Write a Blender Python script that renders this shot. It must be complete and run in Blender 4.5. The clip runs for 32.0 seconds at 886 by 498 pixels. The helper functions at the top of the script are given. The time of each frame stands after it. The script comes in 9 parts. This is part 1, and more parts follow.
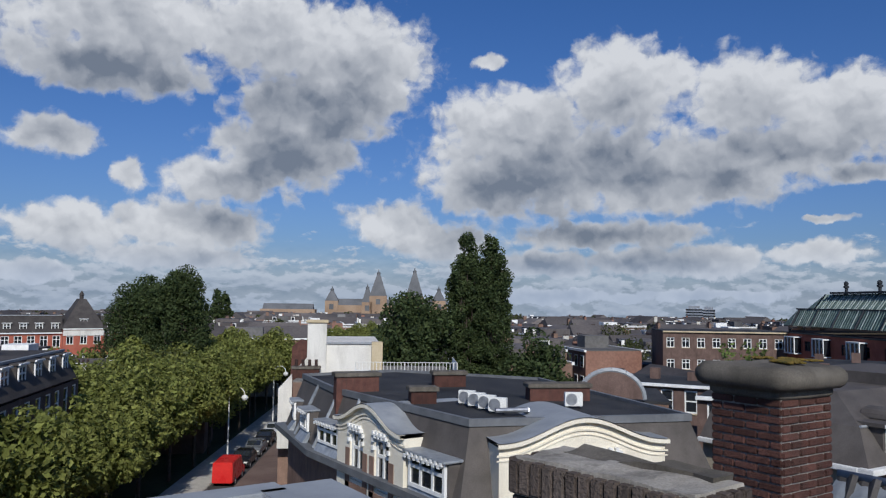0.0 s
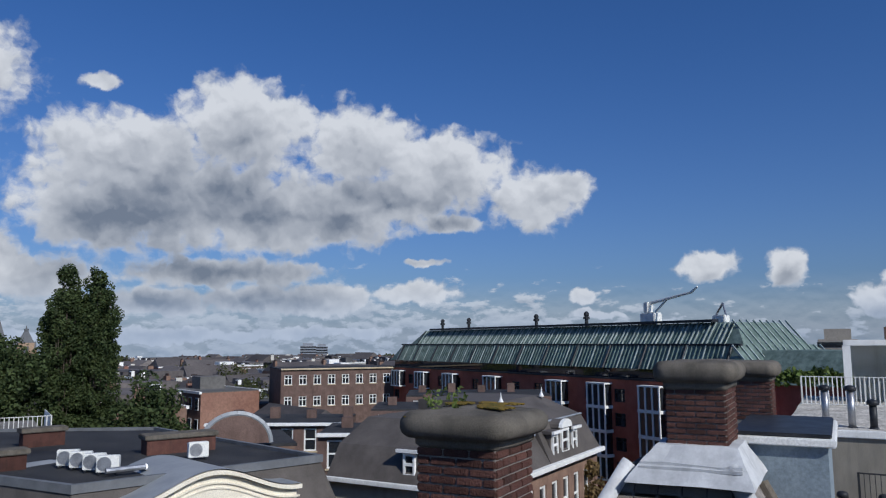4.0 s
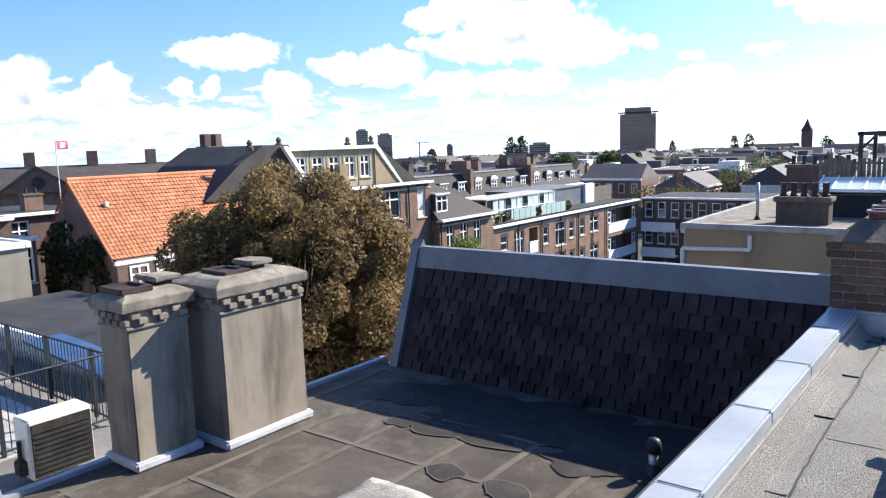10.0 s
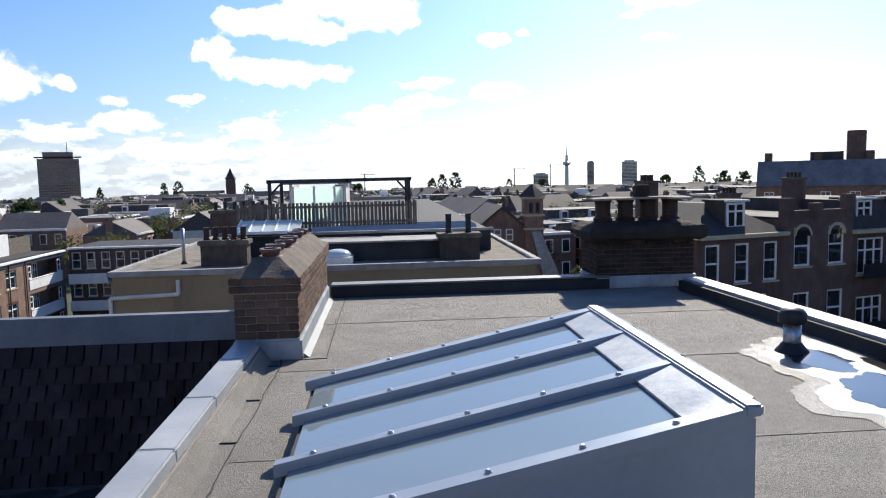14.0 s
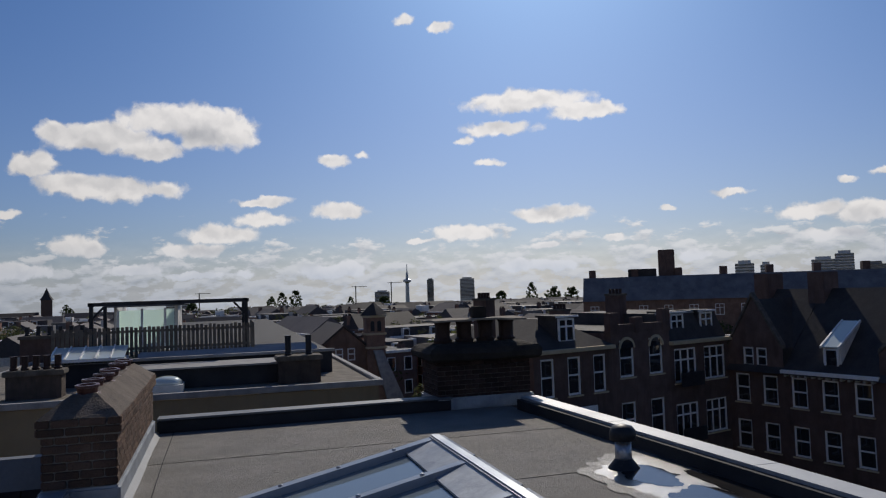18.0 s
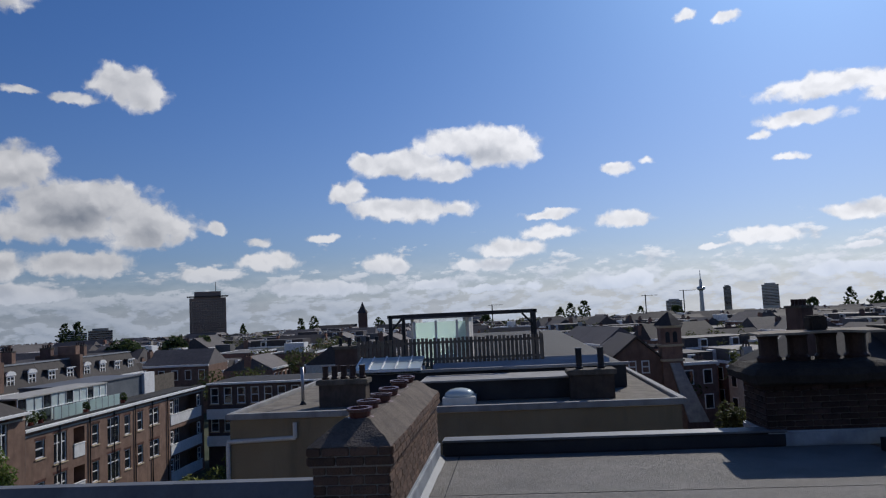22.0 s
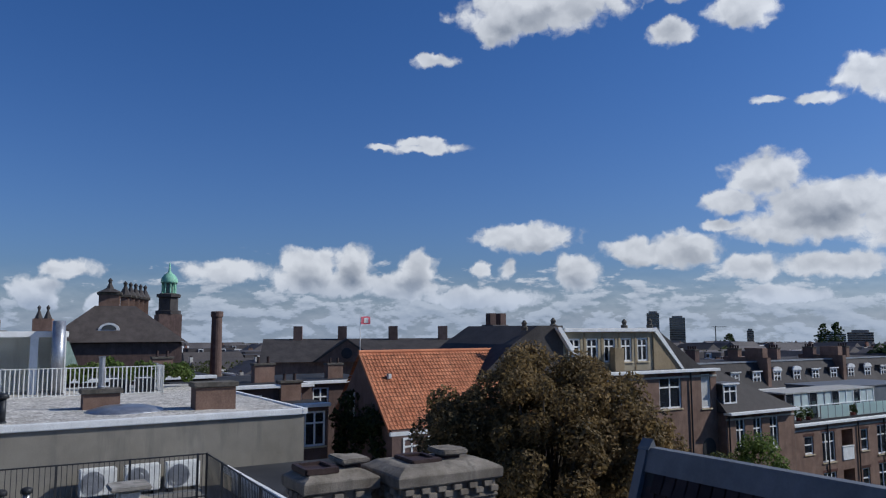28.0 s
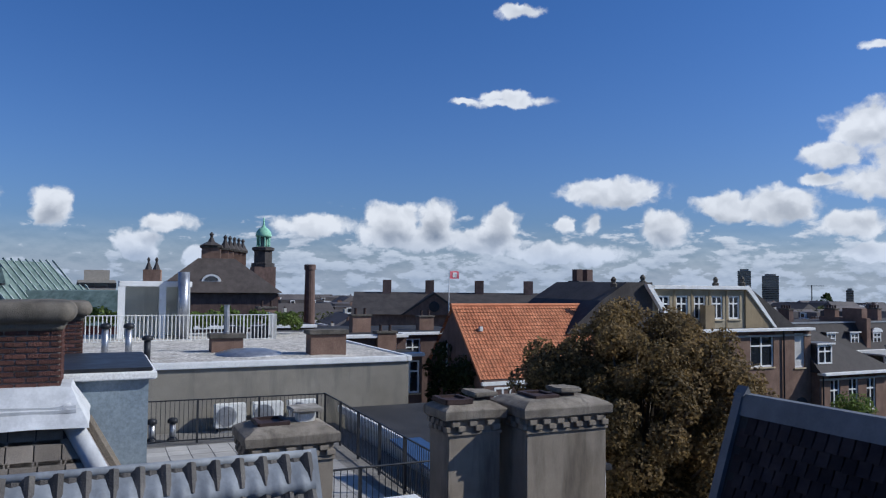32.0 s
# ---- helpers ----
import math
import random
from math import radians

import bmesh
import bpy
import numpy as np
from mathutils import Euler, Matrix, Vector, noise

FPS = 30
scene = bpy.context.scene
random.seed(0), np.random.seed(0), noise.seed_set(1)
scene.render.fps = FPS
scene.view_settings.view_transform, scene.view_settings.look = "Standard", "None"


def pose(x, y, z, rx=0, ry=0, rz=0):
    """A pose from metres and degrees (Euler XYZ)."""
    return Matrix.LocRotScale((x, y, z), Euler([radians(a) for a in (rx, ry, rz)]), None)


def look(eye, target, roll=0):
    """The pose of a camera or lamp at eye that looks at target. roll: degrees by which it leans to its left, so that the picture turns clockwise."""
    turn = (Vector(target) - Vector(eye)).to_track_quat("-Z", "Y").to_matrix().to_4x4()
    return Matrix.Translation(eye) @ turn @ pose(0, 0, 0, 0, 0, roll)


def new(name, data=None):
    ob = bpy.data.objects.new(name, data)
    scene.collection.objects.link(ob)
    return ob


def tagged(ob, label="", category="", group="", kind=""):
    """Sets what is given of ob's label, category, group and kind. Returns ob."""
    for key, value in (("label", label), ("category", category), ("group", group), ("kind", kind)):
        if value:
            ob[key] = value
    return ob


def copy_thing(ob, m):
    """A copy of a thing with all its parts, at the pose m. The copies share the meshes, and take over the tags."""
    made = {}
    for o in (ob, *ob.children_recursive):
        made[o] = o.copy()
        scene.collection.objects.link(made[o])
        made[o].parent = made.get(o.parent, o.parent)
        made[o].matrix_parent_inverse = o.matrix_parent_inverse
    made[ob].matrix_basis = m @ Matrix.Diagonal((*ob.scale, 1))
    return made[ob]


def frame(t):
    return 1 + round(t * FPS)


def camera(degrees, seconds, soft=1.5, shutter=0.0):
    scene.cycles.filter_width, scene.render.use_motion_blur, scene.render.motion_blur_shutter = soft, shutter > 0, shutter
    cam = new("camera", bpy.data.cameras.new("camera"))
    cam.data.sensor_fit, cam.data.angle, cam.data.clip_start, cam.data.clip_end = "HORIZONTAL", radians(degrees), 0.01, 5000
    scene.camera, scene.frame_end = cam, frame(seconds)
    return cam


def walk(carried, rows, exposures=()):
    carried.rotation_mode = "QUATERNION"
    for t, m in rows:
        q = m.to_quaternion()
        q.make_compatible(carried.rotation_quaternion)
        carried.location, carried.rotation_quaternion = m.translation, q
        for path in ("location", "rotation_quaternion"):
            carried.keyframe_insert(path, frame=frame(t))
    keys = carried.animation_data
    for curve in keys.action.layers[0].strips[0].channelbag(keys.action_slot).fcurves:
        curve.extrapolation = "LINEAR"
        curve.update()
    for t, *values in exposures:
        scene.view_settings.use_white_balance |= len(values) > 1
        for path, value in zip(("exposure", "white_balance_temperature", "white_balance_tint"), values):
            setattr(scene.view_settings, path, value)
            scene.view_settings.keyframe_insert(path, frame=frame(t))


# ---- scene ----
cam = camera(61.37, 32.0, soft=1.2)
PATH = [
    (0, pose(0.760, 1.630, 16.027, 94.06, -0.72, 146.58)),
    (0.5, pose(0.735, 1.475, 16.010, 93.68, -0.62, 142.06)),
    (1, pose(0.725, 1.302, 16.013, 93.08, -0.70, 133.41)),
    (1.5, pose(0.710, 1.180, 16.000, 92.66, -1.79, 136.66)),
    (2, pose(0.520, 1.062, 16.010, 94.67, -1.06, 133.49)),
    (2.5, pose(0.480, 0.970, 16.035, 97.27, 0.33, 121.33)),
    (4.5, pose(0.343, 0.521, 16.062, 97.25, 0.43, 115.38)),
    (5, pose(0.295, 0.417, 16.054, 98.32, 1.26, 109.81)),
    (5.5, pose(0.191, 0.313, 16.048, 99.07, 1.64, 105.11)),
    (6, pose(0.116, 0.225, 16.047, 99.58, 2.77, 94.96)),
    (6.5, pose(0.087, 0.158, 16.044, 98.67, 5.23, 77.51)),
    (7, pose(-0.062, 0.102, 16.018, 95.57, 4.66, 69.78)),
    (7.5, pose(-0.235, 0.068, 15.992, 91.24, 3.47, 65.68)),
    (8, pose(-0.315, 0.031, 15.978, 87.11, 2.86, 56.07)),
    (8.5, pose(-0.365, -0.046, 15.967, 82.57, 2.49, 44.29)),
    (9, pose(-0.346, -0.122, 15.989, 78.58, 1.94, 37.98)),
    (9.5, pose(-0.354, -0.135, 15.991, 76.55, 1.84, 37.13)),
    (10, pose(-0.328, -0.146, 16.030, 82.00, 1.82, 37.09)),
    (10.5, pose(-0.200, -0.187, 16.050, 88.66, 1.69, 33.45)),
    (11, pose(-0.156, -0.128, 16.056, 91.71, 2.09, 28.56)),
    (11.5, pose(-0.202, -0.034, 16.039, 87.93, 2.13, 22.06)),
    (12, pose(-0.107, 0.023, 16.009, 82.59, 2.10, 15.72)),
    (12.5, pose(-0.044, 0.009, 15.989, 79.51, 1.30, 12.82)),
    (13, pose(-0.000, -0.001, 15.991, 78.74, 0.74, 10.68)),
    (13.5, pose(-0.039, -0.055, 15.999, 81.29, 0.25, 3.62)),
    (14, pose(-0.094, -0.123, 16.015, 84.40, 1.30, -4.47)),
    (14.5, pose(-0.089, -0.147, 16.050, 88.03, 2.29, -11.16)),
    (15, pose(-0.050, -0.146, 16.064, 91.60, 3.16, -17.94)),
    (15.5, pose(-0.056, -0.166, 16.087, 93.45, 3.18, -22.38)),
    (17.5, pose(-0.087, -0.199, 16.114, 93.48, 2.42, -17.81)),
    (18, pose(-0.074, -0.103, 16.092, 93.07, 1.83, -16.56)),
    (18.5, pose(-0.008, 0.142, 16.086, 92.77, 1.37, -15.20)),
    (19, pose(0.036, 0.312, 16.081, 92.89, 0.29, -6.70)),
    (19.5, pose(-0.005, 0.532, 16.056, 92.27, 0.45, -6.78)),
    (20, pose(-0.097, 0.743, 16.075, 92.08, 0.88, -6.12)),
    (20.5, pose(-0.118, 0.882, 16.069, 92.35, 1.57, -4.78)),
    (21, pose(-0.047, 1.056, 16.076, 93.41, 1.79, -0.97)),
    (21.5, pose(0.018, 1.152, 16.086, 94.20, 1.72, 2.64)),
    (22, pose(0.028, 1.188, 16.087, 94.71, 2.72, 5.26)),
    (22.5, pose(0.033, 1.178, 16.090, 94.85, 3.31, 7.05)),
    (23, pose(0.049, 1.201, 16.097, 94.70, 3.39, 4.87)),
    (23.5, pose(0.017, 1.190, 16.096, 94.46, 3.12, 4.85)),
    (24, pose(-0.052, 1.079, 16.119, 94.53, 2.16, 10.65)),
    (24.5, pose(-0.163, 1.164, 16.112, 94.67, 1.73, 14.38)),
    (25, pose(-0.308, 1.200, 16.116, 95.18, 1.05, 19.34)),
    (25.5, pose(-0.410, 1.207, 16.112, 96.00, 0.70, 26.56)),
    (26, pose(-0.401, 1.121, 16.114, 96.82, 0.73, 35.46)),
    (26.5, pose(-0.326, 1.017, 16.131, 97.11, 0.86, 43.95)),
    (28.5, pose(-0.036, 0.794, 16.059, 95.14, -0.51, 61.59)),
    (29, pose(0.104, 0.644, 16.096, 94.23, -1.10, 63.20)),
    (29.5, pose(0.210, 0.495, 16.097, 94.32, -1.34, 60.13)),
    (30, pose(0.312, 0.361, 16.103, 93.94, -1.73, 60.15)),
    (30.5, pose(0.500, 0.294, 16.087, 93.92, -1.78, 61.47)),
    (31, pose(0.577, 0.254, 16.067, 93.52, -1.66, 62.76)),
    (31.5, pose(0.620, 0.130, 16.066, 92.97, -1.23, 63.85)),
    (32, pose(0.646, -0.071, 16.059, 92.70, -0.59, 65.17)),
]
EXPOSURES = [(0, -0.4, 6250, 10), (2.5, -0.4, 6200, 10), (6, -0.38, 6050, 10), (7, -0.4, 6100, 10), (8, 0.0, 6350, 10), (8.6, 0.95, 6900, 10), (9.2, 1.18, 6600, 9), (10, 1.35, 6700, 9), (10.6, 0.4, 6800, 10),
             (11.3, 0.05, 6500, 10), (12, 0.42, 6900, 10), (12.6, 1.0, 7000, 10), (13.5, 1.0, 7000, 10), (14.1, 0.6, 6900, 10), (14.7, 0.0, 6700, 10), (15.4, -0.4, 6700, 12),
             (17.5, -0.78, 6900, 12), (20, -0.72, 6550, 12), (22, -0.6, 6400, 12), (24, -0.68, 6300, 10), (26, -0.7, 6100, 10), (28.5, -0.3, 6050, 10), (32, -0.15, 6000, 10)]
walk(cam, PATH, EXPOSURES)

# ---- world and sun ----
SUN_AZ, SUN_EL = 25.0, 34.8          # degrees to the right of +y, and above the horizon
world = bpy.data.worlds.new("sky")
scene.world = world
world.use_nodes = True
wt = world.node_tree
wt.nodes.clear()


def wnode(kind, **kw):
    n = wt.nodes.new(kind)
    for k, v in kw.items():
        if k == "op":
            n.operation = v
        elif k == "vals":
            for i, x in v.items():
                n.inputs[i].default_value = x
    return n


def wmath(op, a, b=None, c=None, clamp=False):
    n = wnode("ShaderNodeMath", op=op)
    n.use_clamp = clamp
    for i, v in enumerate((a, b, c)):
        if v is None:
            continue
        if isinstance(v, (int, float)):
            n.inputs[i].default_value = v
        else:
            wt.links.new(v, n.inputs[i])
    return n.outputs[0]


def wstep(v, lo, hi, a=0.0, b=1.0):
    n = wnode("ShaderNodeMapRange")
    n.interpolation_type = "SMOOTHSTEP"
    wt.links.new(v, n.inputs[0])
    for i, x in enumerate((lo, hi, a, b)):
        n.inputs[i + 1].default_value = x
    return n.outputs[0]


def wnoise(vec, scale, detail, rough=0.55):
    n = wnode("ShaderNodeTexNoise")
    wt.links.new(vec, n.inputs["Vector"])
    n.inputs["Scale"].default_value, n.inputs["Detail"].default_value, n.inputs["Roughness"].default_value = scale, detail, rough
    return n.outputs[0]


def wmix(fac, a, b):
    n = wt.nodes.new("ShaderNodeMix")
    n.data_type = "RGBA"
    for i, v in ((0, fac), (6, a), (7, b)):
        if isinstance(v, (tuple, float, int)):
            n.inputs[i].default_value = v
        else:
            wt.links.new(v, n.inputs[i])
    return n.outputs[2]


sky = wt.nodes.new("ShaderNodeTexSky")
sky.sky_type, sky.sun_disc = "NISHITA", False
sky.sun_elevation, sky.sun_rotation = radians(SUN_EL), radians(SUN_AZ)
sky.air_density, sky.dust_density, sky.ozone_density = 1.0, 1.1, 3.0
coord = wt.nodes.new("ShaderNodeTexCoord")
sep = wt.nodes.new("ShaderNodeSeparateXYZ")
wt.links.new(coord.outputs["Generated"], sep.inputs[0])
rise = wt.nodes.new("ShaderNodeCombineXYZ")     # the sky's own colour at the horizon also stands a little below it
wt.links.new(sep.outputs[0], rise.inputs[0])
wt.links.new(sep.outputs[1], rise.inputs[1])
DEG = 57.29578
wt.links.new(wmath("MAXIMUM", sep.outputs[2], 0.012), rise.inputs[2])
wt.links.new(rise.outputs[0], sky.inputs["Vector"])
azim = wmath("MULTIPLY", wmath("ARCTAN2", wmath("MULTIPLY", sep.outputs[0], -1.0), sep.outputs[1]), DEG)
elev = wmath("MULTIPLY", wmath("ARCSINE", sep.outputs[2]), DEG)
comb = wt.nodes.new("ShaderNodeCombineXYZ")
wt.links.new(azim, comb.inputs[0])
wt.links.new(elev, comb.inputs[1])
flat = comb.outputs[0]
# ragged edges: the cloud field is looked up at a place pushed about by noise
WARP = wt.nodes.new("ShaderNodeVectorMath")
WARP.operation = "MULTIPLY_ADD"
wn = wt.nodes.new("ShaderNodeTexNoise")
wn.inputs["Scale"].default_value, wn.inputs["Detail"].default_value, wn.inputs["Roughness"].default_value = 0.7, 4.0, 0.55
wt.links.new(flat, wn.inputs["Vector"])
wt.links.new(wn.outputs["Color"], WARP.inputs[0])
WARP.inputs[1].default_value = (1.5, 1.1, 0)
off = wt.nodes.new("ShaderNodeVectorMath")
off.inputs[1].default_value = (-0.75, -0.55, 0)
wt.links.new(flat, off.inputs[0])
wt.links.new(off.outputs[0], WARP.inputs[2])
HEAPS = []


def cloud(az, el, w, h):
    """One heap of cloud round a direction, w and h degrees to each side."""
    HEAPS.append((az, el, w, h))


def heap_field(where, least=0.0):
    """How far a direction lies from the nearest heap of some height: 1 at its rim."""
    field = None
    for az, el, w, h in HEAPS:
        if h < least:
            continue
        n = wt.nodes.new("ShaderNodeVectorMath")
        n.operation = "MULTIPLY_ADD"
        wt.links.new(where, n.inputs[0])
        n.inputs[1].default_value, n.inputs[2].default_value = (1 / w, 1 / h, 0), (-az / w, -el / h, 0.8 * max(0.0, 1 - h / 1.3))
        d = wt.nodes.new("ShaderNodeVectorMath")
        d.operation = "LENGTH"
        wt.links.new(n.outputs[0], d.inputs[0])
        if field is None:
            field = d.outputs["Value"]
        else:
            m = wnode("ShaderNodeMath", op="SMOOTH_MIN")
            m.inputs[2].default_value = 0.28
            wt.links.new(field, m.inputs[0])
            wt.links.new(d.outputs["Value"], m.inputs[1])
            field = m.outputs[0]
    return field


def moved(vec, by):
    n = wt.nodes.new("ShaderNodeVectorMath")
    n.inputs[1].default_value = by
    wt.links.new(vec, n.inputs[0])
    return n.outputs[0]


cloud(171.1, 16.3, 7.0, 2.07)
cloud(170.0, 19.6, 8.5, 3.2)
cloud(160.1, 19.5, 6.3, 3.13)
cloud(153.2, 17.9, 5.2, 3.65)
cloud(156.5, 14.5, 6.0, 3.3)
cloud(159.0, 11.0, 5.4, 2.92)
cloud(163.8, 8.7, 3.6, 1.64)
cloud(174.7, 11.1, 2.7, 1.32)
cloud(169.6, 8.7, 1.1, 1.19)
cloud(165.7, 5.3, 5.8, 1.84)
cloud(173.4, 4.9, 3.8, 1.74)
cloud(176.0, 1.7, 3.0, 0.94)
cloud(166.8, 3.0, 5.8, 1.02)
cloud(140.9, 13.5, 6.5, 2.72)
cloud(133.1, 15.9, 4.9, 3.33)
cloud(124.3, 15.0, 4.5, 2.69)
cloud(118.0, 13.1, 5.3, 2.86)
cloud(137.8, 10.2, 10.0, 3.42)
cloud(129.5, 9.5, 8.3, 2.66)
cloud(143.4, 9.2, 4.3, 2.54)
cloud(122.2, 10.8, 6.3, 1.89)
cloud(110.6, 10.7, 3.2, 2.37)
cloud(108.4, 11.6, 2.0, 1.08)
cloud(117.2, 9.0, 2.4, 0.74)
cloud(150.7, 5.9, 3.4, 1.57)
cloud(147.0, 4.5, 4.1, 1.6)
cloud(134.6, 5.1, 7.4, 1.08)
cloud(132.0, 3.2, 3.5, 1.13)
cloud(138.9, 2.9, 5.2, 1.08)
cloud(127.2, 3.1, 3.9, 1.29)
cloud(119.7, 3.6, 2.9, 0.93)
cloud(139.7, 0.5, 10.3, 0.69)
cloud(127.2, 0.7, 6.4, 0.6)
cloud(143.3, 18.1, 1.5, 0.56)
cloud(98.1, 5.4, 2.0, 1.06)
cloud(93.0, 5.0, 1.2, 1.41)
cloud(107.3, 3.3, 1.1, 0.56)
cloud(119.3, 6.0, 1.8, 0.34)
cloud(85.7, 4.2, 1.9, 0.71)
cloud(87.4, 2.5, 1.8, 1.19)
cloud(106.1, 1.9, 2.6, 0.43)
cloud(119.8, 3.6, 2.5, 0.76)
cloud(83.5, 1.7, 1.4, 0.77)
cloud(74.8, 4.4, 3.0, 0.89)
cloud(69.1, 4.9, 2.0, 1.24)
cloud(65.6, 5.1, 1.5, 1.34)
cloud(67.6, 3.5, 4.1, 1.09)
cloud(60.7, 4.8, 1.4, 1.27)
cloud(62.1, 3.3, 3.0, 1.11)
cloud(56.0, 4.7, 0.8, 0.64)
cloud(53.9, 4.7, 0.7, 0.81)
cloud(52.4, 7.1, 3.5, 0.84)
cloud(48.7, 4.3, 1.8, 1.18)
cloud(55.7, 2.3, 4.7, 0.94)
cloud(44.7, 5.9, 1.8, 0.83)
cloud(40.8, 5.8, 2.4, 1.22)
cloud(36.5, 4.3, 2.0, 0.96)
cloud(34.7, 2.5, 3.7, 0.6)
cloud(32.1, 4.5, 2.5, 0.78)
cloud(60.6, 14.3, 2.1, 0.43)
cloud(63.6, 13.9, 1.5, 0.28)
cloud(35.1, 10.8, 2.6, 1.38)
cloud(37.3, 9.1, 1.8, 0.95)
cloud(31.1, 8.7, 4.4, 1.47)
cloud(26.7, 7.1, 3.0, 1.63)
cloud(32.5, 7.2, 4.8, 1.21)
cloud(38.2, 7.5, 1.6, 0.43)
cloud(22.0, 6.8, 0.7, 0.51)
cloud(28.1, 16.9, 2.3, 1.17)
cloud(26.8, 16.5, 1.6, 1.33)
cloud(31.4, 15.6, 1.7, 0.46)
cloud(34.5, 15.9, 1.2, 0.34)
cloud(41.4, 21.3, 1.7, 0.97)
cloud(36.0, 22.2, 2.2, 1.21)
cloud(50.4, 23.9, 6.4, 1.68)
cloud(54.5, 22.5, 1.8, 1.14)
cloud(40.7, 24.5, 1.4, 1.1)
cloud(59.3, 20.3, 1.9, 0.53)
cloud(60.4, 13.8, 3.3, 0.46)
cloud(52.1, 6.9, 3.4, 1.0)
cloud(43.4, 5.6, 2.7, 0.86)
cloud(40.3, 5.8, 1.7, 1.04)
cloud(36.0, 4.1, 1.6, 0.78)
cloud(30.8, 4.3, 3.2, 0.86)
cloud(33.9, 2.3, 3.5, 0.6)
cloud(19.0, 5.7, 1.1, 0.5)
cloud(22.8, 3.4, 1.9, 0.51)
cloud(2.5, 12.8, 3.9, 1.09)
cloud(-0.1, 12.0, 2.5, 1.25)
cloud(10.8, 11.5, 1.4, 0.77)
cloud(7.8, 11.3, 3.3, 1.02)
cloud(4.7, 10.5, 2.2, 0.72)
cloud(12.2, 9.2, 1.3, 0.86)
cloud(9.6, 8.0, 2.7, 0.82)
cloud(6.6, 7.7, 4.0, 0.78)
cloud(-8.4, 9.9, 1.1, 0.57)
cloud(-10.7, 10.3, 0.7, 0.32)
cloud(-3.2, 6.9, 2.3, 0.34)
cloud(-8.9, 6.2, 2.4, 0.57)
cloud(-3.1, 5.6, 2.4, 0.55)
cloud(-0.1, 4.5, 2.9, 0.68)
cloud(1.8, 3.4, 2.3, 0.6)
cloud(9.4, 3.7, 1.6, 0.78)
cloud(14.1, 5.9, 1.4, 0.39)
cloud(18.4, 4.3, 2.5, 0.73)
cloud(22.7, 3.4, 2.1, 0.51)
cloud(15.1, 2.1, 4.7, 0.65)
cloud(5.6, 2.0, 2.6, 0.52)
cloud(1.3, 1.5, 3.8, 0.38)
cloud(-8.1, 1.6, 3.2, 0.66)
cloud(-23.2, 14.0, 4.5, 0.87)
cloud(-28.0, 13.0, 2.9, 0.58)
cloud(-21.3, 12.1, 2.8, 0.61)
cloud(-18.6, 11.3, 0.7, 0.41)
cloud(-20.2, 9.5, 1.4, 0.33)
cloud(-24.9, 5.5, 3.0, 0.65)
cloud(-18.6, 4.3, 2.6, 0.63)
cloud(-15.1, 3.8, 1.3, 0.26)
cloud(-24.4, 3.1, 2.0, 0.33)
cloud(-29.8, 3.5, 1.0, 0.28)
cloud(-33.5, 5.4, 0.6, 0.23)
cloud(-17.1, 19.5, 1.0, 0.5)
cloud(-14.1, 20.1, 0.9, 0.39)
cloud(-23.6, 1.6, 4.3, 0.5)
cloud(-42.9, 4.7, 2.2, 0.65)
cloud(-46.6, 4.2, 2.2, 0.79)
cloud(-50.2, 3.2, 2.9, 0.76)
cloud(-38.1, 6.3, 1.5, 0.33)
cloud(-45.3, 6.5, 0.6, 0.28)
cloud(-48.1, 6.9, 1.4, 0.31)
cloud(-52.0, 7.3, 0.9, 0.34)
cloud(-33.5, 5.5, 0.6, 0.21)
cloud(-44.5, 2.9, 2.0, 0.48)
cloud(-35.3, 1.9, 1.2, 0.59)
cloud(-49.1, 2.0, 3.1, 0.46)
# rows of small fair-weather cloud that close up towards the horizon
stretch = wt.nodes.new("ShaderNodeVectorMath")
stretch.operation = "MULTIPLY"
stretch.inputs[1].default_value = (0.40, 0.95, 0)
wt.links.new(flat, stretch.inputs[0])
bank, bank_up = wnoise(stretch.outputs[0], 1.0, 8.0, 0.58), wnoise(moved(stretch.outputs[0], (-0.02, 0.3, 0)), 1.0, 5.0, 0.5)
low = wmath("SUBTRACT", wstep(elev, 6.5, 1.2), wmath("MULTIPLY", wmath("MULTIPLY", wstep(azim, 78.0, 88.0), wstep(azim, 112.0, 100.0)), 0.4))
bankmask = wstep(wmath("MULTIPLY_ADD", low, 0.24, bank), 0.635, 0.765)
bankmask = wmath("MULTIPLY", bankmask, wstep(elev, 7.0, 4.5))
puff, puff_up = wnoise(WARP.outputs[0], 0.5, 8.0, 0.57), wnoise(moved(WARP.outputs[0], (-0.1, 0.45, 0)), 0.5, 5.0, 0.5)
soft, soft_up = wnoise(WARP.outputs[0], 0.22, 4.0, 0.45), wnoise(moved(WARP.outputs[0], (-0.3, 1.1, 0)), 0.22, 4.0, 0.45)


def billow(where, scale):
    """Rounded swellings: high in the middle of each cell."""
    n = wt.nodes.new("ShaderNodeTexVoronoi")
    n.feature = "SMOOTH_F1"
    n.inputs["Scale"].default_value, n.inputs["Smoothness"].default_value, n.inputs["Detail"].default_value = scale, 0.9, 1.0
    n.inputs["Roughness"].default_value = 0.45
    wt.links.new(where, n.inputs["Vector"])
    return wmath("SUBTRACT", 0.5, n.outputs["Distance"])


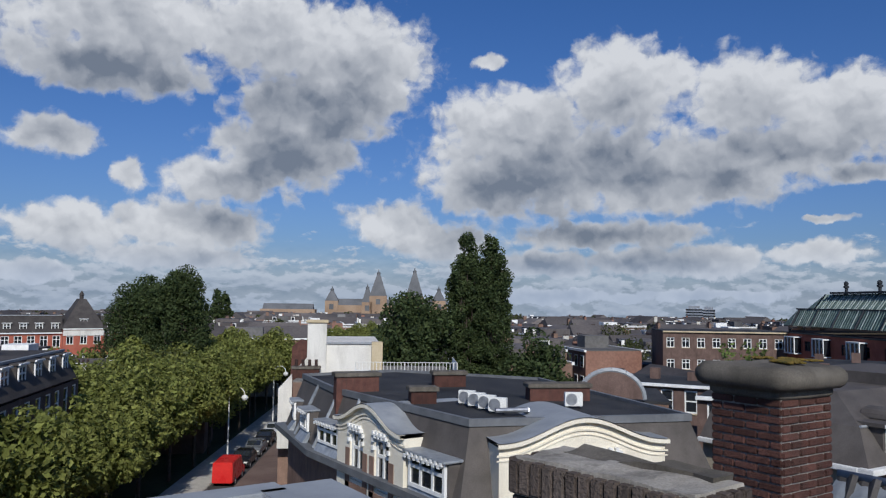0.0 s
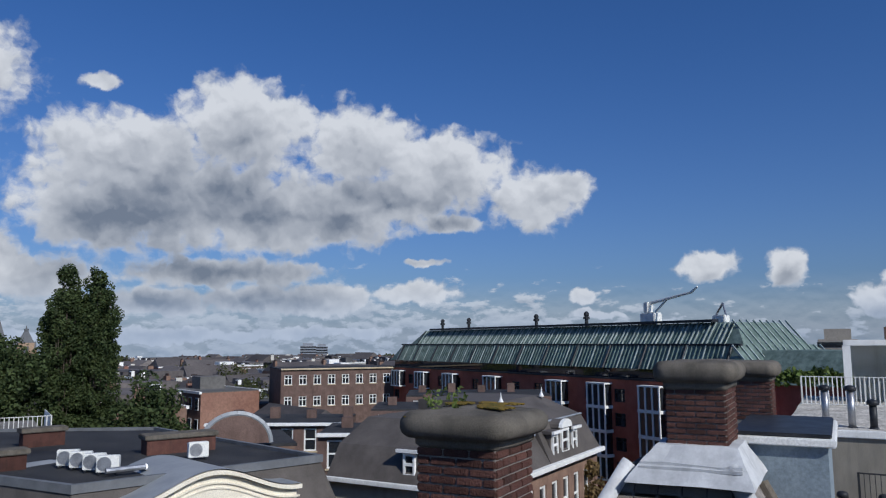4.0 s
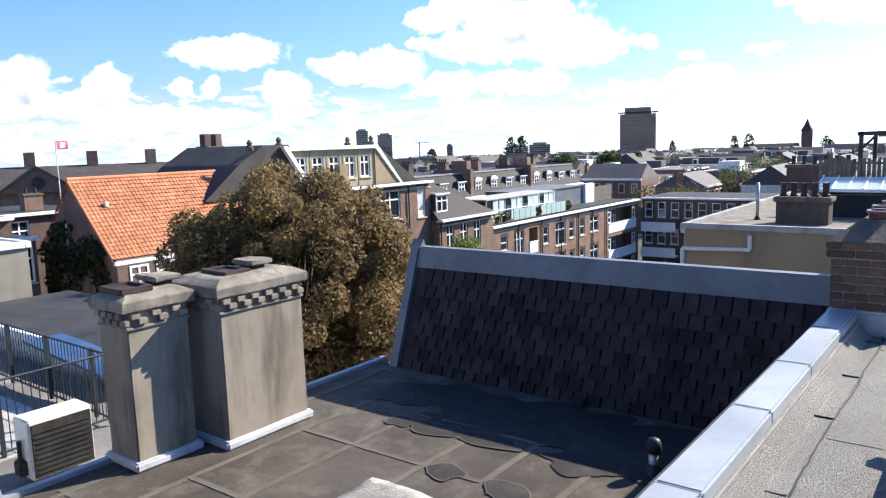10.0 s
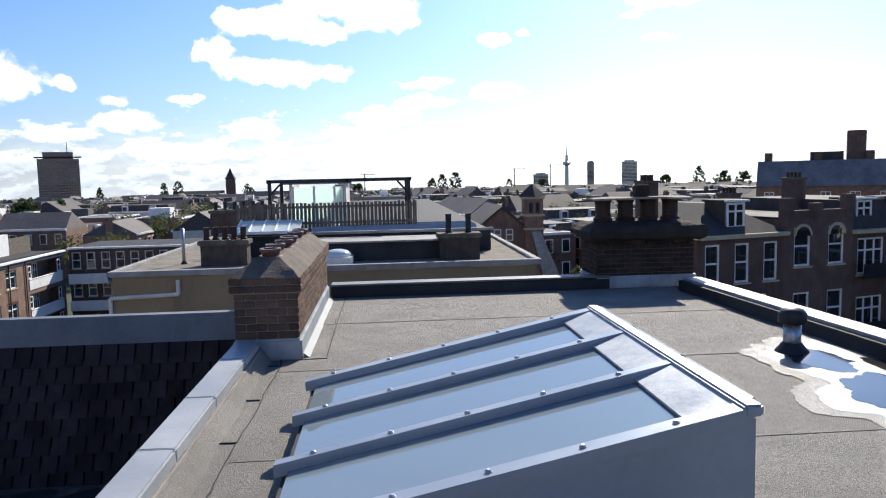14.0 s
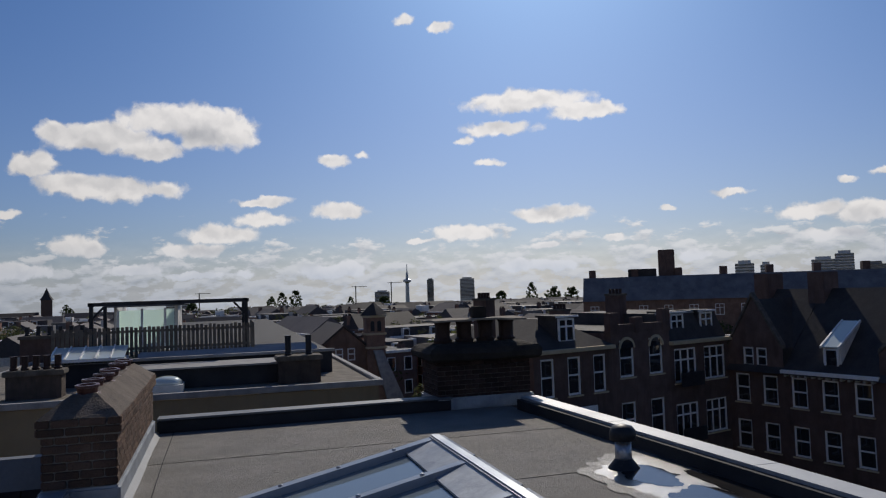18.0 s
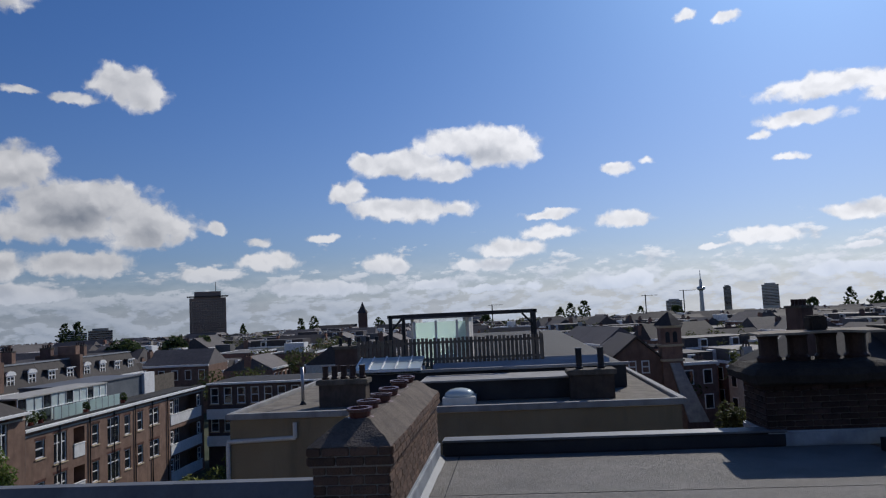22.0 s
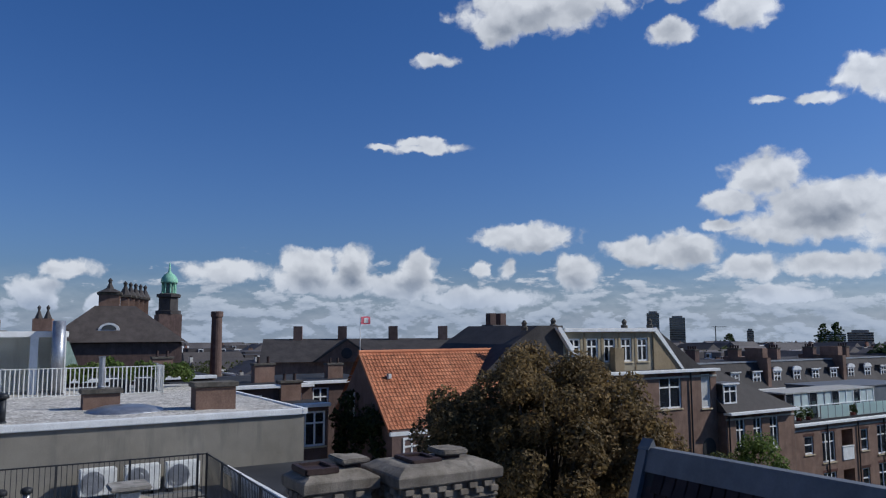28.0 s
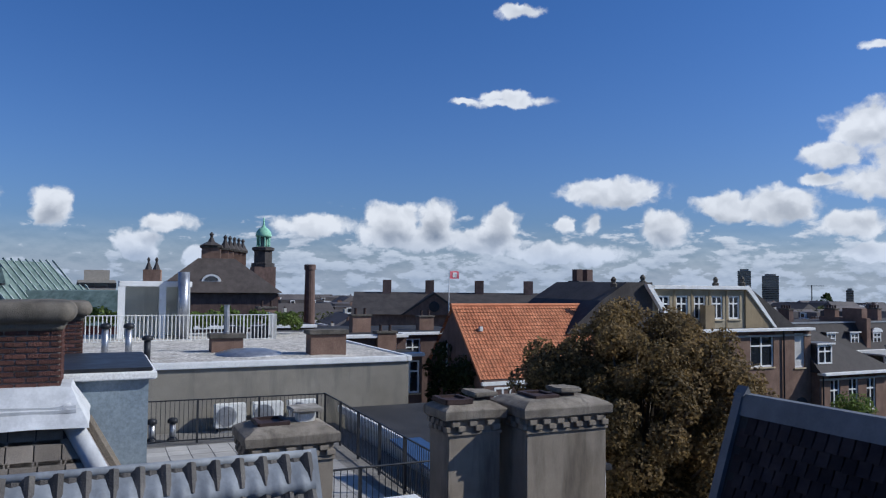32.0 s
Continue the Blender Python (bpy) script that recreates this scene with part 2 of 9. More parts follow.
swell, swell_up = billow(WARP.outputs[0], 0.75), billow(moved(WARP.outputs[0], (-0.1, 0.4, 0)), 0.75)
here, above = heap_field(WARP.outputs[0]), heap_field(moved(WARP.outputs[0], (-0.3, 2.5, 0)), 0.95)
dens = wmath("MULTIPLY_ADD", wmath("SUBTRACT", puff, 0.5), 1.4, wmath("MULTIPLY_ADD", swell, 0.4, wmath("SUBTRACT", 1.22, here)))
heaps = wstep(dens, -0.1, 0.36)
haze = wstep(elev, 5.0, 0.0)
mask = wmath("MAXIMUM", wmath("MAXIMUM", heaps, wmath("MULTIPLY", bankmask, 0.74)), wmath("MULTIPLY", haze, wstep(azim, 10.0, 60.0, 0.42, 0.46)))
# lit tops, greyer undersides: shaded by the cloud that lies above; swellings catch the light on their upper side
over = heap_field(moved(WARP.outputs[0], (-0.6, 5.0, 0)), 2.0)
ragged = wmath("MULTIPLY_ADD", wmath("SUBTRACT", soft, 0.5), 0.9, 1.1)
shade = wmath("MULTIPLY_ADD", wstep(wmath("SUBTRACT", ragged, over), -0.5, 0.9), 0.62, wmath("MULTIPLY", wstep(wmath("SUBTRACT", ragged, above), -0.35, 0.95), 0.42))
flank = heap_field(moved(WARP.outputs[0], (-0.2, 1.2, 0)), 0.6)     # the smaller heaps of the west and south carry their shade closer under the top
shade = wmath("MAXIMUM", shade, wmath("MULTIPLY", wstep(wmath("SUBTRACT", ragged, flank), -0.1, 0.95), wstep(azim, 118.0, 98.0, 0.0, 0.85)))
under = wmath("MULTIPLY", shade, wstep(dens, 0.1, 0.9, 0.55, 1.0))
facing = wstep(azim, 10.0, 130.0, 0.7, 1.0)
relief = wmath("MULTIPLY_ADD", wmath("SUBTRACT", soft, soft_up), 1.1, wmath("MULTIPLY_ADD", wmath("SUBTRACT", puff, puff_up), 0.7, wmath("MULTIPLY", wmath("SUBTRACT", swell, swell_up), 0.4)))
lit = wmath("SUBTRACT", wmath("ADD", relief, wstep(dens, 0.35, 1.3, 0.94, 0.78)), wmath("MULTIPLY", under, wmath("MULTIPLY", facing, 0.92)), clamp=True)
bank_lit = wmath("MULTIPLY_ADD", wmath("SUBTRACT", bank, bank_up), 2.6, 0.78, True)
both = wnode("ShaderNodeMix")
for k, v in ((0, heaps), (2, bank_lit), (3, lit)):
    wt.links.new(v, both.inputs[k])
cloudcol = wmix(wmath("MULTIPLY", haze, 0.6), wmix(both.outputs[0], (0.235, 0.275, 0.345, 1), (0.93, 0.94, 0.96, 1)), (0.47, 0.60, 0.82, 1))
tint = wmix(wstep(elev, 0.0, 26.0), (0.68, 0.86, 1.26, 1), (0.48, 0.82, 1.33, 1))
hue = wt.nodes.new("ShaderNodeMix")
hue.data_type, hue.blend_type = "RGBA", "MULTIPLY"
hue.inputs[0].default_value = 1.0
wt.links.new(sky.outputs[0], hue.inputs[6])
wt.links.new(tint, hue.inputs[7])
bg_sky = wt.nodes.new("ShaderNodeBackground")
bg_sky.inputs[1].default_value = 0.082
wt.links.new(hue.outputs[2], bg_sky.inputs[0])
bg_cloud = wt.nodes.new("ShaderNodeBackground")
wt.links.new(cloudcol, bg_cloud.inputs[0])
sunward = wt.nodes.new("ShaderNodeVectorMath")
sunward.operation = "DOT_PRODUCT"
wt.links.new(coord.outputs["Generated"], sunward.inputs[0])
sunward.inputs[1].default_value = (math.sin(radians(SUN_AZ)) * math.cos(radians(SUN_EL)), math.cos(radians(SUN_AZ)) * math.cos(radians(SUN_EL)), math.sin(radians(SUN_EL)))
# clouds towards the sun shine through
wt.links.new(wstep(sunward.outputs["Value"], 0.45, 1.0, 0.95, 1.55), bg_cloud.inputs[1])
mixw = wt.nodes.new("ShaderNodeMixShader")
wt.links.new(wmath("MULTIPLY", mask, 0.97), mixw.inputs[0])
wt.links.new(bg_sky.outputs[0], mixw.inputs[1])
wt.links.new(bg_cloud.outputs[0], mixw.inputs[2])
wout = wt.nodes.new("ShaderNodeOutputWorld")
wt.links.new(mixw.outputs[0], wout.inputs[0])

sun = new("sun", bpy.data.lights.new("sun", "SUN"))
sun.data.energy, sun.data.angle, sun.data.color = 4.8, radians(0.5), (1.0, 0.95, 0.86)
sa, se = radians(SUN_AZ), radians(SUN_EL)
SUN_DIR = Vector((math.sin(sa) * math.cos(se), math.cos(sa) * math.cos(se), math.sin(se)))
sun.matrix_world = look((SUN_DIR * 80 + Vector((0, 0, 16))), (0, 0, 16))

# ---- materials ----


def surf(name, c1, c2, scale=2.0, rough=0.85, bump=0.25, fine=60.0, stain=None, amount=0.5, metal=0.0, spread=0.0, island=0.0, spec=0.22, grit=0.18):
    """A worn surface: two tones in broad patches, fine grain, streaky stains, bump; spread varies it from object to object."""
    m = bpy.data.materials.new(name)
    m.use_nodes = True
    nt = m.node_tree
    b = nt.nodes["Principled BSDF"]
    geo = nt.nodes.new("ShaderNodeNewGeometry")

    def noise(sc, det, vec=None):
        n = nt.nodes.new("ShaderNodeTexNoise")
        nt.links.new(vec or geo.outputs["Position"], n.inputs["Vector"])
        n.inputs["Scale"].default_value, n.inputs["Detail"].default_value, n.inputs["Roughness"].default_value = sc, det, 0.6
        return n.outputs[0]

    def rng(v, lo, hi, a=0.0, bb=1.0):
        n = nt.nodes.new("ShaderNodeMapRange")
        nt.links.new(v, n.inputs[0])
        for i, x in enumerate((lo, hi, a, bb)):
            n.inputs[i + 1].default_value = x
        return n.outputs[0]

    def mix(fac, a, bb, kind="MIX"):
        n = nt.nodes.new("ShaderNodeMix")
        n.data_type, n.blend_type = "RGBA", kind
        for i, v in ((0, fac), (6, a), (7, bb)):
            if isinstance(v, (tuple, float, int)):
                n.inputs[i].default_value = v if not isinstance(v, tuple) else (*v[:3], 1)
            else:
                nt.links.new(v, n.inputs[i])
        return n.outputs[2]

    broad, grain = noise(scale, 6.0), noise(fine, 3.0)
    col = mix(rng(broad, 0.35, 0.65), c1, c2)
    g = rng(grain, 0.3, 0.7, 1 - grit, 1 + grit)
    cg = nt.nodes.new("ShaderNodeCombineColor")
    for i in range(3):
        nt.links.new(g, cg.inputs[i])
    col = mix(1.0, col, cg.outputs[0], "MULTIPLY")
    if stain:
        st = nt.nodes.new("ShaderNodeVectorMath")
        st.operation = "MULTIPLY"
        st.inputs[1].default_value = (1.0, 1.0, 0.18)
        nt.links.new(geo.outputs["Position"], st.inputs[0])
        s = noise(scale * 2.6, 5.0, st.outputs[0])
        col = mix(rng(s, 0.5, 0.72, 0.0, amount), col, stain)
    if spread or island:
        if island:
            src = geo.outputs["Random Per Island"]
        else:
            src = nt.nodes.new("ShaderNodeObjectInfo").outputs["Random"]
        v = rng(src, 0.0, 1.0, 1 - (spread or island), 1 + (spread or island))
        cv = nt.nodes.new("ShaderNodeCombineColor")
        for i in range(3):
            nt.links.new(v, cv.inputs[i])
        col = mix(1.0, col, cv.outputs[0], "MULTIPLY")
    nt.links.new(col, b.inputs["Base Color"])
    r = rng(broad, 0.3, 0.7, max(0.02, rough - 0.08), min(1.0, rough + 0.08))
    nt.links.new(r, b.inputs["Roughness"])
    b.inputs["Metallic"].default_value = metal
    b.inputs["Specular IOR Level"].default_value = spec
    if bump:
        bp = nt.nodes.new("ShaderNodeBump")
        bp.inputs["Strength"].default_value, bp.inputs["Distance"].default_value = bump, 0.02
        nt.links.new(grain, bp.inputs["Height"])
        nt.links.new(bp.outputs[0], b.inputs["Normal"])
    return m


def glass(name, tint=(0.8, 0.85, 0.88), rough=0.03):
    """Window glass of a room that is dark inside: a dark body under a smooth, reflecting surface."""
    m = bpy.data.materials.new(name)
    m.use_nodes = True
    b = m.node_tree.nodes["Principled BSDF"]
    b.inputs["Base Color"].default_value = (*tint, 1)
    b.inputs["Roughness"].default_value = rough
    b.inputs["Specular IOR Level"].default_value = 0.9
    return m


FELT = surf("roof_felt", (0.064, 0.053, 0.043), (0.112, 0.094, 0.078), 1.1, 0.88, 0.8, 160, (0.23, 0.20, 0.17), 0.5)
FELT_PALE = surf("bleached_felt", (0.092, 0.079, 0.066), (0.15, 0.13, 0.11), 1.6, 0.88, 0.6, 140, (0.10, 0.085, 0.07), 0.7)
FELT_GREY = surf("mineral_felt", (0.165, 0.154, 0.138), (0.25, 0.235, 0.213), 0.9, 0.8, 0.9, 120, (0.16, 0.15, 0.138), 0.55, spec=0.3, grit=0.35)
FELT_DARK = surf("dark_felt", (0.022, 0.023, 0.026), (0.05, 0.05, 0.053), 0.8, 0.8, 0.3, 90)
ZINC = surf("zinc", (0.25, 0.267, 0.285), (0.34, 0.357, 0.375), 1.6, 0.5, 0.02, 30, (0.34, 0.355, 0.375), 0.35, 0.15, grit=0.04)
ZINC_DULL = surf("dull_zinc", (0.12, 0.127, 0.137), (0.18, 0.188, 0.20), 1.6, 0.55, 0.03, 30, (0.12, 0.125, 0.13), 0.5, 0.15, grit=0.06)
LEAD = surf("lead", (0.25, 0.275, 0.305), (0.40, 0.425, 0.45), 3.0, 0.5, 0.1, 25, (0.2, 0.21, 0.23), 0.5, 0.3, grit=0.07)
ALU = surf("grey_aluminium", (0.25, 0.285, 0.33), (0.31, 0.345, 0.39), 1.5, 0.36, 0.02, 30, None, 0, 0.3, grit=0.03)
SHINGLE = surf("bitumen_shingle", (0.032, 0.025, 0.027), (0.058, 0.046, 0.047), 3.0, 0.9, 0.6, 220, spread=0.3, spec=0.1)
SLATE_BROWN = surf("brown_grey_shingle", (0.16, 0.14, 0.12), (0.23, 0.20, 0.17), 3.0, 0.85, 0.6, 150, spread=0.2)
TILE = surf("dark_roof_tile", (0.05, 0.047, 0.046), (0.095, 0.087, 0.082), 3.0, 0.6, 0.4, 60, (0.15, 0.14, 0.12), 0.4, spread=0.3)
ORANGE = surf("orange_roof_tile", (0.44, 0.155, 0.075), (0.54, 0.215, 0.11), 0.7, 0.8, 0.3, 30, (0.33, 0.13, 0.07), 0.35, island=0.2)
BRICK = surf("dark_red_brick", (0.075, 0.034, 0.028), (0.115, 0.054, 0.043), 4.0, 0.9, 0.7, 80, (0.04, 0.03, 0.026), 0.5, spread=0.32)
BRICK_BROWN = surf("brown_brick", (0.092, 0.057, 0.042), (0.145, 0.092, 0.067), 4.0, 0.9, 0.7, 80, (0.08, 0.06, 0.05), 0.4, spread=0.3)
BRICK_GREY = surf("grey_brown_brick", (0.085, 0.066, 0.056), (0.125, 0.10, 0.085), 4.0, 0.9, 0.7, 80, (0.05, 0.045, 0.04), 0.5, spread=0.3)
MORTAR = surf("mortar", (0.22, 0.20, 0.18), (0.30, 0.275, 0.25), 5.0, 0.95, 0.5, 120)
MORTAR_DARK = surf("dark_mortar", (0.10, 0.085, 0.075), (0.16, 0.14, 0.125), 5.0, 0.95, 0.5, 120)
CONCRETE = surf("weathered_concrete", (0.25, 0.228, 0.195), (0.40, 0.37, 0.325), 3.5, 0.92, 0.4, 90, (0.10, 0.09, 0.075), 0.75)
CAPSTONE = surf("dark_capstone", (0.09, 0.08, 0.066), (0.16, 0.142, 0.12), 3.0, 0.95, 0.35, 110, (0.05, 0.047, 0.04), 0.6)
RENDER_GREY = surf("grey_stucco", (0.215, 0.18, 0.14), (0.305, 0.265, 0.215), 1.5, 0.92, 0.25, 120, (0.075, 0.062, 0.05), 0.75, grit=0.12)
STUCCO_DARK = surf("dark_grey_stucco", (0.215, 0.195, 0.16), (0.285, 0.262, 0.22), 0.8, 0.92, 0.4, 50, (0.12, 0.115, 0.105), 0.6)
STUCCO_BEIGE = surf("beige_stucco", (0.25, 0.19, 0.115), (0.31, 0.245, 0.155), 0.6, 0.92, 0.4, 50, (0.17, 0.135, 0.09), 0.6)
STUCCO_WHITE = surf("white_stucco", (0.60, 0.58, 0.54), (0.70, 0.68, 0.63), 0.7, 0.92, 0.3, 40, (0.40, 0.38, 0.34), 0.6)
CREAM = surf("cream_plaster", (0.72, 0.66, 0.54), (0.80, 0.75, 0.63), 1.0, 0.8, 0.15, 40, (0.55, 0.5, 0.4), 0.25)
WHITE = surf("white_paint", (0.72, 0.72, 0.70), (0.82, 0.82, 0.80), 1.5, 0.55, 0.08, 40, (0.5, 0.5, 0.47), 0.3)
WALL_BROWN = surf("brown_brickwork", (0.18, 0.112, 0.084), (0.26, 0.17, 0.13), 1.2, 0.9, 0.5, 25, (0.12, 0.085, 0.07), 0.5, spread=0.18)
PAINT_DULL = surf("dulled_cream_paint", (0.34, 0.325, 0.29), (0.44, 0.425, 0.385), 1.5, 0.6, 0.08, 40, (0.25, 0.24, 0.21), 0.4)
WALL_RED = surf("red_brickwork", (0.33, 0.095, 0.063), (0.42, 0.135, 0.092), 0.8, 0.9, 0.4, 25, (0.2, 0.07, 0.05), 0.4, spread=0.1)
WALL_DARK = surf("dark_brickwork", (0.105, 0.07, 0.06), (0.16, 0.108, 0.092), 1.2, 0.9, 0.5, 25, (0.06, 0.04, 0.035), 0.5, spread=0.15)
ROOF_DARK = surf("dark_slate", (0.045, 0.04, 0.039), (0.075, 0.067, 0.064), 0.9, 0.82, 0.5, 14, (0.085, 0.08, 0.077), 0.35, spread=0.15)
ROOF_BROWN = surf("brown_slate", (0.062, 0.051, 0.046), (0.095, 0.08, 0.072), 0.9, 0.75, 0.5, 14, (0.115, 0.10, 0.09), 0.3)
COPPER = surf("patinated_copper", (0.085, 0.125, 0.112), (0.175, 0.235, 0.213), 1.2, 0.75, 0.3, 20, (0.045, 0.062, 0.06), 0.6, 0.0)
COPPER_PALE = surf("pale_verdigris_rib", (0.26, 0.32, 0.30), (0.40, 0.46, 0.44), 0.8, 0.5, 0.1, 12, (0.10, 0.13, 0.125), 0.6, 0.2)
COPPER_BRIGHT = surf("bright_verdigris", (0.20, 0.46, 0.32), (0.30, 0.56, 0.40), 1.0, 0.6, 0.2, 20)
STONE = surf("sandstone_trim", (0.46, 0.38, 0.25), (0.55, 0.46, 0.32), 1.2, 0.9, 0.3, 30)
GRAVEL = surf("roof_gravel", (0.36, 0.335, 0.295), (0.58, 0.55, 0.50), 2.0, 0.95, 1.0, 13, (0.2, 0.18, 0.15), 0.4, grit=0.6)
GRAVEL_BROWN = surf("brown_roof_gravel", (0.15, 0.13, 0.105), (0.25, 0.225, 0.19), 2.0, 0.95, 1.0, 28, (0.10, 0.09, 0.075), 0.4)
PAVING = surf("terrace_paving", (0.34, 0.325, 0.30), (0.44, 0.42, 0.385), 1.5, 0.9, 0.3, 40, spread=0.12)
ASPHALT = surf("asphalt", (0.045, 0.043, 0.043), (0.075, 0.07, 0.068), 0.4, 0.9, 0.4, 40)
KLINKER = surf("street_clinker", (0.115, 0.075, 0.062), (0.17, 0.12, 0.10), 0.35, 0.9, 0.4, 30)
GARDEN = surf("garden_ground", (0.03, 0.045, 0.02), (0.075, 0.08, 0.045), 0.12, 0.95, 0.4, 2.0)
METAL_DARK = surf("dark_painted_metal", (0.018, 0.02, 0.024), (0.035, 0.037, 0.042), 4.0, 0.45, 0.05, 40)
METAL_WHITE = surf("white_enamelled_metal", (0.66, 0.66, 0.63), (0.75, 0.75, 0.72), 2.0, 0.4, 0.05, 40, (0.45, 0.44, 0.4), 0.3)
METAL_GREY = surf("galvanised_metal", (0.30, 0.31, 0.33), (0.44, 0.45, 0.47), 4.0, 0.35, 0.1, 40, None, 0, 0.7)
WOOD_GREY = surf("weathered_wood", (0.12, 0.10, 0.08), (0.19, 0.165, 0.135), 3.0, 0.9, 0.4, 50, spread=0.2)
CLAY = surf("chimney_pot_clay", (0.20, 0.055, 0.04), (0.28, 0.085, 0.06), 4.0, 0.45, 0.2, 40)
MOSS = surf("moss", (0.10, 0.085, 0.02), (0.24, 0.15, 0.03), 8.0, 1.0, 1.0, 70)
WET = surf("standing_water", (0.02, 0.019, 0.018), (0.035, 0.032, 0.03), 2.0, 0.06, 0.0, 100, spec=0.8)
DAMP = surf("damp_felt", (0.07, 0.064, 0.056), (0.12, 0.11, 0.098), 3.0, 0.2, 0.55, 120, spec=1.0, grit=0.45)
DAMP.node_tree.nodes["Principled BSDF"].inputs["Coat Weight"].default_value = 1.0
DAMP.node_tree.nodes["Principled BSDF"].inputs["Coat Roughness"].default_value = 0.3
DRYING = surf("drying_felt", (0.15, 0.14, 0.125), (0.23, 0.215, 0.195), 0.9, 0.5, 0.9, 120, spec=0.8, grit=0.35)
# damp felt, taken nearly black so the colour also carries shade
DAMP_SHADE_BROWN = surf("damp_brown_felt", (0.014, 0.012, 0.011), (0.032, 0.027, 0.024), 2.5, 0.7, 0.4, 120, (0.09, 0.076, 0.062), 0.4, spec=0.3)
POT_DARK = surf("sooty_clay", (0.035, 0.022, 0.02), (0.06, 0.038, 0.033), 4.0, 0.6, 0.2, 40)
PANE = glass("dark_window_glass", (0.02, 0.024, 0.03))
PANE_SKY = glass("skylight_glass", (0.93, 0.97, 0.97), 0.01)
PANE_SKY.node_tree.nodes["Principled BSDF"].inputs["Transmission Weight"].default_value = 1.0
# pale blue-grey body colour stands in for the sky mirrored in the panes
PANE_ROOF = glass("roof_light_glass", (0.22, 0.27, 0.30), 0.03)
PANE_ROOF.node_tree.nodes["Principled BSDF"].inputs["Transmission Weight"].default_value = 0.3
PANE_PALE = glass("pale_glazing", (0.55, 0.62, 0.6), 0.1)
PANE_MILK = glass("milky_glass", (0.72, 0.82, 0.79), 0.15)
_mt = PANE_MILK.node_tree
_tr = _mt.nodes.new("ShaderNodeBsdfTranslucent")
_tr.inputs["Color"].default_value = (0.78, 0.90, 0.86, 1)
_mx = _mt.nodes.new("ShaderNodeMixShader")
_mx.inputs[0].default_value = 0.7
_mt.links.new(_mt.nodes["Principled BSDF"].outputs[0], _mx.inputs[1])
_mt.links.new(_tr.outputs[0], _mx.inputs[2])
_mt.links.new(_mx.outputs[0], _mt.nodes["Material Output"].inputs["Surface"])
INTERIOR = surf("net_curtain", (0.45, 0.44, 0.42), (0.6, 0.59, 0.56), 2.0, 0.95, 0.1, 20)
BARK = surf("bark", (0.06, 0.05, 0.038), (0.11, 0.09, 0.07), 6.0, 0.95, 0.8, 30)
BLUE = surf("blue_tarpaulin", (0.025, 0.06, 0.14), (0.045, 0.095, 0.20), 2.0, 0.5, 0.2, 30)


def leaf_mat(name, dark, bright):
    m = surf(name, dark, bright, 0.8, 0.7, 0.0, 8.0, island=0.45)
    b = m.node_tree.nodes["Principled BSDF"]
    b.inputs["Specular IOR Level"].default_value = 0.25
    nt = m.node_tree
    tr = nt.nodes.new("ShaderNodeBsdfTranslucent")
    nt.links.new(b.inputs["Base Color"].links[0].from_socket, tr.inputs["Color"])
    mx = nt.nodes.new("ShaderNodeMixShader")
    mx.inputs[0].default_value = 0.45
    nt.links.new(b.outputs[0], mx.inputs[1])
    nt.links.new(tr.outputs[0], mx.inputs[2])
    nt.links.new(mx.outputs[0], nt.nodes["Material Output"].inputs["Surface"])
    return m


LEAF_BROWN = leaf_mat("autumn_chestnut_leaf", (0.115, 0.085, 0.038), (0.255, 0.175, 0.078))
LEAF_GREEN = leaf_mat("street_tree_leaf", (0.14, 0.165, 0.038), (0.28, 0.295, 0.085))
LEAF_DARK = leaf_mat("poplar_leaf", (0.042, 0.066, 0.025), (0.09, 0.12, 0.045))
LEAF_LIGHT = leaf_mat("shrub_leaf", (0.09, 0.14, 0.03), (0.16, 0.21, 0.06))
LEAF_IVY = leaf_mat("ivy_leaf", (0.02, 0.032, 0.012), (0.045, 0.06, 0.02))
LEAF_TOWN = leaf_mat("town_tree_leaf", (0.05, 0.062, 0.022), (0.11, 0.12, 0.045))


# ---- building blocks ----
def part(name, bm, material, parent=None, label="", smooth=False):
    """Links a bmesh as one mesh object, under its thing if one is given."""
    me = bpy.data.meshes.new(name)
    bm.to_mesh(me)
    bm.free()
    me.materials.append(material)
    if smooth:
        for p in me.polygons:
            p.use_smooth = True
    ob = new(name, me)
    if parent:
        ob.parent = parent
    if label:
        tagged(ob, label)
    return ob


def thing(name, label, category, loc=(0, 0, 0), rz=0.0, group="", kind=""):
    ob = new(name)
    ob.empty_display_size = 0.2
    ob.matrix_world = pose(*loc, 0, 0, rz)
    return tagged(ob, label, category, group, kind)


def linked(name, me, parent, m):
    """Another object on a mesh that exists already."""
    ob = new(name, me)
    ob.parent = parent
    ob.matrix_local = m
    return ob


def mesh_of(name, bm, material):
    me = bpy.data.meshes.new(name)
    bm.to_mesh(me)
    bm.free()
    me.materials.append(material)
    return me


def poly(bm, pts):
    return bm.faces.new([bm.verts.new(p) for p in pts])


def box(bm, x0, x1, y0, y1, z0, z1, bev=0.0):
    v = [bm.verts.new(p) for p in ((x0, y0, z0), (x1, y0, z0), (x1, y1, z0), (x0, y1, z0), (x0, y0, z1), (x1, y0, z1), (x1, y1, z1), (x0, y1, z1))]
    fs = [bm.faces.new([v[i] for i in q]) for q in ((3, 2, 1, 0), (4, 5, 6, 7), (0, 1, 5, 4), (1, 2, 6, 5), (2, 3, 7, 6), (3, 0, 4, 7))]
    if bev:
        bmesh.ops.bevel(bm, geom=list({e for f in fs for e in f.edges}), offset=bev, segments=2, affect="EDGES")
    return bm


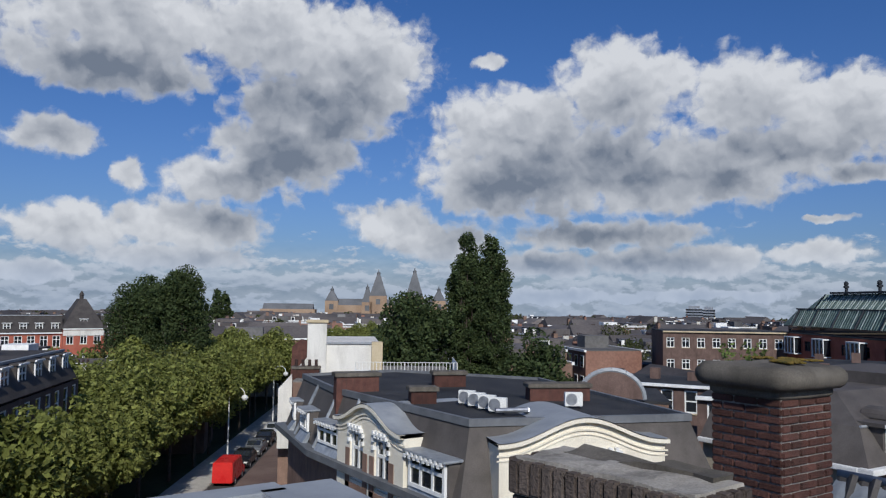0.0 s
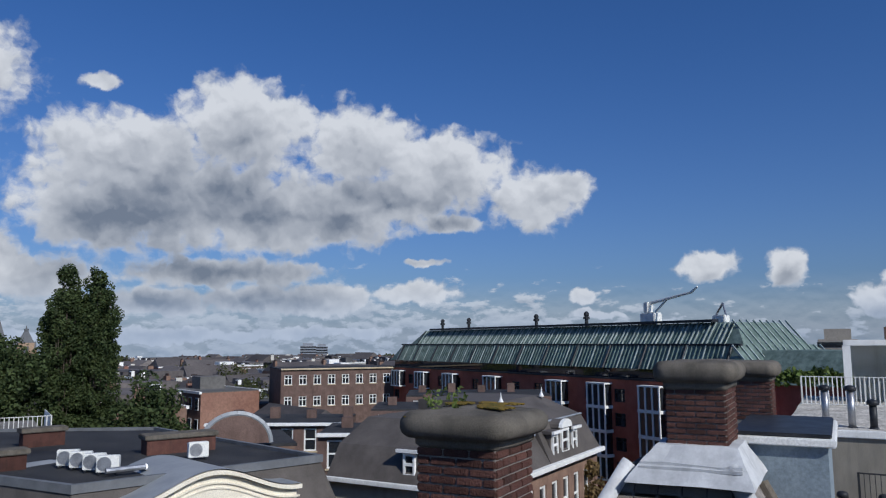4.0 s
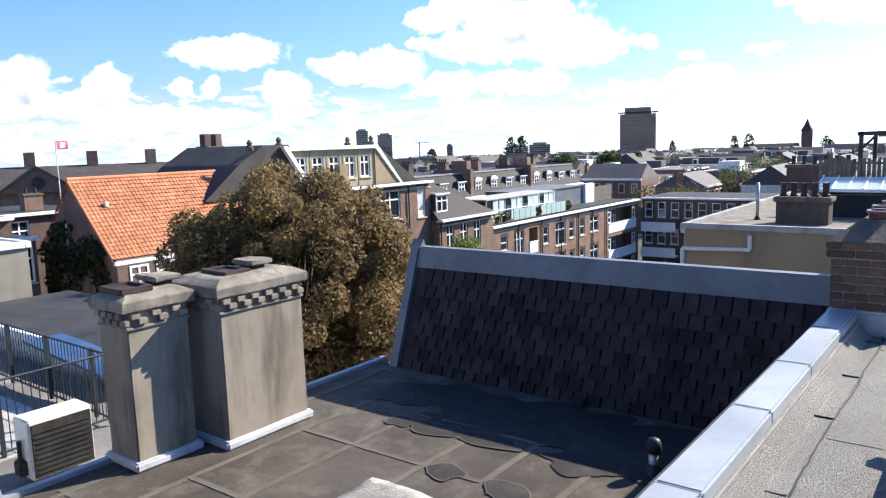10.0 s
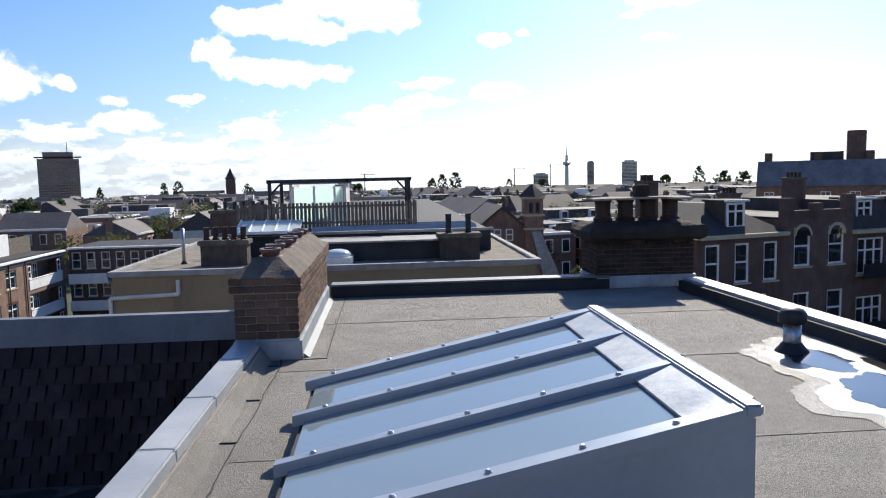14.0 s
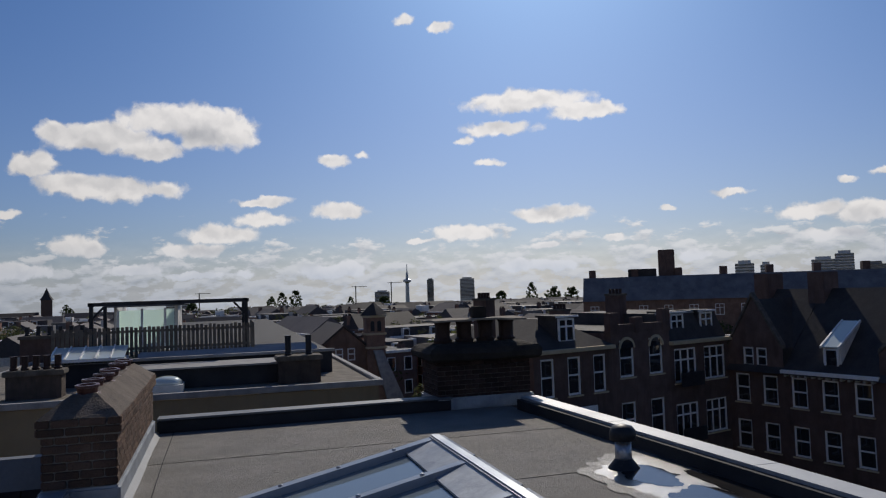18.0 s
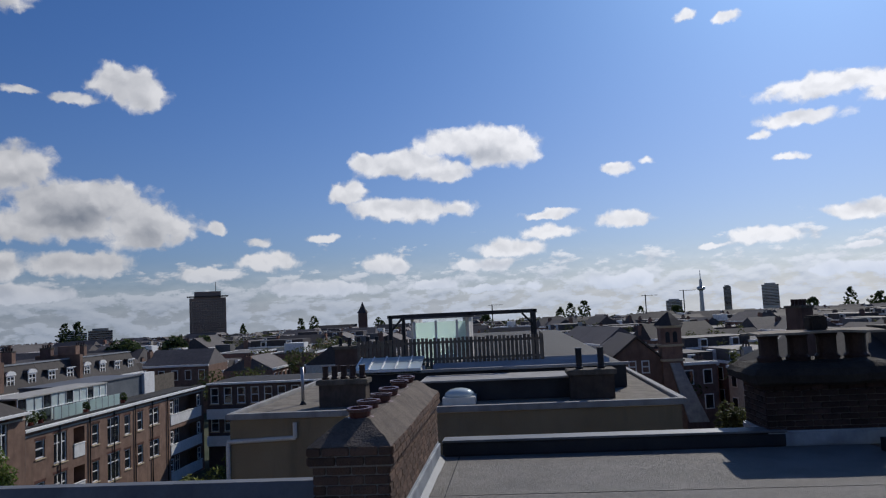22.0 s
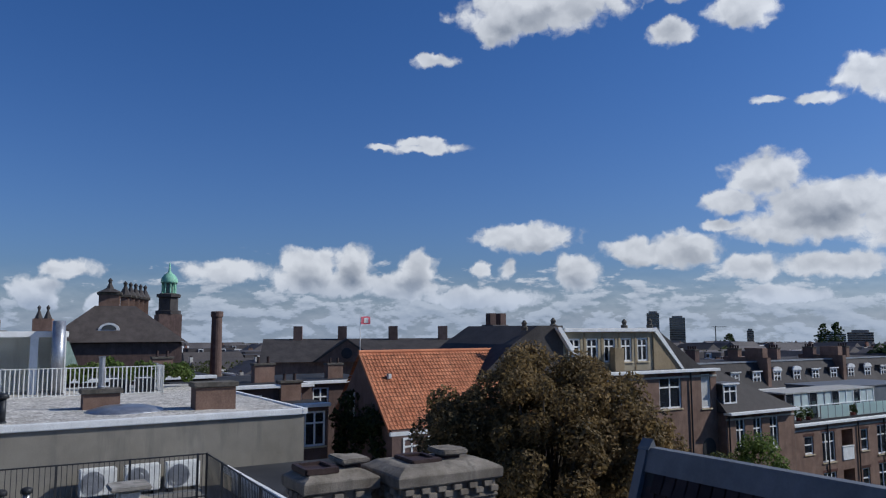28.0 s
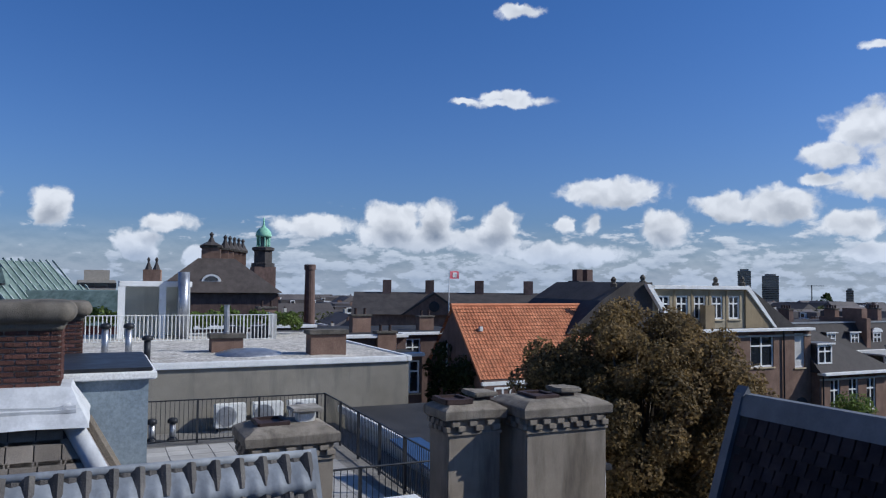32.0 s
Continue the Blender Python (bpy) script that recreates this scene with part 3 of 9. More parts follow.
def boxed(x0, x1, y0, y1, z0, z1, bev=0.0):
    return box(bmesh.new(), x0, x1, y0, y1, z0, z1, bev)


def prism(bm, pts, axis, a, b):
    """A polygon in two coordinates, drawn out along the third."""
    def put(p, c):
        return {"x": (c, p[0], p[1]), "y": (p[0], c, p[1]), "z": (p[0], p[1], c)}[axis]
    lo, hi = [bm.verts.new(put(p, a)) for p in pts], [bm.verts.new(put(p, b)) for p in pts]
    n = len(pts)
    bm.faces.new(lo)
    bm.faces.new(hi)
    for i in range(n):
        bm.faces.new((lo[i], lo[(i + 1) % n], hi[(i + 1) % n], hi[i]))
    bmesh.ops.recalc_face_normals(bm, faces=bm.faces[:])
    return bm


def tube(bm, p, q, r, r2=None, n=10):
    """A round bar from p to q."""
    p, q = Vector(p), Vector(q)
    r2 = r if r2 is None else r2
    turn = (q - p).to_track_quat("Z", "Y").to_matrix()
    a = [bm.verts.new(p + turn @ Vector((r * math.cos(t), r * math.sin(t), 0))) for t in np.linspace(0, math.tau, n, endpoint=False)]
    b = [bm.verts.new(q + turn @ Vector((r2 * math.cos(t), r2 * math.sin(t), 0))) for t in np.linspace(0, math.tau, n, endpoint=False)]
    for i in range(n):
        bm.faces.new((a[i], a[(i + 1) % n], b[(i + 1) % n], b[i]))
    bm.faces.new(a[::-1])
    bm.faces.new(b)
    return bm


def lathe(bm, prof, at=(0, 0, 0), n=16):
    """Rings of (radius, height) turned about the upright axis."""
    rings = [[bm.verts.new((at[0] + r * math.cos(t), at[1] + r * math.sin(t), at[2] + z)) for t in np.linspace(0, math.tau, n, endpoint=False)] for r, z in prof]
    for a, b in zip(rings, rings[1:]):
        for i in range(n):
            bm.faces.new((a[i], a[(i + 1) % n], b[(i + 1) % n], b[i]))
    bm.faces.new(rings[0][::-1])
    bm.faces.new(rings[-1])
    return bm


def rough_up(bm, amp, scale, cuts=0):
    if cuts:
        bmesh.ops.subdivide_edges(bm, edges=bm.edges[:], cuts=cuts, use_grid_fill=True)
    for v in bm.verts:
        v.co += amp * noise.noise_vector(v.co * scale)
    return bm


def brick_mesh(name, l, w, h, material):
    return mesh_of(name, boxed(-l / 2, l / 2, -w / 2, w / 2, -h / 2, h / 2, 0.006), material)


def brick_faces(parent, x0, x1, y0, y1, z0, z1, material, length=0.21, course=0.062, faces="xXyY"):
    """Bricks in running bond on the upright faces of a block, each proud of the mortar core."""
    joint = 0.011
    meshes = {}
    rows = max(1, round((z1 - z0) / course))
    ch = (z1 - z0) / rows

    def brick(l):
        key = round(l, 3)
        if key not in meshes:
            meshes[key] = brick_mesh("brick", key - joint, 0.05, ch - joint, material)
        return meshes[key]

    sides = {"x": ((y0, y1), lambda s, z: pose(x0 + 0.018, s, z, 0, 0, 90)), "X": ((y0, y1), lambda s, z: pose(x1 - 0.018, s, z, 0, 0, 90)),
             "y": ((x0, x1), lambda s, z: pose(s, y0 + 0.018, z)), "Y": ((x0, x1), lambda s, z: pose(s, y1 - 0.018, z))}
    for side in faces:
        (a, b), put = sides[side]
        n = max(1, round((b - a) / length))
        step = (b - a) / n
        for r in range(rows):
            z = z0 + (r + 0.5) * ch
            if r % 2:
                cuts = [a, *[a + step * (i + 0.5) for i in range(n)], b]
            else:
                cuts = [a + step * i for i in range(n + 1)]
            for c, d in zip(cuts, cuts[1:]):
                linked("brick", brick(d - c), parent, put((c + d) / 2, z))


def ring(poly2, inset):
    """A polygon (counter-clockwise) moved inwards by inset, side by side."""
    n, out = len(poly2), []
    for i in range(n):
        p0, p1, p2 = (Vector(poly2[(i + k) % n]) for k in (-1, 0, 1))
        d1, d2 = (p1 - p0).normalized(), (p2 - p1).normalized()
        n1, n2 = Vector((-d1.y, d1.x)), Vector((-d2.y, d2.x))
        k = (n1 + n2) / max(0.2, 1 + n1.dot(n2))
        out.append(tuple(p1 + k * inset))
    return out


def skirt(bm, lower, zl, upper, zu):
    n = len(lower)
    a, b = [bm.verts.new((*p, zl)) for p in lower], [bm.verts.new((*p, zu)) for p in upper]
    for i in range(n):
        bm.faces.new((a[i], a[(i + 1) % n], b[(i + 1) % n], b[i]))
    return a, b


# windows: one set of meshes for each size, shared by all windows of that size
WINDOWS = {}


BARS = {}


def window_bars(parent, m, w, h, kind, fm, pm):
    for me in BARS[(round(w, 2), round(h, 2), kind, fm.name, pm.name)]:
        linked(me.name.split('.')[0], me, parent, m)


def window_meshes(w, h, kind, fm, pm):
    key = (round(w, 2), round(h, 2), kind, fm.name, pm.name)
    if key not in WINDOWS:
        t = 0.1 if w > 0.6 else 0.075
        # one closed ring for the frame, and each bar by itself
        bm = bmesh.new()
        loops = []
        for x, z0, z1, y in ((w / 2, 0, h, 0.0), (w / 2, 0, h, 0.09), (w / 2 - t, t, h - t, 0.09), (w / 2 - t, t, h - t, 0.0)):
            loops.append([bm.verts.new(p) for p in ((-x, y, z0), (x, y, z0), (x, y, z1), (-x, y, z1))])
        for k in range(4):
            for i in range(4):
                bm.faces.new((loops[k][i], loops[(k + 1) % 4][i], loops[(k + 1) % 4][(i + 1) % 4], loops[k][(i + 1) % 4]))
        bmesh.ops.recalc_face_normals(bm, faces=bm.faces[:])
        bars = []
        cols = {"cross": 2, "sash": 1, "triple": 3, "double": 2, "single": 1}[kind]
        for i in range(1, cols):
            x = -w / 2 + w * i / cols
            bars.append(mesh_of("mullion", boxed(x - 0.05, x + 0.05, 0.015, 0.08, t, h - t), fm))
        if kind in ("cross", "sash", "triple", "double"):
            z = h * (0.66 if kind != "sash" else 0.52)
            bars.append(mesh_of("transom", boxed(-w / 2 + t, w / 2 - t, 0.01, 0.075, z - 0.045, z + 0.045), fm))
        fr = mesh_of("window_frame", bm, fm)
        pa = mesh_of("pane", boxed(-w / 2 + 0.02, w / 2 - 0.02, 0.05, 0.065, 0.02, h - 0.02), pm)
        si = mesh_of("window_sill", boxed(-w / 2 - 0.08, w / 2 + 0.08, -0.14, 0.02, -0.09, -0.005), STONE if fm is WHITE else fm)
        WINDOWS[key] = fr, pa, si
        BARS[key] = bars
    return WINDOWS[key]


def window(parent, m, w, h, kind="sash", fm=None, pm=None, sill=True):
    """A window set into its opening; the pane and sill hang on the frame."""
    fr, pa, si = window_meshes(w, h, kind, fm or WHITE, pm or PANE)
    f = linked("window", fr, parent, m)
    linked("pane", pa, f, Matrix())
    window_bars(f, Matrix(), w, h, kind, fm or WHITE, pm or PANE)
    if sill:
        linked("window_sill", si, f, Matrix())
    return f


def facade(bm, width, z0, z1, openings, depth=0.14):
    """A wall face in the plane y = 0 with openings (x, z, w, h; x to the middle, z to the foot) and their reveals."""
    xs = sorted({0.0, width, *[o[0] - o[2] / 2 for o in openings], *[o[0] + o[2] / 2 for o in openings]})
    zs = sorted({z0, z1, *[o[1] for o in openings], *[o[1] + o[3] for o in openings]})
    for xa, xb in zip(xs, xs[1:]):
        for za, zb in zip(zs, zs[1:]):
            xm, zm = (xa + xb) / 2, (za + zb) / 2
            if any(abs(xm - o[0]) < o[2] / 2 and o[1] < zm < o[1] + o[3] for o in openings):
                continue
            poly(bm, ((xa, 0, za), (xb, 0, za), (xb, 0, zb), (xa, 0, zb)))
    for x, z, w, h in openings:
        a, b, c, d = x - w / 2, x + w / 2, z, z + h
        for q in (((a, 0, c), (a, 0, d), (a, depth, d), (a, depth, c)), ((b, 0, d), (b, 0, c), (b, depth, c), (b, depth, d)),
                  ((a, 0, d), (b, 0, d), (b, depth, d), (a, depth, d)), ((b, 0, c), (a, 0, c), (a, depth, c), (b, depth, c))):
            poly(bm, q)
    return bm


def dormer(parent, x, y, z, w=1.1, h=1.3, depth=1.6, rz=0.0, curved=False, fm=None):
    """A roof dormer, its window facing local -y."""
    d = new("dormer", None)
    d.parent = parent
    d.matrix_local = pose(x, y, z, 0, 0, rz)
    bm = boxed(-w / 2 - 0.1, w / 2 + 0.1, 0.07, depth, 0, h + 0.12)
    me = mesh_of("dormer_body", bm, fm or ROOF_DARK)
    linked("dormer_body", me, d, Matrix())
    bm = bmesh.new()
    if curved:
        k = w / 2 + 0.16
        pts = [(-k, h + 0.1), (k, h + 0.1)] + [(k * math.cos(t), h + 0.12 + 0.55 * k * math.sin(t)) for t in np.linspace(0.05, math.pi - 0.05, 9)]
        linked("arched_hood", mesh_of("arched_hood", prism(bmesh.new(), pts, "y", -0.1, 0.04), WHITE), d, Matrix())
        prism(bm, [(x * 0.97, z - 0.02) for x, z in pts], "y", 0.05, depth)
    else:
        linked("hood_edge", mesh_of("hood_edge", boxed(-w / 2 - 0.2, w / 2 + 0.2, -0.15, -0.05, h + 0.1, h + 0.2), WHITE), d, Matrix())
        box(bm, -w / 2 - 0.2, w / 2 + 0.2, -0.05, depth + 0.1, h + 0.1, h + 0.21)
    linked("dormer_roof", mesh_of("dormer_roof", bm, fm or ZINC_DULL), d, Matrix())
    fr, pa, si = window_meshes(w, h, "cross" if w > 0.9 else "sash", WHITE, PANE)
    linked("window_frame", fr, d, pose(0, -0.03, 0.06))
    linked("pane", pa, d, pose(0, -0.03, 0.06))
    window_bars(d, pose(0, -0.03, 0.06), w, h, "cross" if w > 0.9 else "sash", WHITE, PANE)
    return d


def stack(name, label, x, y, z, w, d, h, material, pots=3, cap=None, rz=0.0, pot=None, group="chimneys on the roofs", tall=0.35):
    """A brick chimney seen from some way off: shaft, cap and a row of pots."""
    t = thing(name, label, "chimney", (x, y, z), rz, group)
    part("shaft", boxed(-w / 2, w / 2, -d / 2, d / 2, -1.2, h, 0.01), material, t)
    part("cap", boxed(-w / 2 - 0.07, w / 2 + 0.07, -d / 2 - 0.07, d / 2 + 0.07, h, h + 0.14, 0.02), cap or CAPSTONE, t)
    me = None
    for i in range(pots):
        s = (i + 0.5) / pots - 0.5
        if me is None:
            me = mesh_of("chimney_pot", lathe(bmesh.new(), ((0.1, 0), (0.11, 0.05), (0.085, 0.08), (0.09, tall), (0.105, tall + 0.03)), n=10), pot or POT_DARK)
        linked("chimney_pot", me, t, pose(s * w if w >= d else 0, s * d if d > w else 0, h + 0.14))
    return t


def railing(name, label, pts, z, h, material, gap=0.11, r=0.008, group=""):
    """An upright-bar railing along a line of plan points."""
    t = thing(name, label, "railing", (pts[0][0], pts[0][1], z), 0, group)
    bar = mesh_of("bar", tube(bmesh.new(), (0, 0, 0.06), (0, 0, h - 0.03), r, n=5), material)
    post = mesh_of("post", boxed(-0.025, 0.025, -0.025, 0.025, 0, h), material)
    o = Vector(pts[0])
    for a, b in zip(pts, pts[1:]):
        a, b = Vector(a) - o, Vector(b) - o
        n = max(1, round((b - a).length / gap))
        for zz in (0.08, h - 0.02):
            part("rail", tube(bmesh.new(), (*a, zz), (*b, zz), 0.018, n=6), material, t)
        for i in range(n + 1):
            p = a.lerp(b, i / n)
            if i in (0, n) or i % 14 == 0:
                linked("post", post, t, pose(p.x, p.y, 0))
            else:
                linked("bar", bar, t, pose(p.x, p.y, 0))
    return t


def outdoor_unit(x, y, z, rz, size=1.0, label="white air-conditioning outdoor unit with a round fan grille", group="air-conditioning units"):
    t = thing("air_conditioner", label, "air conditioner", (x, y, z), rz, group)
    t.scale = (size, size, size)
    part("casing", boxed(-0.42, 0.42, -0.16, 0.16, 0.08, 0.72, 0.025), METAL_WHITE, t)
    bm = bmesh.new()
    for rr in (0.08, 0.15, 0.22, 0.27):
        pts = [(-0.12 + rr * math.cos(a), 0.4 + rr * math.sin(a)) for a in np.linspace(0, math.tau, 17)]
        for p, q in zip(pts, pts[1:]):
            tube(bm, (p[0], -0.17, p[1]), (q[0], -0.17, q[1]), 0.006, n=4)
    part("fan_grille", bm, METAL_GREY, t)
    part("fan_opening", lathe(bmesh.new(), ((0.27, 0), (0.27, 0.01)), n=20), METAL_GREY, t).matrix_local = pose(-0.12, -0.162, 0.4, 90)
    for sx in (-0.3, 0.3):
        part("foot", boxed(sx - 0.04, sx + 0.04, -0.2, 0.2, 0, 0.08), METAL_DARK, t)
    return t


def vent_pipe(x, y, z, h, r, label, material=None, cowl=True, group="vent pipes"):
    t = thing("vent_pipe", label, "vent pipe", (x, y, z), 0, group)
    part("collar", lathe(bmesh.new(), ((r * 2.0, 0), (r * 1.9, 0.02), (r * 1.15, 0.09), (r * 1.1, 0.1)), n=16), METAL_DARK, t, smooth=True)
    part("pipe", tube(bmesh.new(), (0, 0, 0.02), (0, 0, h), r, n=16), material or METAL_GREY, t, smooth=True)
    if cowl:
        part("cowl", lathe(bmesh.new(), ((r * 1.05, h), (r * 1.6, h + 0.01), (r * 1.6, h + 0.09), (r * 1.2, h + 0.13), (r * 0.3, h + 0.15)), n=16), METAL_DARK, t, smooth=True)
    return t


def leaves(count, blobs, size, squash=1.0):
    """Leaf quads scattered over the shells of blobs (x, y, z, r): vertices and faces for from_pydata."""
    rs = np.random.RandomState(int(abs(blobs[0][0] * 37 + blobs[0][2] * 11)) % 9999 + len(blobs))
    w = np.array([b[3] ** 2 for b in blobs])
    pick = rs.choice(len(blobs), count, p=w / w.sum())
    B = np.array(blobs)[pick]
    u = rs.normal(size=(count, 3))
    u /= np.linalg.norm(u, axis=1)[:, None]
    rad = B[:, 3] * (0.55 + 0.5 * rs.rand(count) ** 0.6)
    c = B[:, :3] + u * rad[:, None] * np.array([1, 1, squash])
    n = u + 0.9 * rs.normal(size=(count, 3)) + np.array([0, 0, 0.5])
    n /= np.linalg.norm(n, axis=1)[:, None]
    a = np.cross(n, rs.normal(size=(count, 3)))
    a /= np.linalg.norm(a, axis=1)[:, None]
    b = np.cross(n, a)
    s = size * (0.6 + 0.8 * rs.rand(count))[:, None]
    quad = np.stack([c - a * s, c - b * s * 0.55, c + a * s, c + b * s * 0.55], 1).reshape(-1, 3)
    return quad, np.arange(count * 4).reshape(-1, 4)


def leaf_mesh(name, count, blobs, size, material, squash=1.0):
    v, f = leaves(count, blobs, size, squash)
    me = bpy.data.meshes.new(name)
    me.from_pydata(v.tolist(), [], f.tolist())
    me.materials.append(material)
    return me


# ---- our own roofs ----
UP, LOW = 14.4, 13.0


def own_house():
    t = thing("own_house", "brick town house under a flat felt roof with zinc-capped edges", "house", (0, 0, 0), 0, "", "structure")
    part("walls", boxed(-1.38, 3.95, -3.85, 9.98, 0.0, UP - 0.02), WALL_BROWN, t)
    bm = bmesh.new()
    prism(bm, [(-1.4, -3.9), (4.43, -3.9), (3.86, 10.0), (-1.4, 10.0)], "z", UP - 0.05, UP)
    part("roof_felt", bm, FELT_GREY, t, "grey mineral felt with lapped seams")
    # broad felt sheets that lap a few millimetres, their edges lifting here and there
    for i, y in enumerate((-2.9, -1.9, -0.9, 0.1, 1.1, 2.1, 3.1, 4.1, 5.1, 6.1, 7.1, 8.1, 9.0)):
        part("felt_lap", rough_up(boxed(-1.03, 4.0 if i % 2 else 3.7, y, y + (1.004 if y < 9 else 0.93), UP - 0.004, UP + 0.005 + 0.003 * (i % 2)), 0.004, 3.0), FELT_GREY, t)
    part("felt_strip", rough_up(boxed(-1.24, -1.05, -3.7, 6.4, UP, UP + 0.007), 0.003, 4.0), FELT_GREY, t)
    crack = bmesh.new()
    for k in range(120):
        y0, y1 = -3.0 + k * 0.08, -3.0 + (k + 1) * 0.08
        xa, xb = (-1.045 + 0.05 * noise.noise((0, y * 1.1, 7)) + 0.012 * noise.noise((0, y * 9, 3)) for y in (y0, y1))
        w = 0.0045 + 0.004 * abs(noise.noise((2, y0 * 3, 0)))
        poly(crack, ((xa - w, y0, UP + 0.0125), (xa + w, y0, UP + 0.0125), (xb + w, y1, UP + 0.0125), (xb - w, y1, UP + 0.0125)))
    part("open_seam", crack, FELT_DARK, t, "gaping dark seam between felt sheets")
    for i, y in enumerate((-1.9, -0.8, 0.3, 1.3, 2.3, 3.3, 4.42, 5.3, 6.3)):
        part("cross_seam", rough_up(boxed(-1.235, -1.05, y - 0.005, y + 0.006, UP + 0.004, UP + 0.013), 0.008, 9.0, 3), FELT_DARK, t)
    part("open_seam", rough_up(boxed(-0.66, -0.652, 6.5, 9.9, UP + 0.006, UP + 0.013), 0.02, 1.2, 3), FELT_DARK, t)
    part("open_seam", rough_up(boxed(-0.9, -0.66, 6.5, 6.508, UP + 0.006, UP + 0.013), 0.01, 3.0, 2), FELT_DARK, t)
    # zinc edge towards the lower roof, with a felt fillet at its foot
    y = -3.9
    for e in (-2.7, -1.6, -0.5, 0.6, 1.7, 2.74, 3.84, 4.79, 5.83, 6.5):
        part("zinc_capping", boxed(-1.455, -1.245, y + 0.002, e - 0.002, UP + 0.03, UP + 0.2, 0.012), ZINC, t)
        part("zinc_joint", boxed(-1.458, -1.242, e - 0.022, e + 0.003, UP + 0.03, UP + 0.2025, 0.01), ZINC, t)
        y = e
    part("felt_fillet", rough_up(prism(bmesh.new(), [(-1.25, UP + 0.13), (-1.235, UP + 0.13), (-1.15, UP + 0.012), (-1.13, UP), (-1.25, UP)], "y", -3.88, 6.5), 0.006, 6.0, 4), FELT_GREY, t)
    part("worn_lip", rough_up(boxed(-1.238, -1.222, -3.88, 6.45, UP + 0.105, UP + 0.128), 0.008, 9.0, 4), MORTAR, t)
    # far and street-side edges
    part("far_edge", boxed(-0.86, 3.0, 9.94, 10.16, UP, UP + 0.16, 0.02), FELT_DARK, t)
    part("far_capping", boxed(-0.86, 3.0, 9.92, 10.2, UP + 0.16, UP + 0.185, 0.008), ZINC_DULL, t)
    for k in range(6):
        a, b = 9.6 - k * 2.25, 9.6 - (k + 1) * 2.25
        xa, xb = 3.87 + (10 - a) * 0.041, 3.87 + (10 - b) * 0.041
        bm = bmesh.new()
        prism(bm, [(xa - 0.06, a), (xb - 0.06, b), (xb + 0.2, b), (xa + 0.2, a)], "z", UP, UP + 0.14)
        part("street_edge", bm, FELT_DARK, t)
        bm = bmesh.new()
        prism(bm, [(xa + 0.0, a), (xb + 0.0, b + 0.012), (xb + 0.24, b + 0.012), (xa + 0.24, a)], "z", UP + 0.142, UP + 0.175)
        part("street_capping", bm, ZINC, t)
    part("north_capping", boxed(-1.46, 4.4, -4.1, -3.8, UP + 0.02, UP + 0.2, 0.015), ZINC, t)
    part("eaves_gutter", boxed(-1.95, -1.46, -4.1, -3.2, UP - 0.1, UP + 0.17, 0.02), ZINC, t)


def roof_light():
    """Three-pane sloping skylight in a grey metal frame on the flat roof."""
    t = thing("skylight", "lean-to skylight with three glass panes in grey metal bars", "skylight", (0, 0, UP))
    x0, x1, y0, y1, zl, zh = -0.6, 1.28, 2.7, 4.93, 0.2, 0.6
    slope = (zh - zl) / (x1 - x0)
    for y in (y0, y1):
        s = -1 if y == y0 else 1
        bm = bmesh.new()
        prism(bm, [(x0 - 0.04, 0.0), (x1 + 0.08, 0.0), (x1 + 0.08, zh + 0.02), (x0 - 0.04, zl - 0.01)], "y", y + 0.02 * s, y - 0.03 * s)
        part("cheek", bm, ALU, t)
    part("back_panel", boxed(x1 + 0.03, x1 + 0.09, y0, y1, 0, zh + 0.02), ALU, t)
    part("front_curb", boxed(x0 - 0.03, x0 + 0.03, y0, y1, 0, zl - 0.02), FELT_DARK, t)
    part("well_floor", boxed(x0 + 0.03, x1, y0 + 0.03, y1 - 0.03, 0.012, 0.02), surf("pale_grey_lining", (0.23, 0.26, 0.25), (0.29, 0.315, 0.305), 1.2, 0.8, 0.05, 30), t)
    n = 3
    for i in range(n):
        a, b = y0 + (y1 - y0) * i / n, y0 + (y1 - y0) * (i + 1) / n
        bm = bmesh.new()
        prism(bm, [(x0, zl), (x1, zh), (x1, zh + 0.012), (x0, zl + 0.012)], "y", a + 0.03, b - 0.03)
        part("pane", bm, PANE_ROOF, t).visible_shadow = False
        part("head_flashing", prism(bmesh.new(), [(x1 - 0.17, zh - 0.17 * slope + 0.018), (x1 + 0.1, zh + 0.07), (x1 + 0.1, zh + 0.09), (x1 - 0.17, zh - 0.17 * slope + 0.03)], "y", a + 0.035, b - 0.035), LEAD, t)
    for i in range(n + 1):
        y = y0 + (y1 - y0) * i / n
        w = 0.035 if 0 < i < n else 0.045
        bm = bmesh.new()
        prism(bm, [(x0 - 0.07, zl - 0.02), (x1 + 0.06, zh + 0.02), (x1 + 0.06, zh + 0.075), (x0 - 0.07, zl + 0.045)], "y", y - w, y + w)
        bar = part("glazing_bar", bm, ALU, t)
        for k in range(5):
            x = x0 + 0.12 + k * 0.38
            z = zl + (x - x0) * slope + 0.055
            part("screw", lathe(bmesh.new(), ((0.016, 0), (0.016, 0.012), (0.008, 0.018)), (x, y, z), 8), METAL_GREY, bar)
    part("top_capping", boxed(x1 + 0.02, x1 + 0.1, y0 - 0.05, y1 + 0.05, zh + 0.035, zh + 0.085, 0.01), ALU, t)


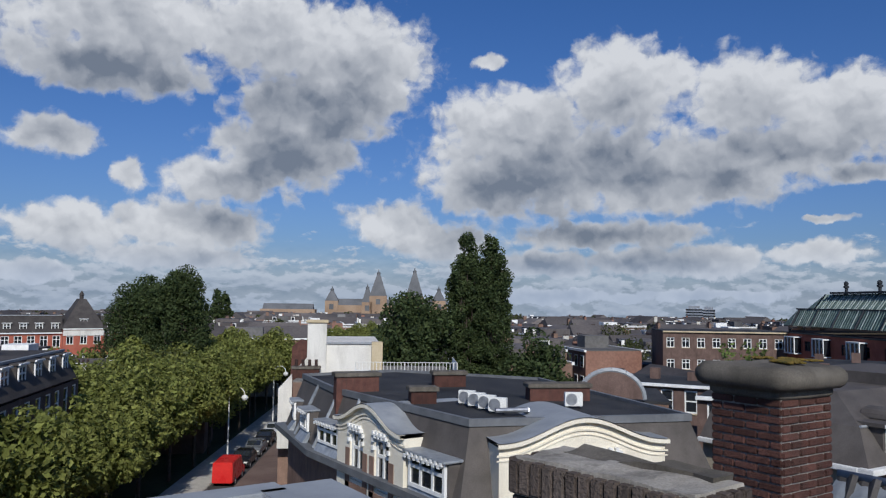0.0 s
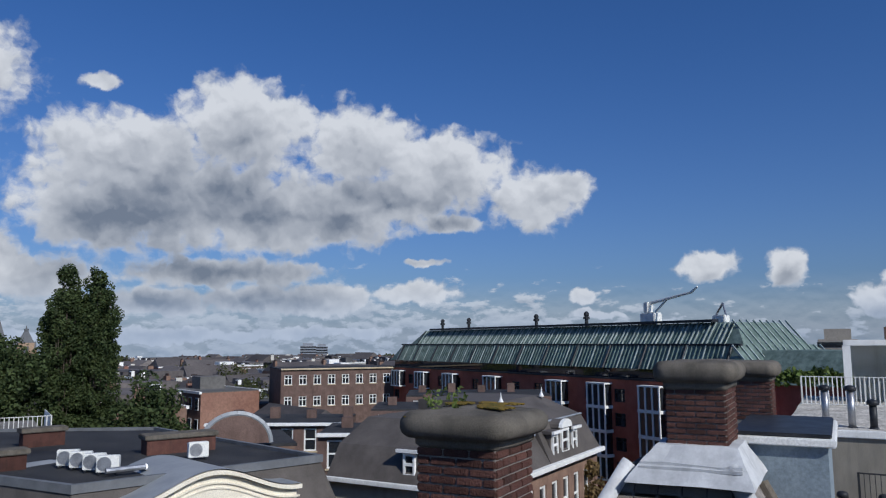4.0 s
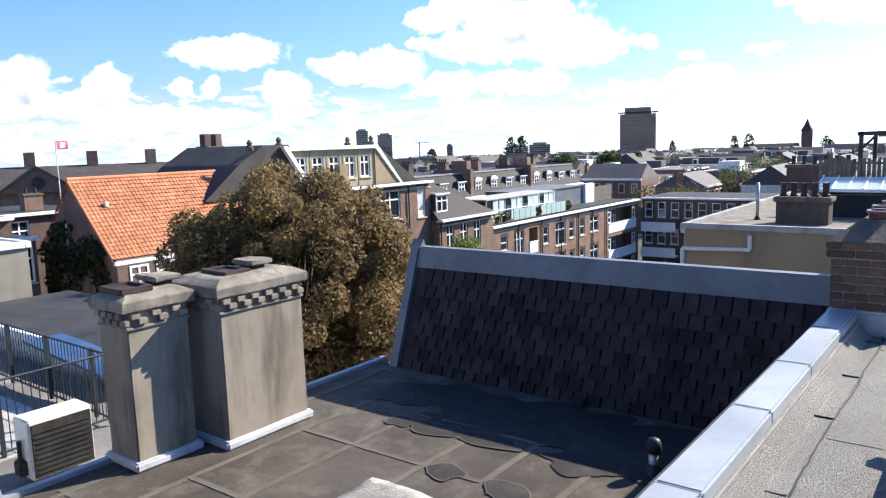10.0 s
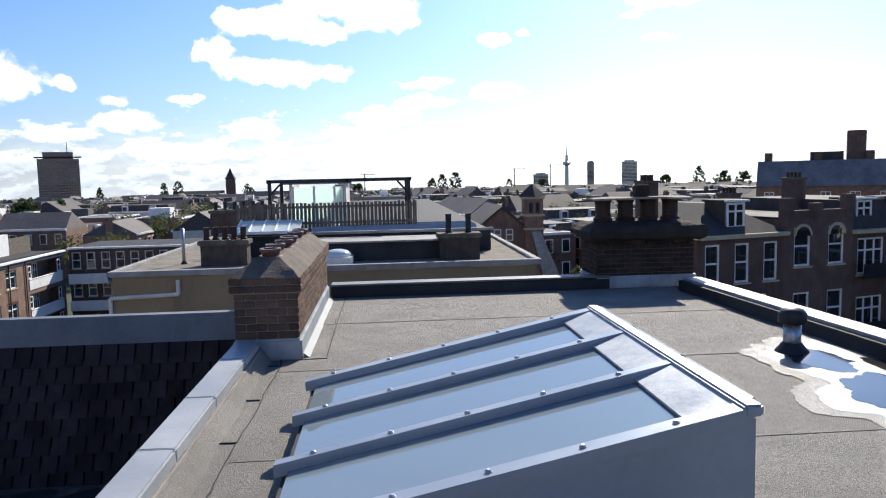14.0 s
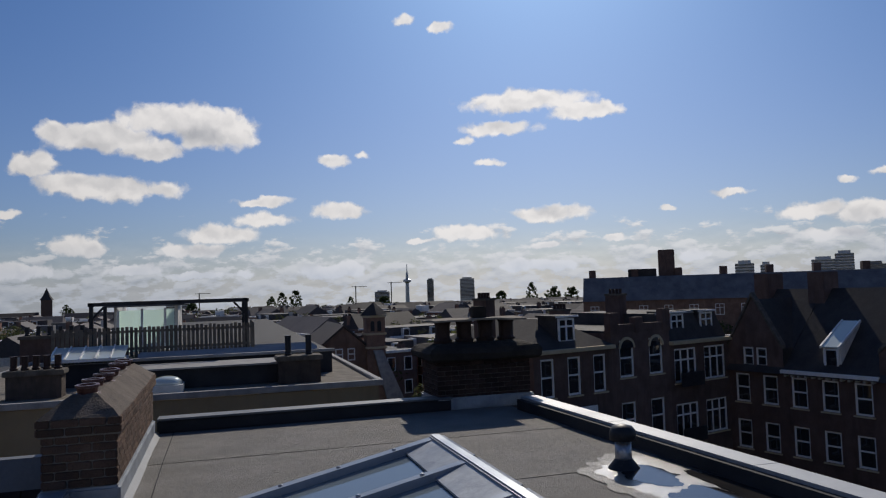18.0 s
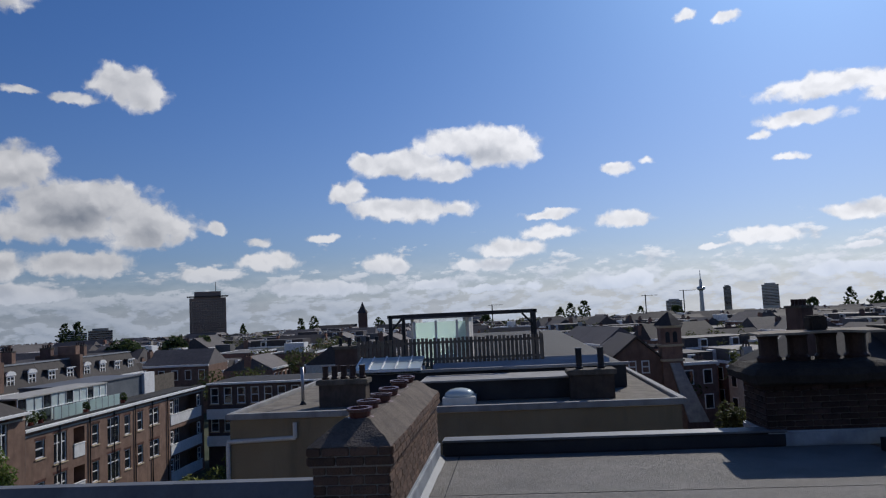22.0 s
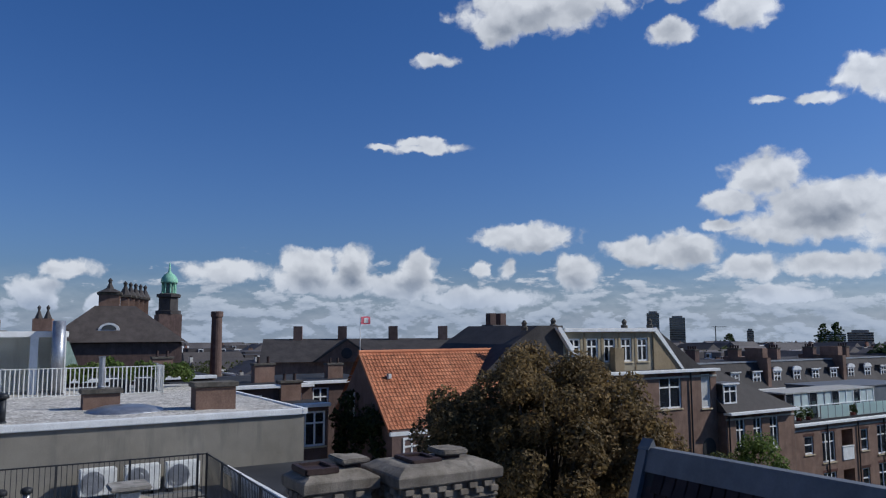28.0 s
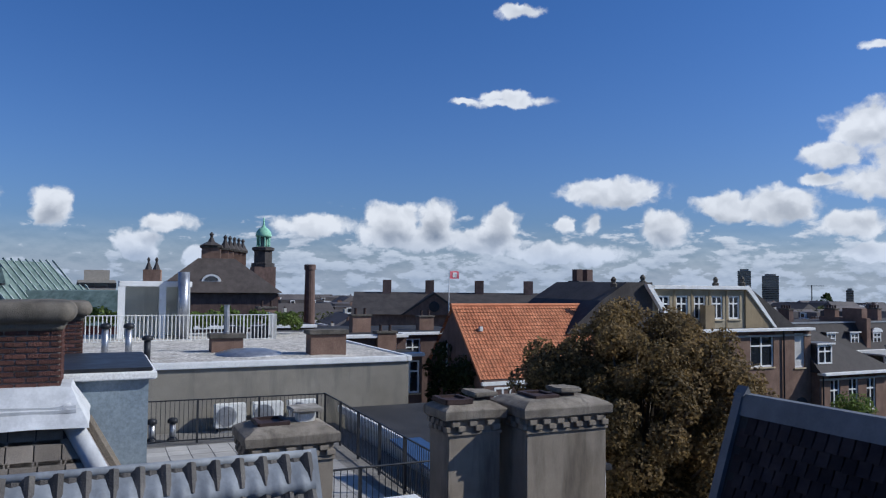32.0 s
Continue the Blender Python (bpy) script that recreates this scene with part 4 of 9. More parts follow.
def long_chimney():
    """Low long chimney with a mortar hood and a row of clay pots."""
    x0, x1, y0, y1 = -1.45, -0.9, 6.53, 9.85
    t = thing("long_chimney", "long low brown brick chimney with mortar hood and clay pots", "chimney", (0, 0, 0))
    part("core", boxed(x0 + 0.012, x1 - 0.012, y0 + 0.012, y1 - 0.012, LOW, UP + 0.62), MORTAR, t)
    part("flashing", boxed(x0 - 0.025, x1 + 0.03, y0 - 0.03, y1, UP, UP + 0.2, 0.02), LEAD, t, "lead flashing round the foot")
    part("apron", prism(bmesh.new(), [(x1 + 0.03, UP + 0.05), (x1 + 0.09, UP + 0.004), (x1 + 0.03, UP + 0.004)], "y", y0 + 0.05, y1), ZINC_DULL, t)
    brick_faces(t, x0, x1, y0, y1, UP + 0.2, UP + 0.62, BRICK_BROWN, 0.215, 0.067, "xXy")
    brick_faces(t, x0 - 0.035, x1 + 0.035, y0 - 0.035, y1 + 0.03, UP + 0.62, UP + 0.755, BRICK_BROWN, 0.215, 0.067, "xXyY")
    part("collar_core", boxed(x0 - 0.02, x1 + 0.02, y0 - 0.02, y1 + 0.02, UP + 0.61, UP + 0.752), MORTAR, t)
    bm = bmesh.new()
    xm, z = (x0 + x1) / 2, UP + 0.755
    lo = [(x0 - 0.03, y0 - 0.03), (x1 + 0.03, y0 - 0.03), (x1 + 0.03, y1 + 0.03), (x0 - 0.03, y1 + 0.03)]
    hi = [(xm - 0.1, y0 + 0.22), (xm + 0.1, y0 + 0.22), (xm + 0.1, y1 - 0.22), (xm - 0.1, y1 - 0.22)]
    a, b = skirt(bm, lo, z, hi, z + 0.16)
    bm.faces.new(b)
    part("mortar_hood", rough_up(bm, 0.014, 6.0, 5), surf("sooty_mortar", (0.10, 0.08, 0.065), (0.165, 0.135, 0.112), 3.0, 0.95, 0.6, 50, (0.06, 0.05, 0.045), 0.7), t)
    me = mesh_of("chimney_pot", lathe(bmesh.new(), ((0.085, 0), (0.105, 0.02), (0.105, 0.045), (0.08, 0.055), (0.085, 0.095), (0.1, 0.1), (0.098, 0.12), (0.07, 0.12), (0.065, 0.04)), n=18), surf("glazed_dark_clay", (0.075, 0.022, 0.018), (0.11, 0.035, 0.027), 4.0, 0.3, 0.15, 40, spec=0.5))
    for i in range(6):
        linked("chimney_pot", me, t, pose(xm + random.uniform(-0.02, 0.02), y0 + 0.32 + i * 0.47 + (0.25 if i > 3 else 0), z + 0.11, random.uniform(-4, 4), random.uniform(-4, 4)))


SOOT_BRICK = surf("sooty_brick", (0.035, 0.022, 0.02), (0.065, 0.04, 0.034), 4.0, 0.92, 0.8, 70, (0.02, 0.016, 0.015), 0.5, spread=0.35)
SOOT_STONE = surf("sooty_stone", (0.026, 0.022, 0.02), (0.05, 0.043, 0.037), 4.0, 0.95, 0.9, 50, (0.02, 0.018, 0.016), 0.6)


def big_stack():
    """Wide stack at the far corner: brick foot, bulging cap, pots, and a thin cover plate."""
    x0, x1, y0, y1 = 2.82, 4.2, 10.0, 10.8
    t = thing("corner_stack", "broad dark brick chimney stack with bulging cap and cover plate", "chimney", (0, 0, 0))
    part("core", boxed(x0 + 0.012, x1 - 0.012, y0 + 0.012, y1 - 0.012, 12.0, 15.0), MORTAR_DARK, t)
    part("flashing", boxed(x0 - 0.04, x1 + 0.04, y0 - 0.05, y1 + 0.02, UP, UP + 0.17, 0.02), LEAD, t)
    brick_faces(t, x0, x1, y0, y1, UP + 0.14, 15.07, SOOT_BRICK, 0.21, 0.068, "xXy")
    bm = bmesh.new()
    prof = ((0.0, 15.05), (0.08, 15.07), (0.14, 15.11), (0.15, 15.19), (0.11, 15.25), (0.02, 15.29), (-0.15, 15.31))
    sq = [(x0, y0), (x1, y0), (x1, y1), (x0, y1)]
    prev = None
    for o, z in prof:
        row = [bm.verts.new((*p, z)) for p in ring(sq, -o)]
        if prev:
            for i in range(4):
                bm.faces.new((prev[i], prev[(i + 1) % 4], row[(i + 1) % 4], row[i]))
        prev = row
    bm.faces.new(prev)
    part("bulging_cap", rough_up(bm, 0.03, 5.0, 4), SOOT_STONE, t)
    me = mesh_of("chimney_pot", lathe(bmesh.new(), ((0.13, 0), (0.14, 0.05), (0.11, 0.08), (0.11, 0.27), (0.13, 0.31)), n=14), POT_DARK)
    for i in range(4):
        linked("chimney_pot", me, t, pose(x0 + 0.2 + i * 0.33, (y0 + y1) / 2, 15.3))
    part("cover_plate", rough_up(boxed(x0 - 0.02, x1 - 0.0, y0 + 0.02, y1 - 0.02, 15.62, 15.645), 0.035, 2.0, 5), RENDER_GREY, t, "thin buckled metal cover plate")
    part("crown_block", boxed(x0 + 0.66, x0 + 0.86, y0 + 0.3, y0 + 0.5, 15.645, 15.82, 0.02), SOOT_STONE, t)


def lower_roof():
    t = thing("rear_extension", "lower flat felt roof with weathered seams behind the house", "house", (0, 0, 0), 0, "", "structure")
    part("walls", boxed(-7.25, -1.46, -2.4, 7.45, 0, LOW - 0.02), WALL_BROWN, t)
    part("felt", boxed(-7.3, -1.46, -2.4, 7.45, LOW - 0.05, LOW), FELT, t, "dull brown felt")
    part("edge_trim", boxed(-7.38, -7.28, -2.4, 7.6, LOW - 0.06, LOW + 0.05, 0.01), ZINC, t)
    for i, (x, ya, yb) in enumerate(((-6.32, 2.5, 6.4), (-5.56, 0.4, 7.2), (-4.64, 0.4, 7.3), (-3.97, 2.4, 7.3), (-3.24, 0.4, 7.3), (-2.4, 2.4, 7.3), (-7.0, 0.4, 7.2))):
        part("felt_lap", rough_up(boxed(x - 0.035, x + 0.04, ya, yb, LOW - 0.003, LOW + 0.004 + 0.0004 * i), 0.004, 2.5, 4), FELT_PALE, t, "bleached lap of the felt")
    for i, (xa, xb, y) in enumerate(((-7.1, -5.56, 2.84), (-6.32, -4.64, 3.67), (-6.32, -3.97, 5.08), (-4.64, -3.24, 3.2), (-3.97, -1.6, 4.4), (-3.2, -1.6, 2.5), (-5.5, -3.9, 6.1))):
        part("felt_lap", rough_up(boxed(xa, xb, y - 0.03, y + 0.035, LOW - 0.003, LOW + 0.0072 + 0.0004 * i), 0.004, 2.5, 4), FELT_PALE, t)
    part("party_wall", boxed(-1.6, -1.46, -2.4, 7.9, LOW - 0.1, UP + 0.02), FELT_DARK, t)
    # steep shingled roof that closes the lower roof, with a zinc ridge
    r = thing("shingle_roof", "steep dark shingle roof with a broad zinc ridge and verge", "roof", (0, 0, 0), 0, "", "structure")
    yb, yt, zt = 7.42, 8.0, 14.58
    part("deck", prism(bmesh.new(), [(yb, LOW - 0.05), (yt, zt), (8.9, 12.6), (yb + 0.2, 12.6)], "x", -6.95, -1.46), FELT_DARK, r)
    up = Vector((0, yt - yb, zt - LOW))
    ln = up.length
    up.normalize()
    tilt = math.degrees(math.atan2(zt - LOW, yt - yb))
    rows, cols = 8, 31
    sh = ln * 0.84 / rows
    shw = 5.4 / cols
    me = mesh_of("shingle", boxed(-shw / 2 + 0.01, shw / 2 - 0.01, -0.06, sh + 0.01, 0.0, 0.032, 0.004), SHINGLE)
    for j in range(rows):
        for i in range(cols):
            x = -6.86 + (i + (0.5 if j % 2 else 0.0) + 0.5) * shw
            if x > -1.5:
                continue
            p = Vector((x, yb, LOW)) + up * (j * sh + random.uniform(-0.005, 0.005))
            linked("shingle", me, r, pose(p.x, p.y - 0.012, p.z, tilt - 4.0, 0, random.uniform(-0.6, 0.6)))
    p0, p1 = Vector((0, yb, LOW)) + up * ln * 0.84, Vector((0, yt, zt))
    part("zinc_ridge", prism(bmesh.new(), [(p0.y - 0.035, p0.z), (p1.y - 0.035, p1.z + 0.03), (p1.y + 0.1, p1.z + 0.03), (p1.y + 0.2, p1.z - 0.3), (p0.y, p0.z)], "x", -7.0, -1.45), ZINC_DULL, r)
    part("zinc_verge", prism(bmesh.new(), [(yb - 0.06, LOW), (yt - 0.06, zt + 0.04), (yt + 0.06, zt + 0.04), (yb + 0.1, LOW)], "x", -7.06, -6.93), ZINC_DULL, r)
    part("verge_peak", prism(bmesh.new(), [(yt - 0.08, zt), (yt + 0.02, zt + 0.13), (yt + 0.08, zt)], "x", -7.08, -6.9), ZINC_DULL, r)
    # standing water and drying marks
    for i, (x, y, a, b) in enumerate(((-4.39, 5.06, 0.15, 0.12), (-3.67, 5.04, 0.18, 0.15), (-5.55, 5.82, 0.13, 0.09), (-5.1, 5.86, 0.3, 0.12), (-4.45, 5.9, 0.32, 0.12), (-6.28, 6.45, 0.26, 0.19), (-5.76, 2.56, 0.24, 0.14), (-6.2, 2.2, 0.14, 0.1), (-2.45, 5.9, 0.3, 0.2))):
        for grow, mat, nm in ((0.0, DAMP_SHADE_BROWN, "puddle"), (0.035, DAMP_SHADE_BROWN, "wet_margin"), (0.05, FELT_PALE, "drying_rim")):
            n = 36
            bm = bmesh.new()
            bm.faces.new([bm.verts.new((x + (a + grow) * math.cos(k) * (1 + 0.5 * noise.noise((3 * x + 1.1 * math.cos(k), y + 1.1 * math.sin(k), 0))), y + (b + grow) * math.sin(k) * (1 + 0.5 * noise.noise((3 * x + 1.1 * math.cos(k), y + 1.1 * math.sin(k), 3))), LOW + 0.0135 - 0.012 * grow + 0.00015 * i)) for k in np.linspace(0, math.tau, n, endpoint=False)])
            if grow == 0.0:
                p = tagged(part(nm, bm, mat), "shallow dark puddle drying on the felt roof", "puddle", "puddles on the roofs")
            else:
                part(nm, bm, mat, p)
    # damp felt whose colour is also darkened for the shade under the shingles
    for i, (x, y, a, b) in enumerate(((-5.4, 6.75, 0.9, 0.5), (-4.0, 6.7, 1.0, 0.6), (-2.7, 6.55, 0.9, 0.75), (-4.9, 6.2, 0.55, 0.3), (-3.3, 5.95, 0.4, 0.25), (-2.1, 5.0, 0.3, 0.5))):
        bm = bmesh.new()
        bm.faces.new([bm.verts.new((min(-1.62, x + a * math.cos(k) * (1 + 0.7 * noise.noise((3 * x + 1.7 * math.cos(k), y + 1.7 * math.sin(k), 0)))), min(7.38, y + b * math.sin(k) * (1 + 0.7 * noise.noise((3 * x + 1.7 * math.cos(k), y + 1.7 * math.sin(k), 3)))), LOW + 0.0102 + 0.0002 * i)) for k in np.linspace(0, math.tau, 48, endpoint=False)])
        part("damp_patch", bm, DAMP_SHADE_BROWN, t, "damp patch on the felt, its colour darkened for the roof's shade")
    part("slope_panel", prism(bmesh.new(), [(7.36, LOW + 0.62), (7.05, LOW + 0.58), (7.05, LOW + 0.61), (7.36, LOW + 0.65)], "x", -2.3, -1.6), METAL_DARK, t, "dark metal ledge against the shingles")
    part("slope_panel", boxed(-2.3, -1.62, 7.04, 7.08, LOW, LOW + 0.6, 0.005), METAL_DARK, t)
    vent_pipe(-2.76, 6.09, LOW, 0.2, 0.045, "short grey vent pipe with a round cap on the felt roof")
    part("drain_box", boxed(-4.25, -4.05, 7.2, 7.36, LOW, LOW + 0.09, 0.01), METAL_DARK, t)


WHITE_LEAD = surf("whitened_lead", (0.42, 0.43, 0.44), (0.58, 0.59, 0.60), 3.0, 0.6, 0.1, 30, (0.3, 0.3, 0.31), 0.5, grit=0.06)


RENDER_CROWN = surf("weathered_mortar", (0.17, 0.145, 0.115), (0.29, 0.255, 0.21), 3.0, 0.95, 0.5, 90, (0.07, 0.06, 0.05), 0.7)


def rendered_chimney(x0, x1, y0, y1, z0, z1, label, table=False):
    """Stuccoed stack with a frieze of stepped dentils and a heavy mortar crown."""
    t = thing("stucco_chimney", label, "chimney", (0, 0, 0), 0, "stuccoed chimneys by the roof edge")
    part("shaft", rough_up(boxed(x0, x1, y0, y1, z0, z1 - 0.1, 0.012), 0.008, 3.0, 3), RENDER_GREY, t)
    part("foot_flashing", rough_up(boxed(x0 - 0.05, x1 + 0.05, y0 - 0.05, y1 + 0.05, z0, z0 + 0.09, 0.02), 0.008, 5.0, 2), WHITE_LEAD, t, "whitened lead flashing")
    part("string_course", rough_up(boxed(x0 - 0.015, x1 + 0.02, y0 - 0.015, y1 + 0.015, z1 - 0.335, z1 - 0.305, 0.006), 0.004, 8.0, 2), RENDER_GREY, t)
    sq = [(x0, y0), (x1, y0), (x1, y1), (x0, y1)]
    bm = bmesh.new()
    prev = None
    for o, z in ((0.0, -0.17), (0.045, -0.165), (0.055, -0.15), (0.06, -0.065), (0.05, -0.05), (-0.06, 0.005), (-0.12, 0.02)):
        row = [bm.verts.new((*p, z1 + z)) for p in ring(sq, -o)]
        if prev:
            for i in range(4):
                bm.faces.new((prev[i], prev[(i + 1) % 4], row[(i + 1) % 4], row[i]))
        prev = row
    bm.faces.new(prev)
    part("mortar_crown", rough_up(bm, 0.009, 9.0, 4), RENDER_CROWN, t)
    # stepped dentils: an upper and a lower block, one beside the other
    m1 = mesh_of("dentil", boxed(-0.01, 0.045, -0.05, 0.05, -0.06, 0.0, 0.008), RENDER_GREY)
    m2 = mesh_of("dentil", boxed(-0.05, 0.05, -0.045, 0.01, -0.06, 0.0, 0.008), RENDER_GREY)
    n = max(3, round((y1 - y0) / 0.19))
    for i in range(n):
        y = y0 + (i + 0.35) * (y1 - y0) / n
        linked("dentil", m1, t, pose(x1, y, z1 - 0.175))
        linked("dentil", m1, t, pose(x1, y + 0.075, z1 - 0.23))
    for i in range(4):
        x = x0 + (i + 0.35) * (x1 - x0) / 4
        linked("dentil", m2, t, pose(x, y0, z1 - 0.175))
        linked("dentil", m2, t, pose(x + 0.075, y0, z1 - 0.23))
    xm, ym = (x0 + x1) / 2, (y0 + y1) / 2
    for k in range(4):
        sx, sy = ((-0.18, 0), (0.18, 0), (0, -0.14), (0, 0.14))[k]
        w, d = ((0.03, 0.16), (0.03, 0.16), (0.2, 0.03), (0.2, 0.03))[k]
        part("flue_rim", rough_up(boxed(xm + sx - w, xm + sx + w, ym - 0.16 + sy - d, ym - 0.16 + sy + d, z1 + 0.0, z1 + 0.055, 0.006), 0.012, 9.0, 1), POT_DARK, t)
    part("flue", boxed(xm - 0.15, xm + 0.15, ym - 0.27, ym - 0.05, z1 + 0.012, z1 + 0.03), POT_DARK, t)
    if table:
        part("cover_stand", rough_up(boxed(xm - 0.1, xm + 0.1, ym + 0.12, ym + 0.3, z1, z1 + 0.13, 0.02), 0.008, 6.0, 1), STUCCO_WHITE, t)
        part("cover_stone", rough_up(boxed(xm - 0.17, xm + 0.17, ym + 0.04, ym + 0.38, z1 + 0.13, z1 + 0.17, 0.012), 0.006, 5.0, 1), CONCRETE, t)
    else:
        part("cover_stone", rough_up(boxed(xm - 0.2, xm + 0.18, ym + 0.05, ym + 0.34, z1 + 0.06, z1 + 0.11, 0.012), 0.015, 5.0, 2), RENDER_CROWN, t)
        part("cover_stand", boxed(xm - 0.1, xm + 0.1, ym + 0.1, ym + 0.28, z1, z1 + 0.07), POT_DARK, t)
    return t


def flue_chimney():
    """Squat chimney against the roof edge with an open flue in its concrete top."""
    t = thing("flue_chimney", "squat chimney with a crumbling concrete top and an open flue", "chimney", (0, 0, 0))
    x0, x1, y0, y1, z = -2.62, -1.5, 0.75, 2.26, 14.5
    hx0, hx1, hy0, hy1 = -2.33, -1.95, 1.35, 1.98
    for a in ((x0 + 0.06, hx0 - 0.12, y0 + 0.05, y1 - 0.06), (hx1 + 0.12, x1 - 0.03, y0 + 0.05, y1 - 0.06), (hx0 - 0.12, hx1 + 0.12, y0 + 0.05, hy0 - 0.12), (hx0 - 0.12, hx1 + 0.12, hy1 + 0.12, y1 - 0.06)):
        part("shaft", boxed(*a, LOW, z - 0.11), RENDER_GREY, t)
    bm = bmesh.new()
    xs, ys = [x0, hx0, hx1, x1], [y0, hy0, hy1, y1]
    for i in range(3):
        for j in range(3):
            if (i, j) != (1, 1):
                box(bm, xs[i], xs[i + 1], ys[j], ys[j + 1], z - 0.13, z)
    bmesh.ops.remove_doubles(bm, verts=bm.verts[:], dist=0.0005)
    bmesh.ops.subdivide_edges(bm, edges=bm.edges[:], cuts=5, use_grid_fill=True)
    for v in bm.verts:
        rim = max(0.0, 1.0 - min(abs(v.co.x - hx0), abs(v.co.x - hx1), abs(v.co.y - hy0), abs(v.co.y - hy1)) / 0.08) if hx0 - 0.08 < v.co.x < hx1 + 0.08 and hy0 - 0.08 < v.co.y < hy1 + 0.08 else 0.0
        v.co += 0.009 * noise.noise_vector(v.co * 4.0) + (0.006 + 0.016 * rim) * noise.noise_vector(v.co * 13.0)
        v.co.z -= 0.035 * rim
    part("concrete_top", bm, CONCRETE, t, smooth=True)
    for a in ((hx0 - 0.12, hx0, hy0 - 0.1, hy1 + 0.1), (hx1, hx1 + 0.12, hy0 - 0.1, hy1 + 0.1), (hx0, hx1, hy0 - 0.12, hy0), (hx0, hx1, hy1, hy1 + 0.12)):
        part("flue_wall", rough_up(boxed(*a, z - 1.3, z - 0.1), 0.012, 9.0, 3), SOOT_BRICK, t)
    part("flue_floor", boxed(hx0, hx1, hy0, hy1, z - 1.3, z - 1.25), POT_DARK, t)
    tagged(part("blue_sheet", rough_up(prism(bmesh.new(), [(2.35, 14.05), (3.05, LOW + 0.02), (3.08, LOW + 0.04), (2.37, 14.08)], "x", -1.98, -1.63), 0.02, 5.0, 3), BLUE), "folded blue plastic sheet leaning by the roof edge", "tarpaulin")


def brick_chimney(x0, x1, y0, y1, z0, z1, label, cap_h=0.24, over=0.1, moss=False, name="brick_chimney"):
    t = thing(name, label, "chimney", (0, 0, 0), 0, "brick chimneys with rounded caps")
    part("core", boxed(x0 + 0.008, x1 - 0.008, y0 + 0.008, y1 - 0.008, z0 - 1.0, z1), MORTAR, t)
    brick_faces(t, x0, x1, y0, y1, z0, z1 - 0.02, BRICK, 0.19, 0.052)
    bm = bmesh.new()
    prev = None
    k = cap_h / 0.2
    for o, z in ((0.0, -0.03), (0.025, -0.01), (0.025, 0.035), (over * 0.72, 0.04), (over, 0.065), (over + 0.014, 0.1), (over + 0.012, 0.14), (over * 0.9, 0.172), (over * 0.6, 0.193), (0.0, 0.203), (-0.12, 0.207), (-0.2, 0.209)):
        row = []
        for cx, cy, q0 in ((x1 - 0.03, y0 + 0.03, -90), (x1 - 0.03, y1 - 0.03, 0), (x0 + 0.03, y1 - 0.03, 90), (x0 + 0.03, y0 + 0.03, 180)):
            inner = min(0.0, o + 0.028)
            for j in range(6):
                q = radians(q0 + j * 18)
                r = max(0.002, 0.03 + o)
                mx, my = ((x0 + x1) / 2 - cx), ((y0 + y1) / 2 - cy)
                ml = math.hypot(mx, my)
                row.append(bm.verts.new((cx + r * math.cos(q) - mx / ml * inner * 1.4, cy + r * math.sin(q) - my / ml * inner * 1.4, z1 + z * k)))
        if prev:
            for i in range(24):
                bm.faces.new((prev[i], prev[(i + 1) % 24], row[(i + 1) % 24], row[i]))
        prev = row
    bm.faces.new(prev)
    part("rounded_cap", rough_up(bm, 0.011, 6.0, 1), CAPSTONE, t, smooth=True)
    if moss:
        bm = bmesh.new()
        for k in range(900):
            px, py = random.uniform(x0 - 0.05, x1 + 0.05), random.uniform(y0 - 0.05, y1 + 0.05)
            if noise.noise((px * 4, py * 4, 2)) < 0.1:
                continue
            r = random.uniform(0.008, 0.024)
            bmesh.ops.create_icosphere(bm, subdivisions=1, radius=r, matrix=Matrix.Translation((px, py, z1 + cap_h + 0.02 - (0.05 if (px < x0 or px > x1 or py < y0 or py > y1) else 0))) @ Matrix.Diagonal((1.4, 1.4, 0.45, 1)))
        tagged(part("moss", bm, MOSS, t, "yellow-brown cushions of moss"), kind="stuff")
        tufts = [((x0 + x1) / 2 + random.uniform(-0.2, 0.2), y0 + random.uniform(-0.02, 0.2), z1 + cap_h + 0.05, random.uniform(0.03, 0.06)) for _ in range(4)]
        v = new("grass_tuft", leaf_mesh("grass_tuft", 130, tufts, 0.018, LEAF_LIGHT, 1.6))
        v.parent = t
        tagged(v, "green weeds growing on the capstone", kind="stuff")
    return t


